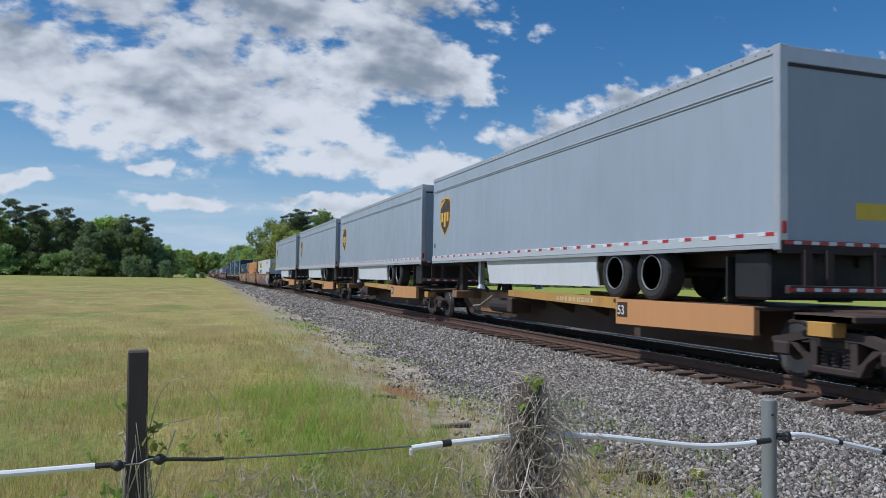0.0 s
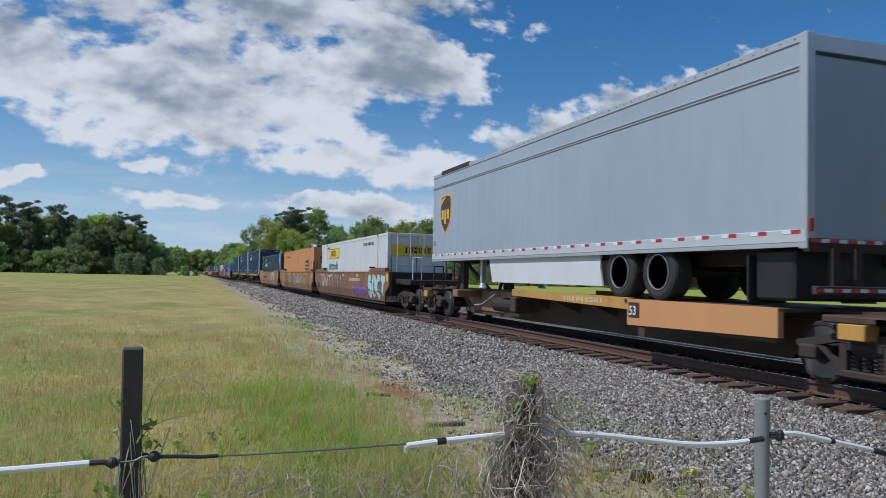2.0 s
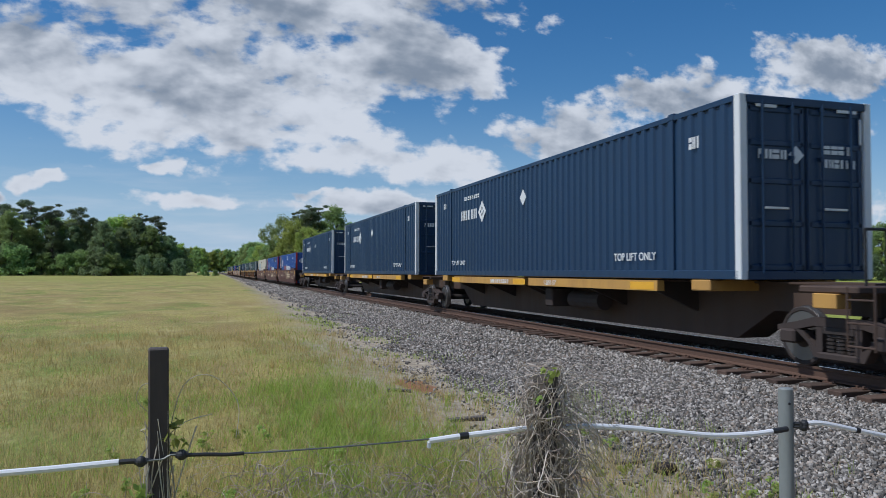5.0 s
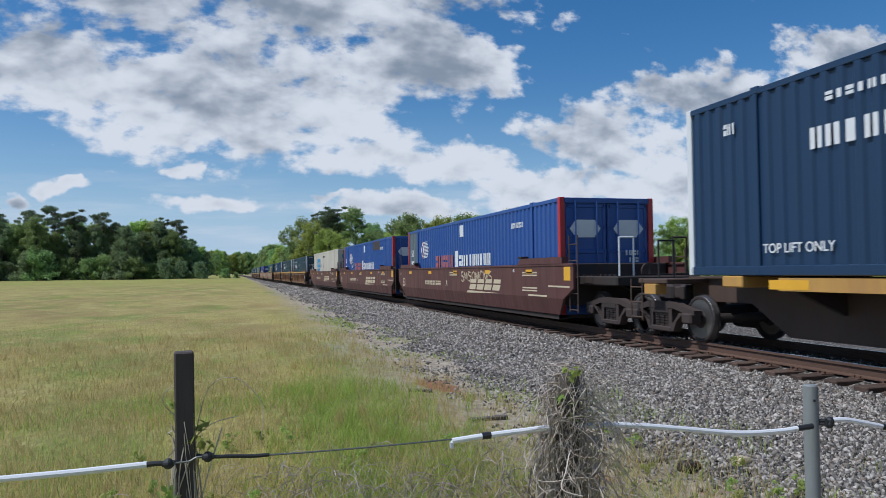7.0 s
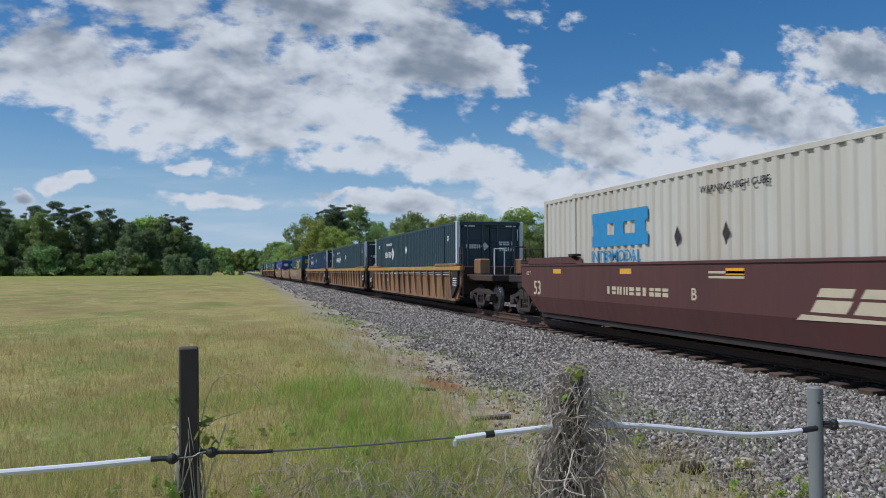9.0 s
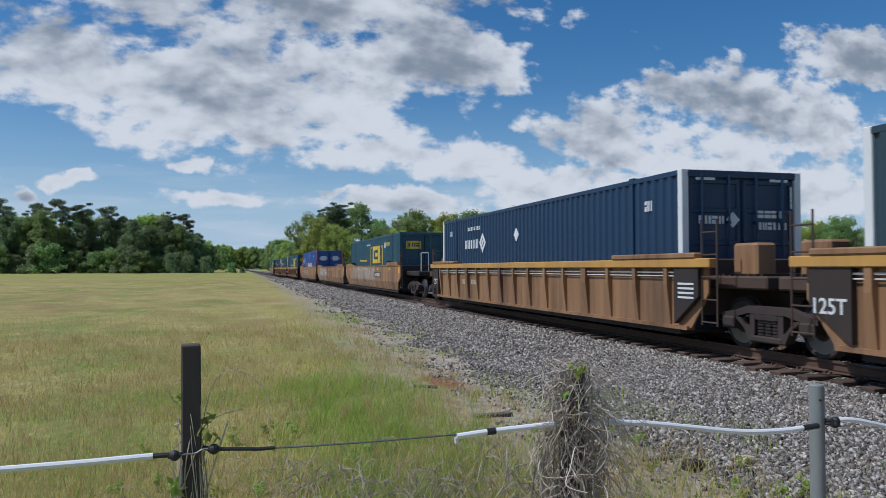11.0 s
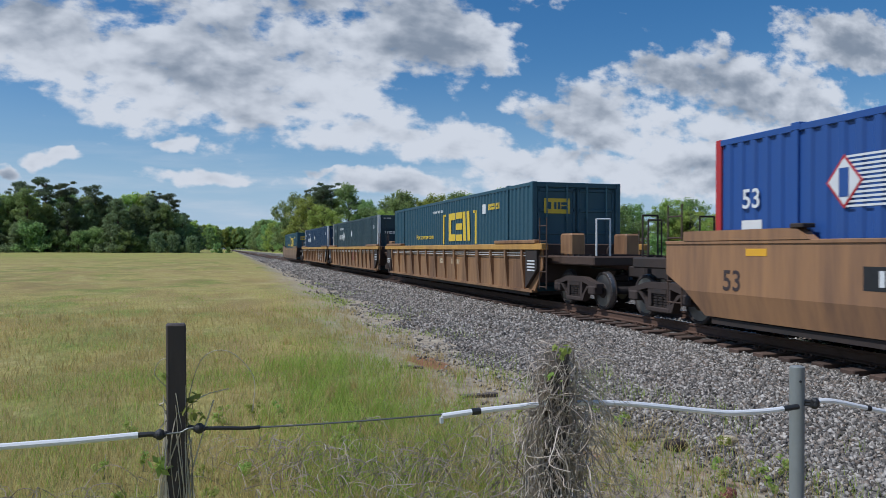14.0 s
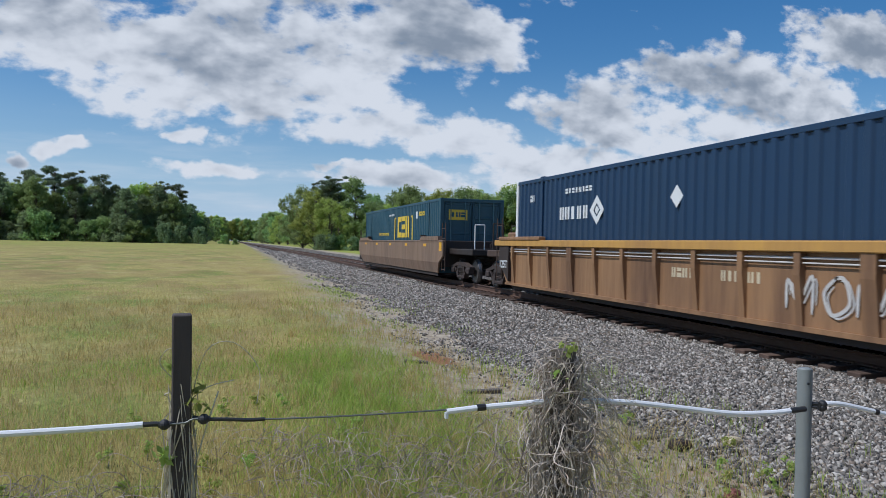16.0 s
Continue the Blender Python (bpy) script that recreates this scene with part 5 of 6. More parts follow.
    plates("door_underline", [rect(-0.85, 0.85, 1.86, 1.96)], SIGN_BLACK, c, END, 0.03)
    plates("diamond_sticker", [[(9.0, 2.0), (9.22, 1.7), (9.0, 1.42), (8.78, 1.7)]], SPRAY_GREY, c, SIDE, -1.295)
    plates("column_strip", [rect(7.55, 7.6, 1.8, 2.4), rect(7.25, 7.3, 1.6, 2.35)], SIGN_MAROON, c, SIDE, -1.295)
    lettering("53", 0.3, SIGN_MAROON, c, SIDE, -1.295, 1.1, 1.75)
    lettering("STACK 2 HIGH ONLY", 0.19, SIGN_BLACK, c, SIDE, -1.295, 13.95, 2.38)

    c = smooth_well(123.1, TAN, "tan smooth-sided well car with white graffiti", 1.72, -2.1)
    graffiti(c, 2.5, 5.4, 0.4, 1.45, SPRAY_GREY, SPRAY_WHITE, 31, -1.5)
    graffiti(c, 13.0, 15.0, 0.7, 1.3, SPRAY_WHITE, SPRAY_WHITE, 32, -1.5, False)
    plates("number_strip", bars(9.3, 12.2, 0.85, 1.05, 10), SIGN_BLACK, c, SIDE, -1.5)
    umax_marks(container(123.1, z, DARKTEAL, "dark teal corrugated container with white end posts", SIGN_WHITE, SIGN_WHITE))

    # raised containers on spine cars
    for s, e in ((144.5, (True, False)), (163.3, (False, False)), (184.25, (False, True))):
        spine_car(s, "dark spine car with orange container supports", False, 1.3 if not e[0] else 1.6, 1.3, e)
        c = container(s, RAIL + 1.225, NAVY, "navy blue corrugated container on a spine car", SIGN_WHITE, SIGN_WHITE)
        umax_marks(c)

    # maroon set
    for k, (s, lead, tail, letter) in enumerate(((205.7, -2.3, 1.72, "A"), (225.2, 1.72, 1.72, "C"), (244.8, 1.72, -3.3, "B"))):
        c = smooth_well(s, MAROON, "maroon smooth-sided well car with cream lettering", lead, tail)
        a = 3.8
        forms = [[(a + i * 0.74, 0.76), (a + i * 0.74 + 0.62, 0.76), (a + i * 0.74 + 0.5, 0.93), (a + i * 0.74 - 0.12, 0.93)] for i in range(4)]
        forms += [[(a + i * 0.74 - 0.1, 0.97), (a + i * 0.74 + 0.5, 0.97), (a + i * 0.74 + 0.42, 1.09), (a + i * 0.74 - 0.16, 1.09)] for i in range(4)]
        forms.append([(a - 0.1, 0.69), (a + 3.1, 0.64), (a + 3.0, 0.72)])
        plates("emblem_strip", forms, SIGN_CREAM, c, SIDE, -1.5, "slanted cream bars")
        plates("number_strip", bars(10.1, 12.5, 0.84, 1.0, 10, 0.6, 5), SIGN_CREAM, c, SIDE, -1.5)
        lettering(letter, 0.3, SIGN_CREAM, c, SIDE, -1.5, 9.4, 0.82)
        lettering("53", 0.5, SIGN_CREAM, c, SIDE, -1.5, 16.4, 0.72)
        plates("stencil", [rect(8.0, 8.9, z2, z2 + 0.04) for z2 in (1.2, 1.28)] + [rect(1.0, 2.0, z2, z2 + 0.035) for z2 in (0.8, 0.87, 1.2, 1.27)] + [rect(-0.9, 0.3, 0.93, 0.97), rect(0.4, 1.6, 0.56 + 0.12, 0.60 + 0.12)], SIGN_CREAM, c, SIDE, -1.5)
        lettering("40", 0.13, SIGN_WHITE, c, SIDE, -1.5, 2.7, 1.3)
        lettering("125 T", 0.13, SIGN_CREAM, c, SIDE, -1.5, 16.9, 1.22)
        if k == 0:
            graffiti(c, 4.4, 7.6, 0.95, 1.4, SPRAY_WHITE, SIGN_CREAM, 41, -1.5, False)
        if k < 2:
            t = container(s, z, BLUE, "bright blue corrugated container with red end posts" if k else "bright blue corrugated container with a weathered tail panel", SIGN_RED, SIGN_RED, paint("faded_blue_paint", (0.10, 0.15, 0.19), (0.2, 0.18, 0.13), 0.5) if k == 0 else None)
            stack_marks(t)
            if k == 1:
                plates("dark_patch", [rect(3.3, 5.25, 2.34, 2.8)], SPRAY_DARK, t, SIDE, -1.295, "dark scraped paint patch")
                bm = B()
                for line in ([(12.95, 1.25), (12.92, 1.76)], [(12.95, 1.76), (12.15, 1.8)], [(12.15, 1.8), (12.2, 1.25)], [(12.1, 1.45), (11.95, 1.95), (11.8, 1.9)], [(11.7, 1.75), (11.65, 1.5), (11.4, 1.55), (11.3, 1.8)]):
                    ribbon(bm, curve(line), 0.03, -1.299)
                tagged(part("chalk_marks", bm, SPRAY_WHITE, t, "white chalk scrawl"), kind="stuff")
                lettering("000", 0.22, SPRAY_WHITE, t, SIDE, -1.3, 12.82, 1.42)
        else:
            t = container(s, z, CREAM, "cream corrugated container streaked with rust", castings=CREAM)
            block_marks2(t)

    # ribbed sets and tan graffiti set
    for s, lead, tail in ((268.9, -3.1, 1.78), (288.6, 1.78, 1.9), (308.8, 1.9, -3.1)):
        c = ribbed_well(s, "weathered tan ribbed well car with rust streaks", lead, tail)
        plates("number_strip", bars(12.6, 13.3, 0.8, 0.95, 4) + bars(11.5, 12.3, 0.8, 0.95, 6), SIGN_CREAM, c, SIDE, -1.40)
        umax_marks(container(s, z, NAVY if s > 300 else DARKTEAL, "dark navy corrugated container in a ribbed well car", SIGN_WHITE, SIGN_WHITE))

    c = smooth_well(333.0, TAN, "tan smooth-sided well car with silver block graffiti", -3.0, 1.8)
    graffiti(c, 5.7, 14.0, 0.36, 1.46, FADED, SPRAY_GREY, 51, -1.5)
    plates("number_board", [rect(4.0, 6.0, 0.85, 1.12)], SIGN_BLACK, c, SIDE, -1.5, "black number board")
    plates("number_strip", bars(4.2, 5.8, 0.9, 1.07, 6), SIGN_WHITE, c, SIDE, -1.504)
    lettering("53", 0.45, SPRAY_DARK, c, SIDE, -1.5, 15.7, 0.7)
    lettering("125 T", 0.2, SIGN_WHITE, c, SIDE, -1.5, 17.1, 1.15)
    block_marks(container(333.0, z, TEAL, "teal blue corrugated container with yellow emblem", castings=GRIME))
    c = smooth_well(352.4, TAN, "empty tan smooth-sided well car with silver graffiti", 1.8, 1.85)
    graffiti(c, 10.2, 14.5, 0.3, 1.48, SPRAY_GREY, SPRAY_DARK, 52, -1.5)
    plates("faded_mark", [rect(6.66, 7.88, 1.04, 1.17), rect(7.44, 7.62, 0.62, 1.04), rect(6.8, 6.98, 0.62, 1.04), [(6.44, 1.17), (6.62, 1.17), (6.22, 0.62), (6.04, 0.62)]], SIGN_MAROON, c, SIDE, -1.5, "faded maroon blocks")
    plates("faded_mark", [[(6.2, 1.17), (6.36, 1.17), (5.98, 0.62), (5.82, 0.62)]], SIGN_MAROON, c, SIDE, -1.502)
    plates("rust_line", [rect(6.4, 10.0, 1.34, 1.36)], SIGN_MAROON, c, SIDE, -1.5)
    graffiti(c, 9.4, 10.3, 0.82, 1.06, SPRAY_WHITE, SPRAY_DARK, 55, -1.504)
    plates("stencil", [rect(0.8, 2.0, q, q + 0.04) for q in (0.8, 0.9, 1.0, 1.1)] + bars(7.4, 8.6, 1.33, 1.4, 8), SIGN_MAROON, c, SIDE, -1.5)
    c = smooth_well(372.3, TAN, "tan smooth-sided well car with pale graffiti", 1.85, -3.0)
    graffiti(c, 2.2, 3.4, 1.0, 1.35, SPRAY_WHITE, SPRAY_GREY, 53, -1.5, False)
    graffiti(c, 7.6, 10.4, 0.5, 1.3, SPRAY_WHITE, SPRAY_WHITE, 54, -1.5, False)
    plates("number_board", [rect(10.8, 13.0, 0.85, 1.15)], SIGN_BLACK, c, SIDE, -1.5, "black number board")
    plates("number_strip", bars(11.0, 12.8, 0.9, 1.1, 8), SIGN_WHITE, c, SIDE, -1.504)
    lettering("53", 0.45, SPRAY_DARK, c, SIDE, -1.5, 15.7, 0.72)
    stack_marks(container(372.3, z, BLUE, "bright blue corrugated container with orange-red end posts", SIGN_RED, SIGN_RED))

    for s, lead, tail, m in ((396.0, -2.9, 1.95, TEAL), (416.1, 1.95, 1.65, DARKTEAL), (435.5, 1.65, -3.1, NAVY)):
        c = ribbed_well(s, "rust-streaked tan ribbed well car with yellow top chord", lead, tail, 14)
        plates("number_strip", bars(7.6, 8.3, 0.85, 1.02, 4) + bars(5.9, 6.9, 0.85, 1.02, 6), SIGN_CREAM, c, SIDE, -1.40)
        if m is DARKTEAL:
            plates("faded_mark", bars(5.2, 7.6, 0.7, 1.15, 3, 0.6), SIGN_MAROON, c, SIDE, -1.40)
        if m is NAVY:
            graffiti(c, 2.2, 5.4, 0.38, 1.12, SPRAY_WHITE, SPRAY_WHITE, 66, -1.42, False)
        t = container(s, z, m, {TEAL: "teal blue corrugated container with yellow emblem", DARKTEAL: "dark green-black corrugated container with white end posts", NAVY: "navy corrugated container with a white diamond sticker"}[m], None if m is TEAL else SIGN_WHITE, None if m is TEAL else SIGN_WHITE)
        (block_marks if m is TEAL else umax_marks)(t)
    c = smooth_well(459.5, GREYTAN, "dusty tan smooth-sided well car at the train's tail", -3.2, -2.0)
    block_marks(container(459.5, z, TEAL, "teal blue corrugated container with yellow emblem"))


def block_marks2(c):
    """Light blue blocky emblem of the cream container."""
    W = -1.295
    plates("emblem", [rect(11.1, 13.45, 2.1, 2.35), rect(11.1, 13.45, 1.6, 1.85), rect(12.75, 13.4, 1.85, 2.1), rect(12.05, 12.45, 1.85, 2.1), rect(11.2, 11.6, 1.85, 2.1)], SIGN_BLUE, c, SIDE, W, "light blue blocky emblem")
    lettering("INTERMODAL", 0.34, SIGN_BLUE, c, SIDE, W, 13.5, 1.28)
    lettering("WARNING HIGH CUBE", 0.17, SIGN_BLACK, c, SIDE, W, 9.4, 2.42)
    plates("warning_sticker", [[(10.1, 1.9), (10.2, 1.7), (10.1, 1.5), (10.0, 1.7)], [(8.7, 1.9), (8.8, 1.7), (8.7, 1.5), (8.6, 1.7)]], SPRAY_DARK, c, SIDE, W)
    plates("door_emblem", bars(-1.0, -0.25, 2.2, 2.5, 3, 0.75), SIGN_BLUE, c, END, 0.03)


make_train()


# ---- plants ----
def leaf_material(name, dark, light, trans=0.35):
    m = bpy.data.materials.new(name)
    m.use_nodes = True
    n = Nodes(m.node_tree)
    t = m.node_tree
    t.nodes.remove(t.nodes["Principled BSDF"])
    out = t.nodes["Material Output"]
    isl = n.add("ShaderNodeNewGeometry").outputs["Random Per Island"]
    info = n.add("ShaderNodeObjectInfo").outputs["Random"]
    co = n.add("ShaderNodeTexCoord").outputs["Object"]
    k = n.math("ADD", n.math("MULTIPLY", isl, 0.6), n.math("MULTIPLY", n.noise(co, 0.5, 3.0), 0.5))
    col = n.mix(k, dark, light)
    hsv = n.add("ShaderNodeHueSaturation")
    n.link(col, hsv.inputs["Color"])
    n.link(n.math("MULTIPLY_ADD", info, 0.05, 0.475), hsv.inputs["Hue"])
    n.link(n.math("MULTIPLY_ADD", info, 0.4, 0.8), hsv.inputs["Value"])
    d, tr, mx = n.add("ShaderNodeBsdfDiffuse"), n.add("ShaderNodeBsdfTranslucent"), n.add("ShaderNodeMixShader")
    n.link(hsv.outputs[0], d.inputs[0])
    n.link(hsv.outputs[0], tr.inputs[0])
    mx.inputs[0].default_value = trans
    n.link(d.outputs[0], mx.inputs[1])
    n.link(tr.outputs[0], mx.inputs[2])
    n.link(mx.outputs[0], out.inputs[0])
    return m


LEAF_DEEP = leaf_material("deep_green_leaves", (0.16, 0.225, 0.12), (0.33, 0.43, 0.22), 0.6)
LEAF_SPRING = leaf_material("spring_green_leaves", (0.19, 0.27, 0.105), (0.39, 0.51, 0.2), 0.6)
LEAF_BRIGHT = leaf_material("bright_spring_leaves", (0.3, 0.38, 0.09), (0.52, 0.62, 0.19), 0.6)
NEEDLE = leaf_material("pine_needles", (0.12, 0.15, 0.1), (0.23, 0.275, 0.16), 0.5)
BARK = surface("bark", (0.13, 0.1, 0.08), 0.9, amount=0.5, dark=0.5, grain=8, stretch=(1, 1, 0.25), bump=0.01, bump_scale=12)
DRYVINE = leaf_material("dry_vine_stems", (0.25, 0.2, 0.155), (0.72, 0.64, 0.53), 0.15)
STRAW = leaf_material("dry_grass_blades", (0.42, 0.34, 0.12), (0.8, 0.67, 0.3), 0.5)
BLADE = leaf_material("green_grass_blades", (0.26, 0.36, 0.06), (0.54, 0.69, 0.17), 0.5)


def raw_mesh(name, verts, faces, mat):
    """A mesh from arrays; faces all have the same number of corners."""
    me = bpy.data.meshes.new(name)
    nv, (nf, k) = len(verts), faces.shape
    me.vertices.add(nv)
    me.vertices.foreach_set("co", np.ascontiguousarray(verts, dtype=np.float32).ravel())
    me.loops.add(nf * k)
    me.loops.foreach_set("vertex_index", np.ascontiguousarray(faces, dtype=np.int32).ravel())
    me.polygons.add(nf)
    me.polygons.foreach_set("loop_start", np.arange(nf, dtype=np.int32) * k)
    me.update(calc_edges=True)
    me.materials.append(mat)
    return me


def leaf_cloud(rng, centres, radii, count, size, squash=0.8):
    """Small folded leaf sprays in shells round the clump centres."""
    c = np.asarray(centres)
    r = np.asarray(radii)
    idx = rng.choice(len(c), count, p=r ** 2 / (r ** 2).sum())
    d = rng.normal(size=(count, 3))
    d /= np.linalg.norm(d, axis=1)[:, None]
    rad = r[idx] * (0.2 + 1.0 * rng.random(count) ** 0.7)
    p = c[idx] + d * rad[:, None] * np.array([1, 1, squash])
    nrm = d * 0.8 + rng.normal(size=(count, 3)) * 0.45 + np.array([0, 0, 0.35])
    nrm /= np.linalg.norm(nrm, axis=1)[:, None]
    a = np.cross(nrm, rng.normal(size=(count, 3)))
    a /= np.linalg.norm(a, axis=1)[:, None]
    b = np.cross(nrm, a)
    s = size * (0.6 + 0.8 * rng.random(count))[:, None]
    v = np.stack([p - a * s, p + b * s * 0.55 - a * s * 0.1, p + a * s, p - b * s * 0.5 + a * s * 0.15], axis=1).reshape(-1, 3)
    f = np.arange(count * 4).reshape(-1, 4)
    return v, f


def make_tree(name, label, seed, h, w, leaf, kind="round", leaves=2600, size=0.34):
    rng = np.random.default_rng(seed)
    rr = random.Random(seed)
    t = thing(name, label, "tree", "trees round the field")
    bm = B()
    lean = Vector((rr.uniform(-0.4, 0.4), rr.uniform(-0.4, 0.4), 0))
    top = 0.92 if kind == "pine" else 0.75
    r0 = 0.014 * h + 0.04
    pts = [Vector((0, 0, -0.3)), lean * 0.3 + Vector((0, 0, h * 0.35)), lean + Vector((0, 0, h * top))]
    rod(bm, pts[0], pts[1], r0, r0 * 0.75, 8)
    rod(bm, pts[1], pts[2], r0 * 0.75, r0 * 0.2, 8)
    centres, radii = [], []
    NUM = {"round": 90, "pine": 22, "tall": 110, "bush": 40}[kind]
    lo = {"round": 0.14, "pine": 0.62, "tall": 0.12, "bush": 0.05}[kind]
    for i in range(NUM):
        k = lo + (0.97 - lo) * (i + rr.random()) / NUM
        prof = {"round": math.sin(math.pi * min(1, (k - lo) / (1 - lo) * 0.74 + 0.18)) ** 0.6, "pine": 0.95 - 0.5 * abs((k - 0.82) / 0.18), "tall": math.sin(math.pi * min(1, (k - lo) / (1 - lo) * 0.72 + 0.26)) ** 0.7, "bush": 1 - 0.6 * k}[kind]
        a, reach = rr.uniform(0, 6.28), w * 0.5 * prof * rr.uniform(0.3, 1.1)
        c = Vector((math.cos(a) * reach, math.sin(a) * reach, h * k)) + lean * k
        start = Vector((lean.x * k * 0.8, lean.y * k * 0.8, max(0.1, h * k - reach * rr.uniform(0.4, 0.8))))
        rod(bm, start, c, r0 * 0.3, r0 * 0.08, 5, False)
        centres.append(c)
        radii.append(w * {"round": 0.085, "pine": 0.12, "tall": 0.095, "bush": 0.12}[kind] * rr.uniform(0.6, 1.5))
    part("trunk", bm, BARK, t)
    v, f = leaf_cloud(rng, centres, radii, leaves, size, 0.45 if kind == "pine" else 0.85)
    v[:, 2] = np.maximum(v[:, 2], 0.02)
    ob = new("crown", raw_mesh("crown", v, f, leaf))
    ob.parent = t
    return t


def build_woods():
    kinds = []
    for i in range(4):
        kinds.append(make_tree("broadleaf_tree", "tall leafy tree in fresh green at the field's edge", 10 + i, 15.5, 7.6, (LEAF_DEEP, LEAF_SPRING)[i % 2], "tall", 11000, 0.2))
    pines = [make_tree("pine_tree", "tall pine with a bare trunk and dark crown", 30 + i, 17.0, 7.4, NEEDLE, "pine", 5200, 0.17) for i in range(3)]
    bushes = [make_tree("shrub", "dense green shrub under the trees", 40 + i, 5.0, 5.8, (LEAF_DEEP, LEAF_SPRING)[i], "bush", 3200, 0.2) for i in range(2)]
    spring = [make_tree("broadleaf_tree", "bright spring-green leafy tree beyond the track", 50 + i, 12.0, 9.0, (LEAF_BRIGHT, LEAF_SPRING, LEAF_BRIGHT, LEAF_SPRING)[i], "round", 10000, 0.18) for i in range(4)]
    far = [make_tree("broadleaf_tree", "distant green tree closing the view", 60 + i, 15.5, 11.0, (LEAF_SPRING, LEAF_BRIGHT)[i], "tall", 5000, 0.34) for i in range(2)]
    used = set()
    rr = random.Random(7)

    def plant(p, x, y, height, base):
        k = height / base
        m = Matrix.Translation((x, y, ground_z(x, y) - 0.05)) @ Matrix.Rotation(rr.uniform(0, 6.28), 4, "Z")
        if p not in used:
            used.add(p)
            ob = p
            ob.scale = (k, k, k)
            ob.matrix_basis = m @ Matrix.Diagonal((k, k, k, 1))
        else:
            ob = copy_thing(p, m)
            ob.scale = (k * rr.uniform(0.9, 1.12), k * rr.uniform(0.9, 1.12), k)
        return ob

    # wood left of the line: three ranks, lower towards the track
    x = -5.5
    while x > -150:
        edge = min(1.0, 0.5 + (-x - 5) / 16)
        plant(rr.choice(kinds), x, 196 + rr.uniform(-3, 3), 14.4 * edge * rr.uniform(0.74, 1.12), 15.5)
        plant(rr.choice(bushes), x - 1.5, 191 + rr.uniform(-1.5, 1.5), 5.5 * rr.uniform(0.7, 1.3), 5.0)
        plant(rr.choice(far), x - 2, 204 + rr.uniform(-3, 3), 13.6 * edge * rr.uniform(0.8, 1.1), 15.5)
        plant(bushes[0], x - 4, 200 + rr.uniform(-2, 2), 7.5 * rr.uniform(0.8, 1.2), 5.0)
        x -= rr.uniform(3.2, 4.6)
    for x, h in ((-36, 17.6), (-41, 18.2), (-30, 16.6), (-47, 17.2), (-16, 15.6), (-13, 15.0), (-55, 18), (-62, 17), (-71, 18), (-80, 17), (-91, 18), (-103, 17.5)):
        plant(rr.choice(pines), x, 199, h, 17.0)
    # far woods at the end of the line
    for i in range(26):
        plant(rr.choice(far), rr.uniform(17, 75), 400 + rr.uniform(-35, 40), rr.uniform(13, 17), 15.5)
    for i in range(14):
        plant(rr.choice(far), rr.uniform(-60, 3), 430 + rr.uniform(-20, 60), rr.uniform(12, 16), 15.5)
    for i in range(30):
        plant(rr.choice(far), -30 + i * 3.0, 935 + rr.uniform(-12, 20), rr.uniform(21, 29), 15.5)
    for i in range(9):
        plant(rr.choice(far), 16 + i * 1.2, 370 - i * 22 + rr.uniform(-6, 6), rr.uniform(10, 13), 15.5)
    # trees beyond the track
    plant(spring[0], 15.8, 143, 11.2, 12.0)
    plant(spring[0], 18.2, 138, 9.6, 12.0)
    plant(spring[1], 14.9, 158, 12.8, 12.0)
    plant(bushes[1], -1.2, 187, 2.4, 5.0)
    plant(bushes[1], 1.6, 192, 1.5, 5.0)
    for x, y, h in ((20.5, 158, 15.6), (23.0, 161, 16.0), (18.8, 168, 15.2)):
        plant(pines[1], x, y, h, 17.0)
    plant(kinds[1], 25.5, 156, 15.3, 15.5)
    plant(kinds[3], 22.0, 166, 13.0, 15.5)
    for i in range(6):
        plant(rr.choice(bushes), 16 + i * 1.8, 134 + rr.uniform(-2, 5), rr.uniform(2.0, 3.6), 5.0)
    a = 11.0
    while a < 70:
        for back, hh in ((0, 1.0), (9, 1.12)):
            d = 150 + back + rr.uniform(-5, 5)
            q = radians(a + rr.uniform(-0.8, 0.8))
            plant(rr.choice(spring), d * math.sin(q), d * math.cos(q), (9.4 if a > 22 else 11.6) * hh * rr.uniform(0.72, 1.15), 12.0)
        q = radians(a)
        plant(rr.choice(bushes), 143 * math.sin(q), 143 * math.cos(q), rr.uniform(2.5, 4.5), 5.0)
        a += 1.45


build_woods()


# ---- grass and ballast stones ----
def blades(rng, x, y, h, w, bend=0.45):
    """Tapered bent blades standing at x, y: three cross lines each."""
    k = len(x)
    z = np.array([ground_z(a, b) for a, b in zip(x, y)]) - 0.01
    a = rng.random(k) * 6.283
    lean = h * bend * (0.3 + rng.random(k))
    dx, dy = np.cos(a) * lean, np.sin(a) * lean
    b = rng.random(k) * 6.283
    wx, wy = np.cos(b) * w / 2, np.sin(b) * w / 2
    p0, p1, p2 = np.stack([x, y, z], 1), np.stack([x + dx * 0.35, y + dy * 0.35, z + h * 0.6], 1), np.stack([x + dx, y + dy, z + h * 0.98], 1)
    s = np.stack([wx, wy, np.zeros(k)], 1)
    v = np.stack([p0 - s, p0 + s, p1 - s * 0.8, p1 + s * 0.8, p2 - s * 0.15, p2 + s * 0.15], 1).reshape(-1, 3)
    o = np.arange(k)[:, None] * 6
    f = np.concatenate([o + np.array([[0, 1, 3, 2]]), o + np.array([[2, 3, 5, 4]])])
    return v, f


def patchy(x, y, k, seed):
    return np.array([noise.noise(Vector((a * k, b * k * 0.7, seed))) for a, b in zip(x, y)])


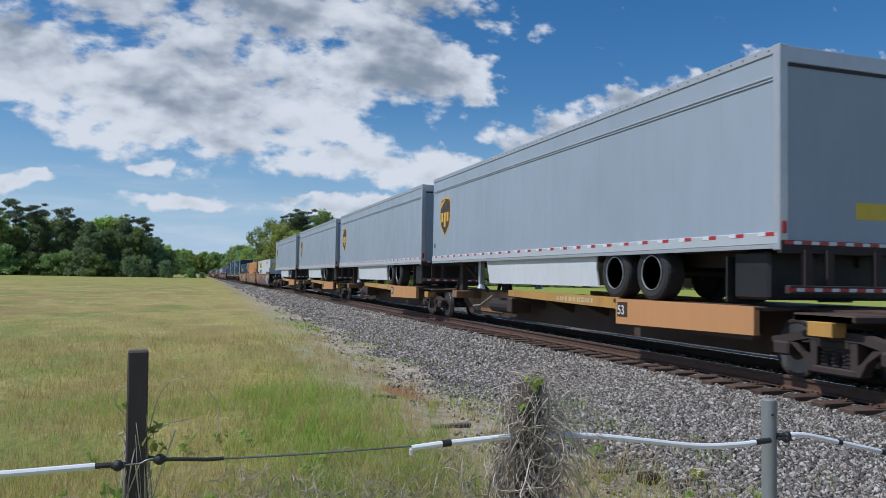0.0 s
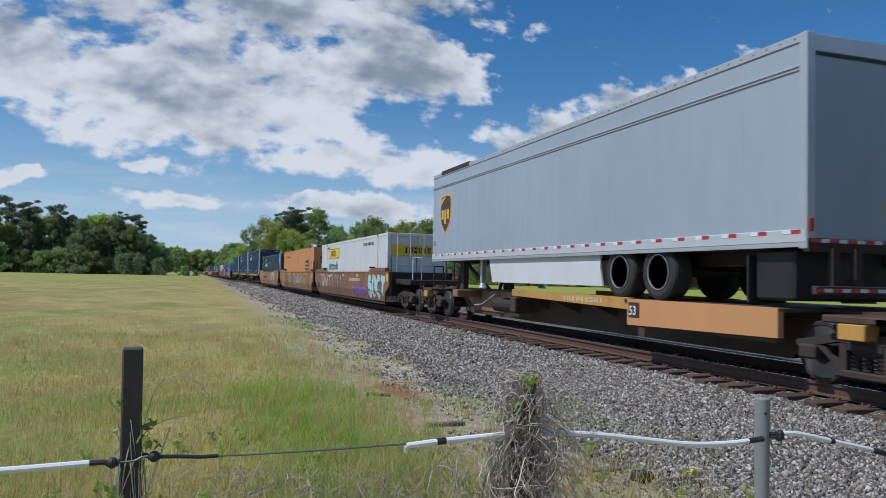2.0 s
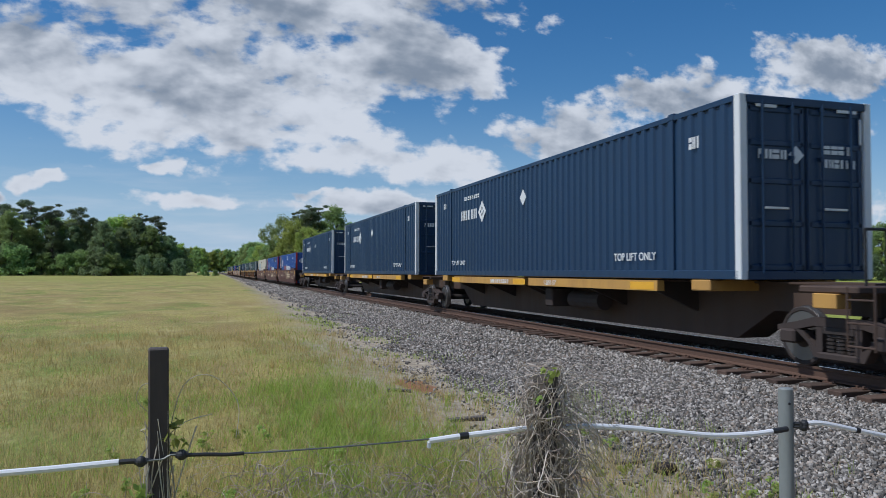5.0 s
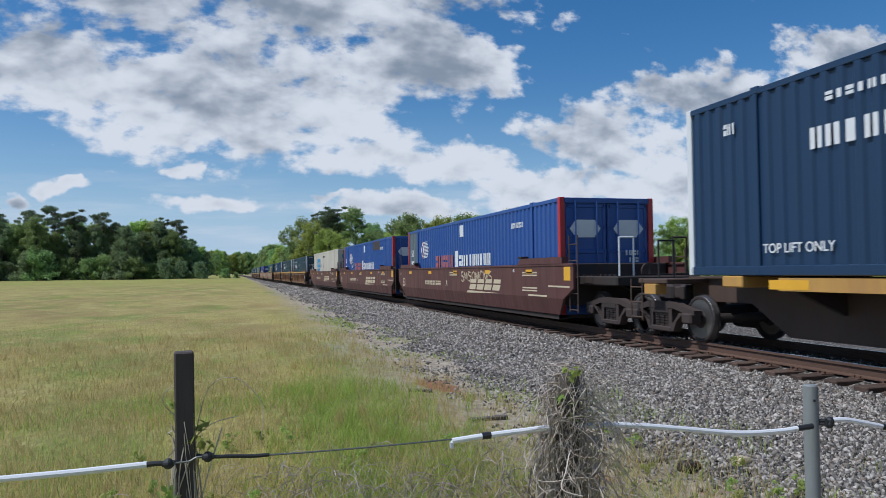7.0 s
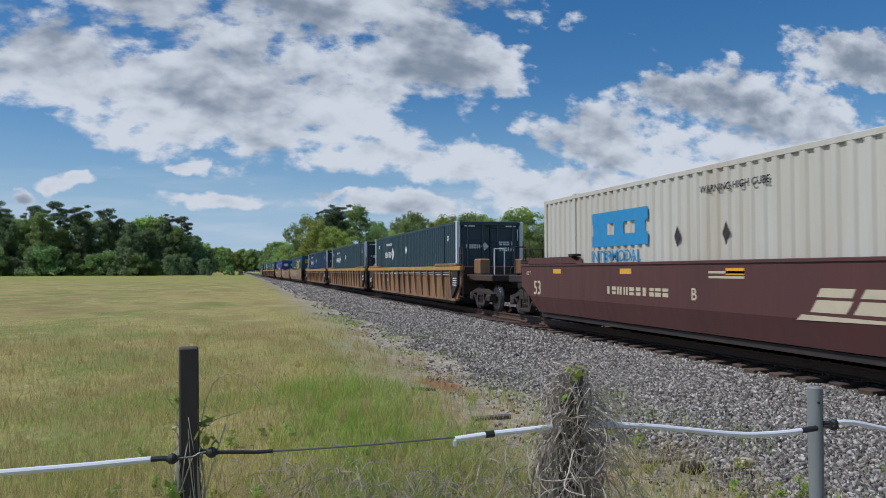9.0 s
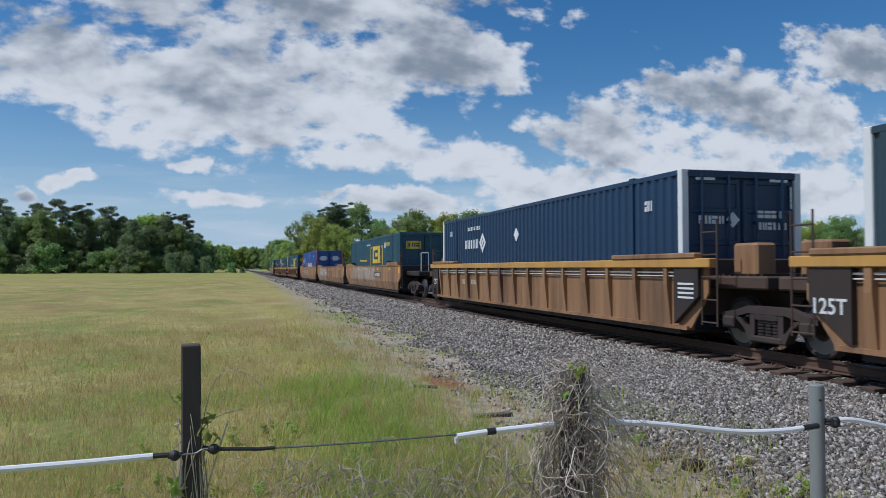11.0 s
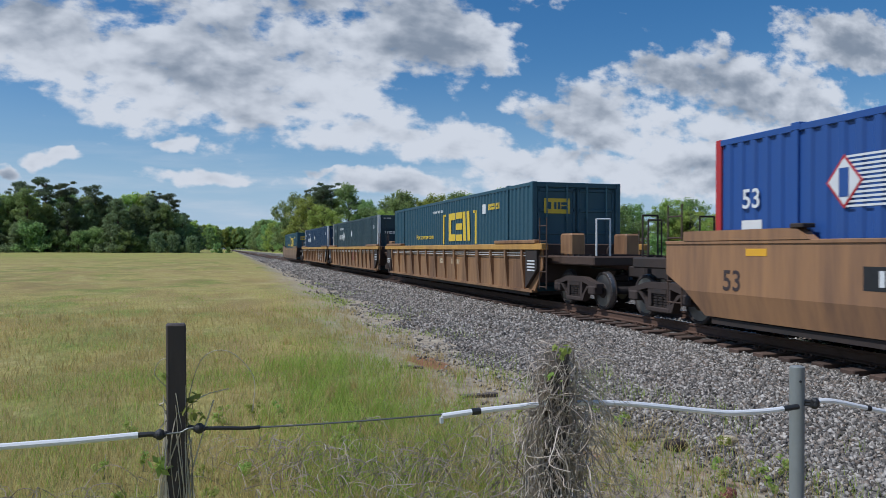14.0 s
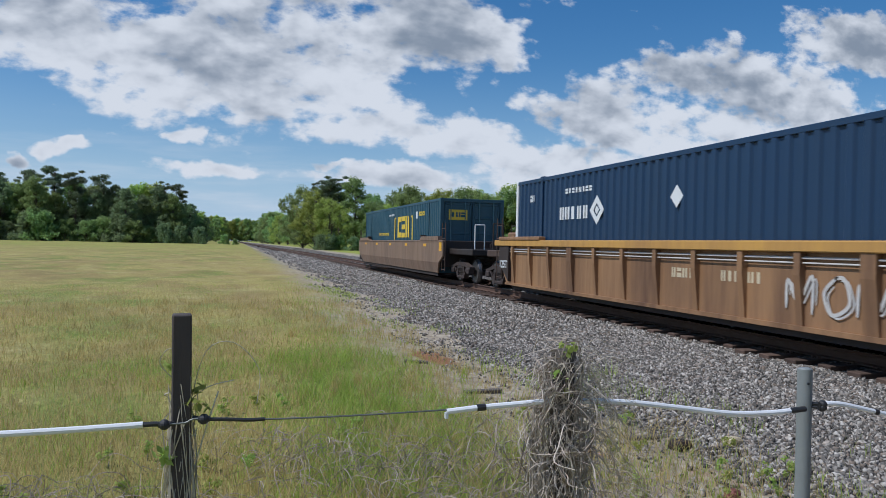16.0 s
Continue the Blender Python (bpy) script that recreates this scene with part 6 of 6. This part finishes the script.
def build_grass():
    rng = np.random.default_rng(3)

    def scatter(count, y0, y1, near, spread):
        y = y0 + (y1 - y0) * rng.random(count) ** near
        left = -0.30 * y - 1.2 - spread
        x = left + (np.array([toe(b) for b in y]) + 0.3 - left) * rng.random(count)
        return x, y

    def keep_edge(x, y):
        t = np.array([toe(b) for b in y])
        d = t - x + 1.1 * patchy(x, y, 0.9, 2.0)
        return rng.random(len(x)) < np.clip((d - 0.8) / 2.1, 0.04, 1) * np.clip(0.75 + 0.9 * patchy(x, y, 0.6, 6.0), 0.25, 1)

    sets = {"dry": [], "green": []}
    for count, y0, y1, hh, ww, near in ((105000, 3.4, 15, 0.095, 0.0042, 1.35), (60000, 9, 32, 0.075, 0.0075, 1.2)):
        x, y = scatter(count, y0, y1, near, 0.5)
        ok = keep_edge(x, y) & (rng.random(count) < np.clip((y1 - y) / (0.55 * (y1 - y0)), 0, 1)) & (rng.random(count) < np.clip((y - y0 + 1.2) / (1.2 if y0 < 5 else 5.0), 0, 1))
        x, y = x[ok], y[ok]
        g = patchy(x, y, 0.22, 9.0) + 0.7 * patchy(x, y, 0.8, 5.0)
        # lush green along the strip beside the earth, drier up the field
        lush = np.exp(-((x - (1.45 + 0.02 * y)) / 1.05) ** 2) * np.clip((22 - y) / 12, 0, 1)
        green = rng.random(len(x)) < np.clip(0.06 + 0.5 * g + 0.95 * lush, 0.04, 0.95)
        h = hh * (0.45 + 0.9 * rng.random(len(x))) * (1 + 0.35 * np.clip(g, -0.6, 1))
        for key, mask in (("green", green), ("dry", ~green)):
            sets[key].append(blades(rng, x[mask], y[mask], h[mask] * (0.9 if key == "green" else 1.0), ww * (1.25 if key == "green" else 0.9)))
    # tall dead stems by the fence
    x, y = rng.uniform(-3.2, 4.2, 2600), rng.uniform(3.5, 6.4, 2600)
    sets["dry"].append(blades(rng, x, y, rng.uniform(0.15, 0.5, 2600), 0.004, 0.9))
    # lush tufts beyond the fence: each a sheaf of blades from one root
    for k in range(420):
        cx, cy = rng.normal(1.5, 0.6), 4.2 + 6.5 * rng.random() ** 1.3
        m = int(rng.integers(14, 34))
        x, y = rng.normal(cx, 0.05, m), rng.normal(cy, 0.05, m)
        sets["green" if rng.random() < 0.8 else "dry"].append(blades(rng, x, y, rng.uniform(0.08, 0.26, m), 0.005, 0.7))
    # straw tufts with pale heads up the field
    for k in range(900):
        cx, cy = rng.uniform(-5.5, 3.6), 4.5 + 16 * rng.random() ** 1.2
        m = int(rng.integers(8, 22))
        x, y = rng.normal(cx, 0.07, m), rng.normal(cy, 0.07, m)
        sets["dry"].append(blades(rng, x, y, rng.uniform(0.08, 0.22, m), 0.004 + 0.0002 * cy, 0.6))
    # scattered tufts in the stones
    x, y = rng.uniform(3.2, 5.4, 1600), rng.uniform(3.8, 10, 1600)
    ok = patchy(x, y, 1.3, 3.3) > 0.12
    sets["green"].append(blades(rng, x[ok], y[ok], rng.uniform(0.08, 0.22, ok.sum()), 0.006))
    # weeds along the ballast edge
    y = 3.8 + 34 * rng.random(7000) ** 1.4
    x = np.array([toe(b) for b in y]) + rng.normal(-0.6, 0.7, 7000)
    ok = patchy(x, y, 0.7, 12.0) > 0.05
    x, y = x[ok], y[ok]
    sets["green"].append(blades(rng, x, y, rng.uniform(0.04, 0.14, len(x)), 0.006 + 0.0003 * y))
    for key, mat, name, label in (("dry", STRAW, "dry_grass", "straw-coloured dry grass across the meadow"), ("green", BLADE, "green_grass", "fresh green grass among the dry blades")):
        off, vs, fs = 0, [], []
        for v, f in sets[key]:
            vs.append(v)
            fs.append(f + off)
            off += len(v)
        tagged(new(name, raw_mesh(name, np.concatenate(vs), np.concatenate(fs), mat)), label, "grass", kind="stuff")


build_grass()


def stone_material():
    m = bpy.data.materials.new("ballast_stone")
    m.use_nodes = True
    n = Nodes(m.node_tree)
    b = m.node_tree.nodes["Principled BSDF"]
    isl = n.add("ShaderNodeNewGeometry").outputs["Random Per Island"]
    co = n.add("ShaderNodeTexCoord").outputs["Object"]
    tone = n.math("MULTIPLY", isl, isl)
    col = n.mix(tone, (0.07, 0.064, 0.057), (0.56, 0.515, 0.46))
    hue = n.math("FRACT", n.math("MULTIPLY", isl, 37.0))
    col = n.mix(n.ramp(hue, 0.72, 0.95, 0.0, 0.5), col, (0.30, 0.22, 0.16))
    col = n.mix(n.ramp(n.noise(co, 30.0, 4.0), 0.4, 0.75, 0.0, 0.4), col, (0.16, 0.145, 0.13))
    n.link(col, b.inputs["Base Color"])
    b.inputs["Roughness"].default_value = 0.85
    b.inputs["Specular IOR Level"].default_value = 0.25
    return m


def build_stones():
    rng = np.random.default_rng(5)
    cube = np.array([(sx, sy, sz) for sz in (-1, 1) for sy in (-1, 1) for sx in (-1, 1)], float)
    quad = np.array([(0, 2, 3, 1), (4, 5, 7, 6), (0, 1, 5, 4), (2, 6, 7, 3), (0, 4, 6, 2), (1, 3, 7, 5)])
    xs, ys, ss = [], [], []
    for count, y0, y1, size in ((95000, 3.2, 14, 0.0128), (42000, 13, 32, 0.0175), (20000, 30, 60, 0.028), (10000, 58, 120, 0.045)):
        y = y0 + (y1 - y0) * rng.random(count) ** 1.1
        lo = np.array([toe(b) for b in y])
        x = lo - 1.3 + (7.8 - lo + 1.3) * rng.random(count)
        d = x - lo + 0.9 * patchy(x, y, 0.7, 8.0) + 0.7 * patchy(x, y, 2.1, 1.0)
        ok = rng.random(count) < np.clip((d + 0.25) / 0.6, 0.06 * (d > -1.2), 1)
        xs.append(x[ok]), ys.append(y[ok]), ss.append(size * (0.55 + 0.95 * rng.random(ok.sum()) ** 1.5))
    # between the rails
    y = rng.uniform(3, 26, 6000)
    xs.append(CX + rng.uniform(-0.68, 0.68, 6000)), ys.append(y), ss.append(0.022 * (0.6 + 0.8 * rng.random(6000)))
    x, y, s = np.concatenate(xs), np.concatenate(ys), np.concatenate(ss)
    k = len(x)
    z = np.array([ground_z(a, b) for a, b in zip(x, y)]) + s * rng.uniform(0.0, 0.75, k)
    shape = cube[None] * (1 + 0.4 * rng.normal(size=(k, 8, 3))) * np.array([1.3, 0.9, 0.58]) * rng.uniform(0.75, 1.25, (k, 1, 3))
    q = rng.normal(size=(k, 4))
    q /= np.linalg.norm(q, axis=1)[:, None]
    w, a, b, c = q.T
    rot = np.stack([1 - 2 * (b * b + c * c), 2 * (a * b - c * w), 2 * (a * c + b * w), 2 * (a * b + c * w), 1 - 2 * (a * a + c * c), 2 * (b * c - a * w), 2 * (a * c - b * w), 2 * (b * c + a * w), 1 - 2 * (a * a + b * b)], 1).reshape(k, 3, 3)
    v = np.einsum("kij,knj->kni", rot, shape) * s[:, None, None] + np.stack([x, y, z], 1)[:, None]
    f = (np.arange(k)[:, None, None] * 8 + quad[None]).reshape(-1, 4)
    tagged(new("ballast_stones", raw_mesh("ballast_stones", v.reshape(-1, 3), f, stone_material())), "angular grey ballast stones beside the rails", "gravel", kind="stuff")


build_stones()


# ---- fence ----
FY = 3.1
POSTWOOD = surface("old_dark_post_wood", (0.055, 0.045, 0.042), 0.85, amount=0.6, tint=(0.12, 0.095, 0.08), grain=12, stain=3.0, stretch=(1, 1, 0.12), bump=0.006, bump_scale=30)
POSTGREY = surface("weathered_post_wood", (0.15, 0.125, 0.105), 0.9, amount=0.6, dark=0.4, grain=12, stretch=(1, 1, 0.12), bump=0.008, bump_scale=30)
GALV = surface("galvanised_steel", (0.24, 0.255, 0.245), 0.65, 0.1, amount=0.3, dark=0.75, grain=22, stain=9, stretch=(1, 1, 0.5))
PLASTIC = surface("white_plastic_tube", (0.84, 0.84, 0.84), 0.4, amount=0.2, dark=0.75, grain=10, stretch=(0.3, 1, 1))
TAPE = surface("black_tape", (0.016, 0.016, 0.017), 0.55, amount=0.3, tint=(0.05, 0.05, 0.05))
WIRE = surface("fence_wire", (0.2, 0.21, 0.2), 0.5, 0.6, amount=0.4)


def tube(bm, pts, r, seg=8):
    """A tube through points, ends closed; a Catmull-Rom line keeps it smooth."""
    p = [Vector(q) for q in pts]
    line = []
    for i in range(len(p) - 1):
        a, b, c, d = p[max(i - 1, 0)], p[i], p[i + 1], p[min(i + 2, len(p) - 1)]
        for j in range(4):
            t = j / 4
            line.append(0.5 * (2 * b + (c - a) * t + (2 * a - 5 * b + 4 * c - d) * t * t + (3 * b - a - 3 * c + d) * t ** 3))
    line.append(p[-1])
    rings = []
    for i, q in enumerate(line):
        d = (line[min(i + 1, len(line) - 1)] - line[max(i - 1, 0)]).normalized()
        u = d.cross(Vector((0.31, 0.2, 0.93))).normalized()
        w = d.cross(u)
        rings.append([bm.verts.new(q + r * (math.cos(6.2832 * k / seg) * u + math.sin(6.2832 * k / seg) * w)) for k in range(seg)])
    for a, b in zip(rings, rings[1:]):
        for k in range(seg):
            bm.faces.new((a[k], a[(k + 1) % seg], b[(k + 1) % seg], b[k]))
    bm.faces.new(rings[0][::-1])
    bm.faces.new(rings[-1])
    return bm


def strands(rng, count, x, y, z0, z1, r_in, r_out, drape, thick=0.0025):
    """Dry stems winding round and hanging from a post."""
    bm = B()
    for _ in range(count):
        a, turn = rng.uniform(0, 6.28), rng.uniform(-3.8, 3.8)
        za = rng.uniform(z0 + (z1 - z0) * 0.35, z1)
        zb = za - rng.uniform(0.2, 0.9) * drape
        ra, rb = rng.uniform(r_in, r_out * 0.7), rng.uniform(r_in, r_out)
        pts = []
        m = rng.randint(4, 6)
        for i in range(m):
            t = i / (m - 1)
            q = a + turn * t
            rad = ra + (rb - ra) * t + rng.uniform(-0.4, 0.4) * r_in
            lift = rng.uniform(-0.04, 0.04) + 0.12 * math.sin(math.pi * t) * rng.random()
            pts.append((x + math.cos(q) * rad, y + math.sin(q) * rad * 0.8, max(z0 - 0.02, za + (zb - za) * t + lift)))
        tube(bm, pts, thick * rng.uniform(0.6, 1.4), 3)
    return bm


def tangle(rng, count):
    """Dry vines heaped over a post: short wandering stems, thickest near the top, a few trailing out."""
    bm = B()
    for k in range(count):
        z = 1.16 - 1.1 * rng.random() ** 1.15
        a = rng.uniform(0, 6.28)
        wide = 0.105 + 0.05 * math.sin(z * 9 + 1.0) + (0.03 if z < 0.35 else 0)
        r = wide * math.sqrt(rng.random()) + 0.03
        p = Vector((math.cos(a) * r, math.sin(a) * r * 0.85, z))
        d = Vector((rng.gauss(0, 1), rng.gauss(0, 0.8), rng.gauss(-0.35, 0.8))).normalized()
        loose = rng.random() < 0.12
        step = rng.uniform(0.05, 0.1) if loose else rng.uniform(0.03, 0.085)
        pts = [p.copy()]
        for _ in range(rng.randint(3, 6)):
            d = (d + Vector((rng.gauss(0, 0.5), rng.gauss(0, 0.5), rng.gauss(-0.12, 0.45)))).normalized()
            if not loose:
                q = p + d * step
                if math.hypot(q.x, q.y) > wide + 0.05:
                    d = (d - Vector((q.x, q.y, 0)).normalized() * 0.9).normalized()
            p = p + d * step
            p.z = max(0.0, min(1.24, p.z))
            pts.append(p.copy())
        tube(bm, pts, rng.uniform(0.0012, 0.0034), 3)
    return bm


def small_leaves(rng, count, x, y, z, spread, size):
    g = np.random.default_rng(rng.randint(0, 9999))
    v, f = leaf_cloud(g, [Vector((x, y, z))] + [Vector((x + rng.uniform(-spread, spread), y + rng.uniform(-spread, spread) * 0.6, z + rng.uniform(-spread, spread))) for _ in range(4)], [spread * 0.5] * 5, count, size)
    return raw_mesh("leaves", v, f, LEAF_BRIGHT)


def build_fence():
    rng = random.Random(12)
    # dark wooden post with creeping stems
    p = thing("fence_post", "dark weathered wooden fence post with creeping stems", "fence post", "fence posts")
    bm = box(B(), -0.037, 0.037, -0.037, 0.037, -0.3, 1.354, 0.006)
    ob = part("post", bm, POSTWOOD, p)
    p.matrix_world = pose(-0.165, FY, 0, 0, -0.7, 4)
    part("creeper", strands(rng, 100, 0, 0, 0.0, 1.08, 0.04, 0.085, 1.4, 0.0022), DRYVINE, p, "dry creeping stems")
    bm = B()
    tube(bm, [(0.03, 0, 0.98), (0.09, 0.0, 1.2), (0.2, 0.03, 1.23), (0.3, 0.02, 1.12), (0.29, 0.0, 0.98)], 0.0018, 4)
    tube(bm, [(-0.03, 0, 1.1), (-0.08, 0, 1.16), (-0.06, 0.0, 1.21), (-0.03, 0, 1.22)], 0.0018, 4)
    tube(bm, [(0.02, 0, 1.0), (0.1, 0, 1.06), (0.2, 0.01, 1.08)], 0.0018, 4)
    tube(bm, [(0.02, 0, 0.62), (0.08, 0, 0.85), (0.14, 0, 1.04)], 0.003, 4)
    part("tendril", bm, DRYVINE, p)
    lv = new("leaves", small_leaves(rng, 46, 0.04, -0.02, 1.02, 0.06, 0.018))
    lv.parent = p
    lv = new("leaves", small_leaves(rng, 22, -0.05, -0.02, 0.8, 0.05, 0.026))
    lv.parent = p
    lv = new("leaves", small_leaves(rng, 12, -0.045, -0.02, 1.14, 0.03, 0.014))
    lv.parent = p

    # post buried in a tangle of dry vines
    p = thing("fence_post", "old wooden fence post buried in tangled dry vines", "fence post", "fence posts")
    p.matrix_world = pose(1.435, FY - 0.045, 0)
    bm = rod(B(), (0, 0, -0.3), (0.01, 0, 1.19), 0.062, 0.055, 12)
    part("post", bm, POSTGREY, p)
    part("dry_vines", tangle(rng, 620), DRYVINE, p, "tangled pale dry vines")
    bm = B()
    for _ in range(90):
        a = rng.uniform(0, 6.28)
        r = rng.uniform(0.05, 0.13)
        q = Vector((math.cos(a) * r, math.sin(a) * r, rng.uniform(0.8, 1.18)))
        d = Vector((rng.uniform(-0.16, 0.22), rng.uniform(-0.1, 0.1), rng.uniform(-0.1, 0.1)))
        tube(bm, [q, q + d * 0.5 + Vector((0, 0, 0.05)), q + d], 0.0016, 3)
    tagged(part("twig_spray", bm, DRYVINE, p), kind="stuff")
    part("hanging_vine", strands(rng, 260, 0, 0, 0.0, 1.17, 0.05, 0.2, 1.5, 0.0019), DRYVINE, p, "long dry stems hanging to the ground")
    bm = B()
    for _ in range(70):
        q = Vector((rng.uniform(0.04, 0.12), rng.uniform(-0.08, 0.08), rng.uniform(0.7, 1.16)))
        d = Vector((rng.uniform(0.1, 0.3), rng.uniform(-0.1, 0.1), rng.uniform(-0.22, 0.06)))
        tube(bm, [q, q + d * 0.5 + Vector((0, 0, rng.uniform(0.0, 0.07))), q + d + Vector((0, 0, rng.uniform(-0.15, 0.0)))], 0.0012, 3)
    tagged(part("twig_spray", bm, DRYVINE, p), kind="stuff")
    for dx, z, k in ((0.01, 1.2, 40), (-0.04, 1.1, 14), (0.0, 1.0, 10)):
        lv = new("leaves", small_leaves(rng, k, dx, -0.06, z, 0.035, 0.014))
        lv.parent = p
    # steel post
    p = thing("fence_post", "grey galvanised steel pipe fence post", "fence post", "fence posts")
    p.matrix_world = pose(2.804, FY, 0)
    bm = rod(B(), (0, 0, -0.3), (0, 0, 1.058), 0.036, seg=36)
    part("post", bm, GALV, p)
    part("cap", rod(B(), (0, 0, 1.058), (0, 0, 1.064), 0.033, 0.028, 20), GALV, p)
    part("bolt", rod(B(), (-0.012, -0.034, 0.99), (-0.012, -0.041, 0.99), 0.006, seg=8), TAPE, p)
    # rusty stake further along
    p = thing("fence_stake", "thin rusty brown steel fence stake", "fence post", "fence posts")
    p.matrix_world = pose(3.45, 2.9, 0)
    bm = box(box(B(), -0.02, 0.02, -0.003, 0.003, -0.2, 0.85), -0.003, 0.003, -0.02, 0.02, -0.2, 0.85)
    part("stake", bm, RUST, p)

    # the line: wire in white plastic tube with black taped joints
    f = thing("fence_line", "fence wire in white plastic tube with black taped joints", "fence wire")
    yy = FY - 0.055
    q = lambda pts: [(a, yy, b) for a, b in pts]
    part("white_tube", tube(B(), q([(-2.6, 0.9), (-1.4, 0.915), (-0.633, 0.926), (-0.468, 0.93), (-0.312, 0.935)]), 0.0125), PLASTIC, f, "white plastic tube")
    part("black_sleeve", tube(B(), q([(-0.315, 0.935), (-0.27, 0.936), (-0.235, 0.932)]), 0.010), TAPE, f)
    part("wire", tube(B(), q([(-0.24, 0.933), (-0.16, 0.935), (-0.105, 0.95), (0.142, 0.936), (0.51, 0.935), (0.9, 0.942), (1.1, 0.946)]), 0.0042, 6), WIRE, f)
    part("black_sleeve", tube(B(), q([(-0.09, 0.946), (0.0, 0.942), (0.08, 0.936), (0.142, 0.937)]), 0.0075), TAPE, f)
    part("white_tube", tube(B(), q([(0.9, 0.934), (1.057, 0.946), (1.204, 0.953), (1.366, 0.959), (1.576, 0.954), (1.795, 0.938), (2.038, 0.905), (2.324, 0.866), (2.557, 0.859), (2.68, 0.865)]), 0.0125), PLASTIC, f, "white plastic tube")
    part("tube_end", box(B(), 0.893, 0.905, yy - 0.01, yy + 0.01, 0.905, 0.93), PLASTIC, f)
    part("black_tape", tube(B(), q([(1.035, 0.945), (1.057, 0.946), (1.075, 0.947)]), 0.015), TAPE, f)
    part("black_sleeve", tube(B(), q([(2.67, 0.864), (2.72, 0.867), (2.76, 0.87)]), 0.014), TAPE, f)
    part("wire", tube(B(), q([(2.3, 0.855), (2.45, 0.848), (2.56, 0.85)]), 0.005, 6), PLASTIC, f)
    part("white_tube", tube(B(), q([(2.86, 0.888), (2.93, 0.89), (3.016, 0.878), (3.202, 0.836), (3.394, 0.794), (3.575, 0.75)]), 0.0125), PLASTIC, f, "white plastic tube")
    part("black_tape", tube(B(), q([(3.19, 0.839), (3.202, 0.836), (3.215, 0.833)]), 0.015), TAPE, f)
    part("black_sleeve", tube(B(), q([(3.48, 0.773), (3.53, 0.762), (3.58, 0.748)]), 0.015), TAPE, f)
    for x, z in ((-0.235, 0.932), (-0.09, 0.947), (2.862, 0.872), (2.866, 0.888)):
        bm = B()
        bmesh.ops.create_uvsphere(bm, u_segments=12, v_segments=8, radius=0.021, matrix=Matrix.Translation((x, yy, z)))
        rod(bm, (x - 0.022, yy, z), (x + 0.022, yy, z), 0.012, seg=8)
        rod(bm, (x, yy, z), (x + (0.05 if x < 0 and x < -0.16 else -0.04), yy + 0.03, z), 0.009, seg=8)
        part("insulator", bm, TAPE, f, "black knob insulator")


build_fence()


def build_litter():
    # rotten planks and a lump of rubble lying at the ballast's edge
    for x, y, l, r in ((2.95, 8.4, 0.55, 20), (4.0, 6.4, 0.6, 8), (2.6, 10.3, 0.35, -15), (4.9, 7.2, 0.3, 5), (5.9, 31, 0.9, 25)):
        p = thing("old_plank", "short grey rotten plank lying on the ground", "plank", "planks on the ground")
        p.matrix_world = pose(x, y, ground_z(x, y) + 0.025, 2, 3, r)
        part("board", box(B(), -l / 2, l / 2, -0.045, 0.045, -0.04, 0.012, 0.008), POSTGREY, p)
    for x, y, s, m in ((4.55, 5.9, 0.10, SIGN_CREAM), (4.05, 6.0, 0.12, GRIME), (3.55, 4.6, 0.07, SIGN_MAROON)):
        p = thing("rubble_lump", "broken lump of rubble on the ballast", "rubble", "lumps of rubble")
        p.matrix_world = pose(x, y, ground_z(x, y) + 0.03, 5, 8, 30)
        part("lump", box(B(), -s, s, -s * 0.6, s * 0.6, -0.04, 0.05, 0.02), m, p)


def build_tangles():
    """Dead vine stems lying in heaps in the foreground grass."""
    rng = random.Random(31)
    bm = B()
    for cx, cy, rx, ry, k in ((1.3, 4.9, 0.9, 0.7, 230), (0.6, 5.6, 0.9, 0.6, 120), (-1.0, 4.6, 0.7, 0.5, 110), (2.2, 4.9, 0.7, 0.6, 130), (2.5, 6.2, 0.8, 0.6, 60), (1.2, 4.0, 0.9, 0.35, 240), (-0.5, 4.1, 1.0, 0.4, 160), (2.3, 4.2, 0.6, 0.4, 110)):
        for _ in range(k):
            x, y = rng.gauss(cx, rx * 0.5), rng.gauss(cy, ry * 0.5)
            a, l = rng.uniform(0, 6.28), rng.uniform(0.12, 0.5)
            z = ground_z(x, y)
            hh = rng.uniform(0.03, 0.24)
            pts = [(x, y, z)]
            for t in (0.35, 0.7, 1.0):
                b = a + rng.uniform(-0.6, 0.6)
                pts.append((x + math.cos(b) * l * t, y + math.sin(b) * l * t, z + hh * math.sin(math.pi * min(t, 0.9)) + rng.uniform(0, 0.05)))
            tube(bm, pts, rng.uniform(0.0015, 0.0032), 3)
    me = bpy.data.meshes.new("dead_vines")
    bm.to_mesh(me)
    bm.free()
    me.materials.append(DRYVINE)
    tagged(new("dead_vines", me), "pale dead vine stems tangled in the grass", "dead vines", kind="stuff")
    # low broad-leaved weeds between them
    for i in range(46):
        x, y = rng.uniform(-2.2, 4.6), rng.uniform(4.0, 7.4)
        w = thing("weed", "small bright green leafy weed in the grass", "weed", "weeds by the fence", pose(x, y, ground_z(x, y)))
        ob = new("leaves", small_leaves(rng, 90, 0, 0, 0.1, 0.06, 0.016))
        ob.parent = w
        part("stem", rod(B(), (0, 0, -0.02), (0.01, 0, 0.16), 0.004, 0.002, 5), DRYVINE, w)


build_tangles()
build_litter()


# ---- what moves ----
def motions():
    for ob, x, s, z in ROLLING:
        walk(ob, [(t, pose(x, s - SPEED * t, z)) for t in (0, 4, 8, 12, 16)])


motions()
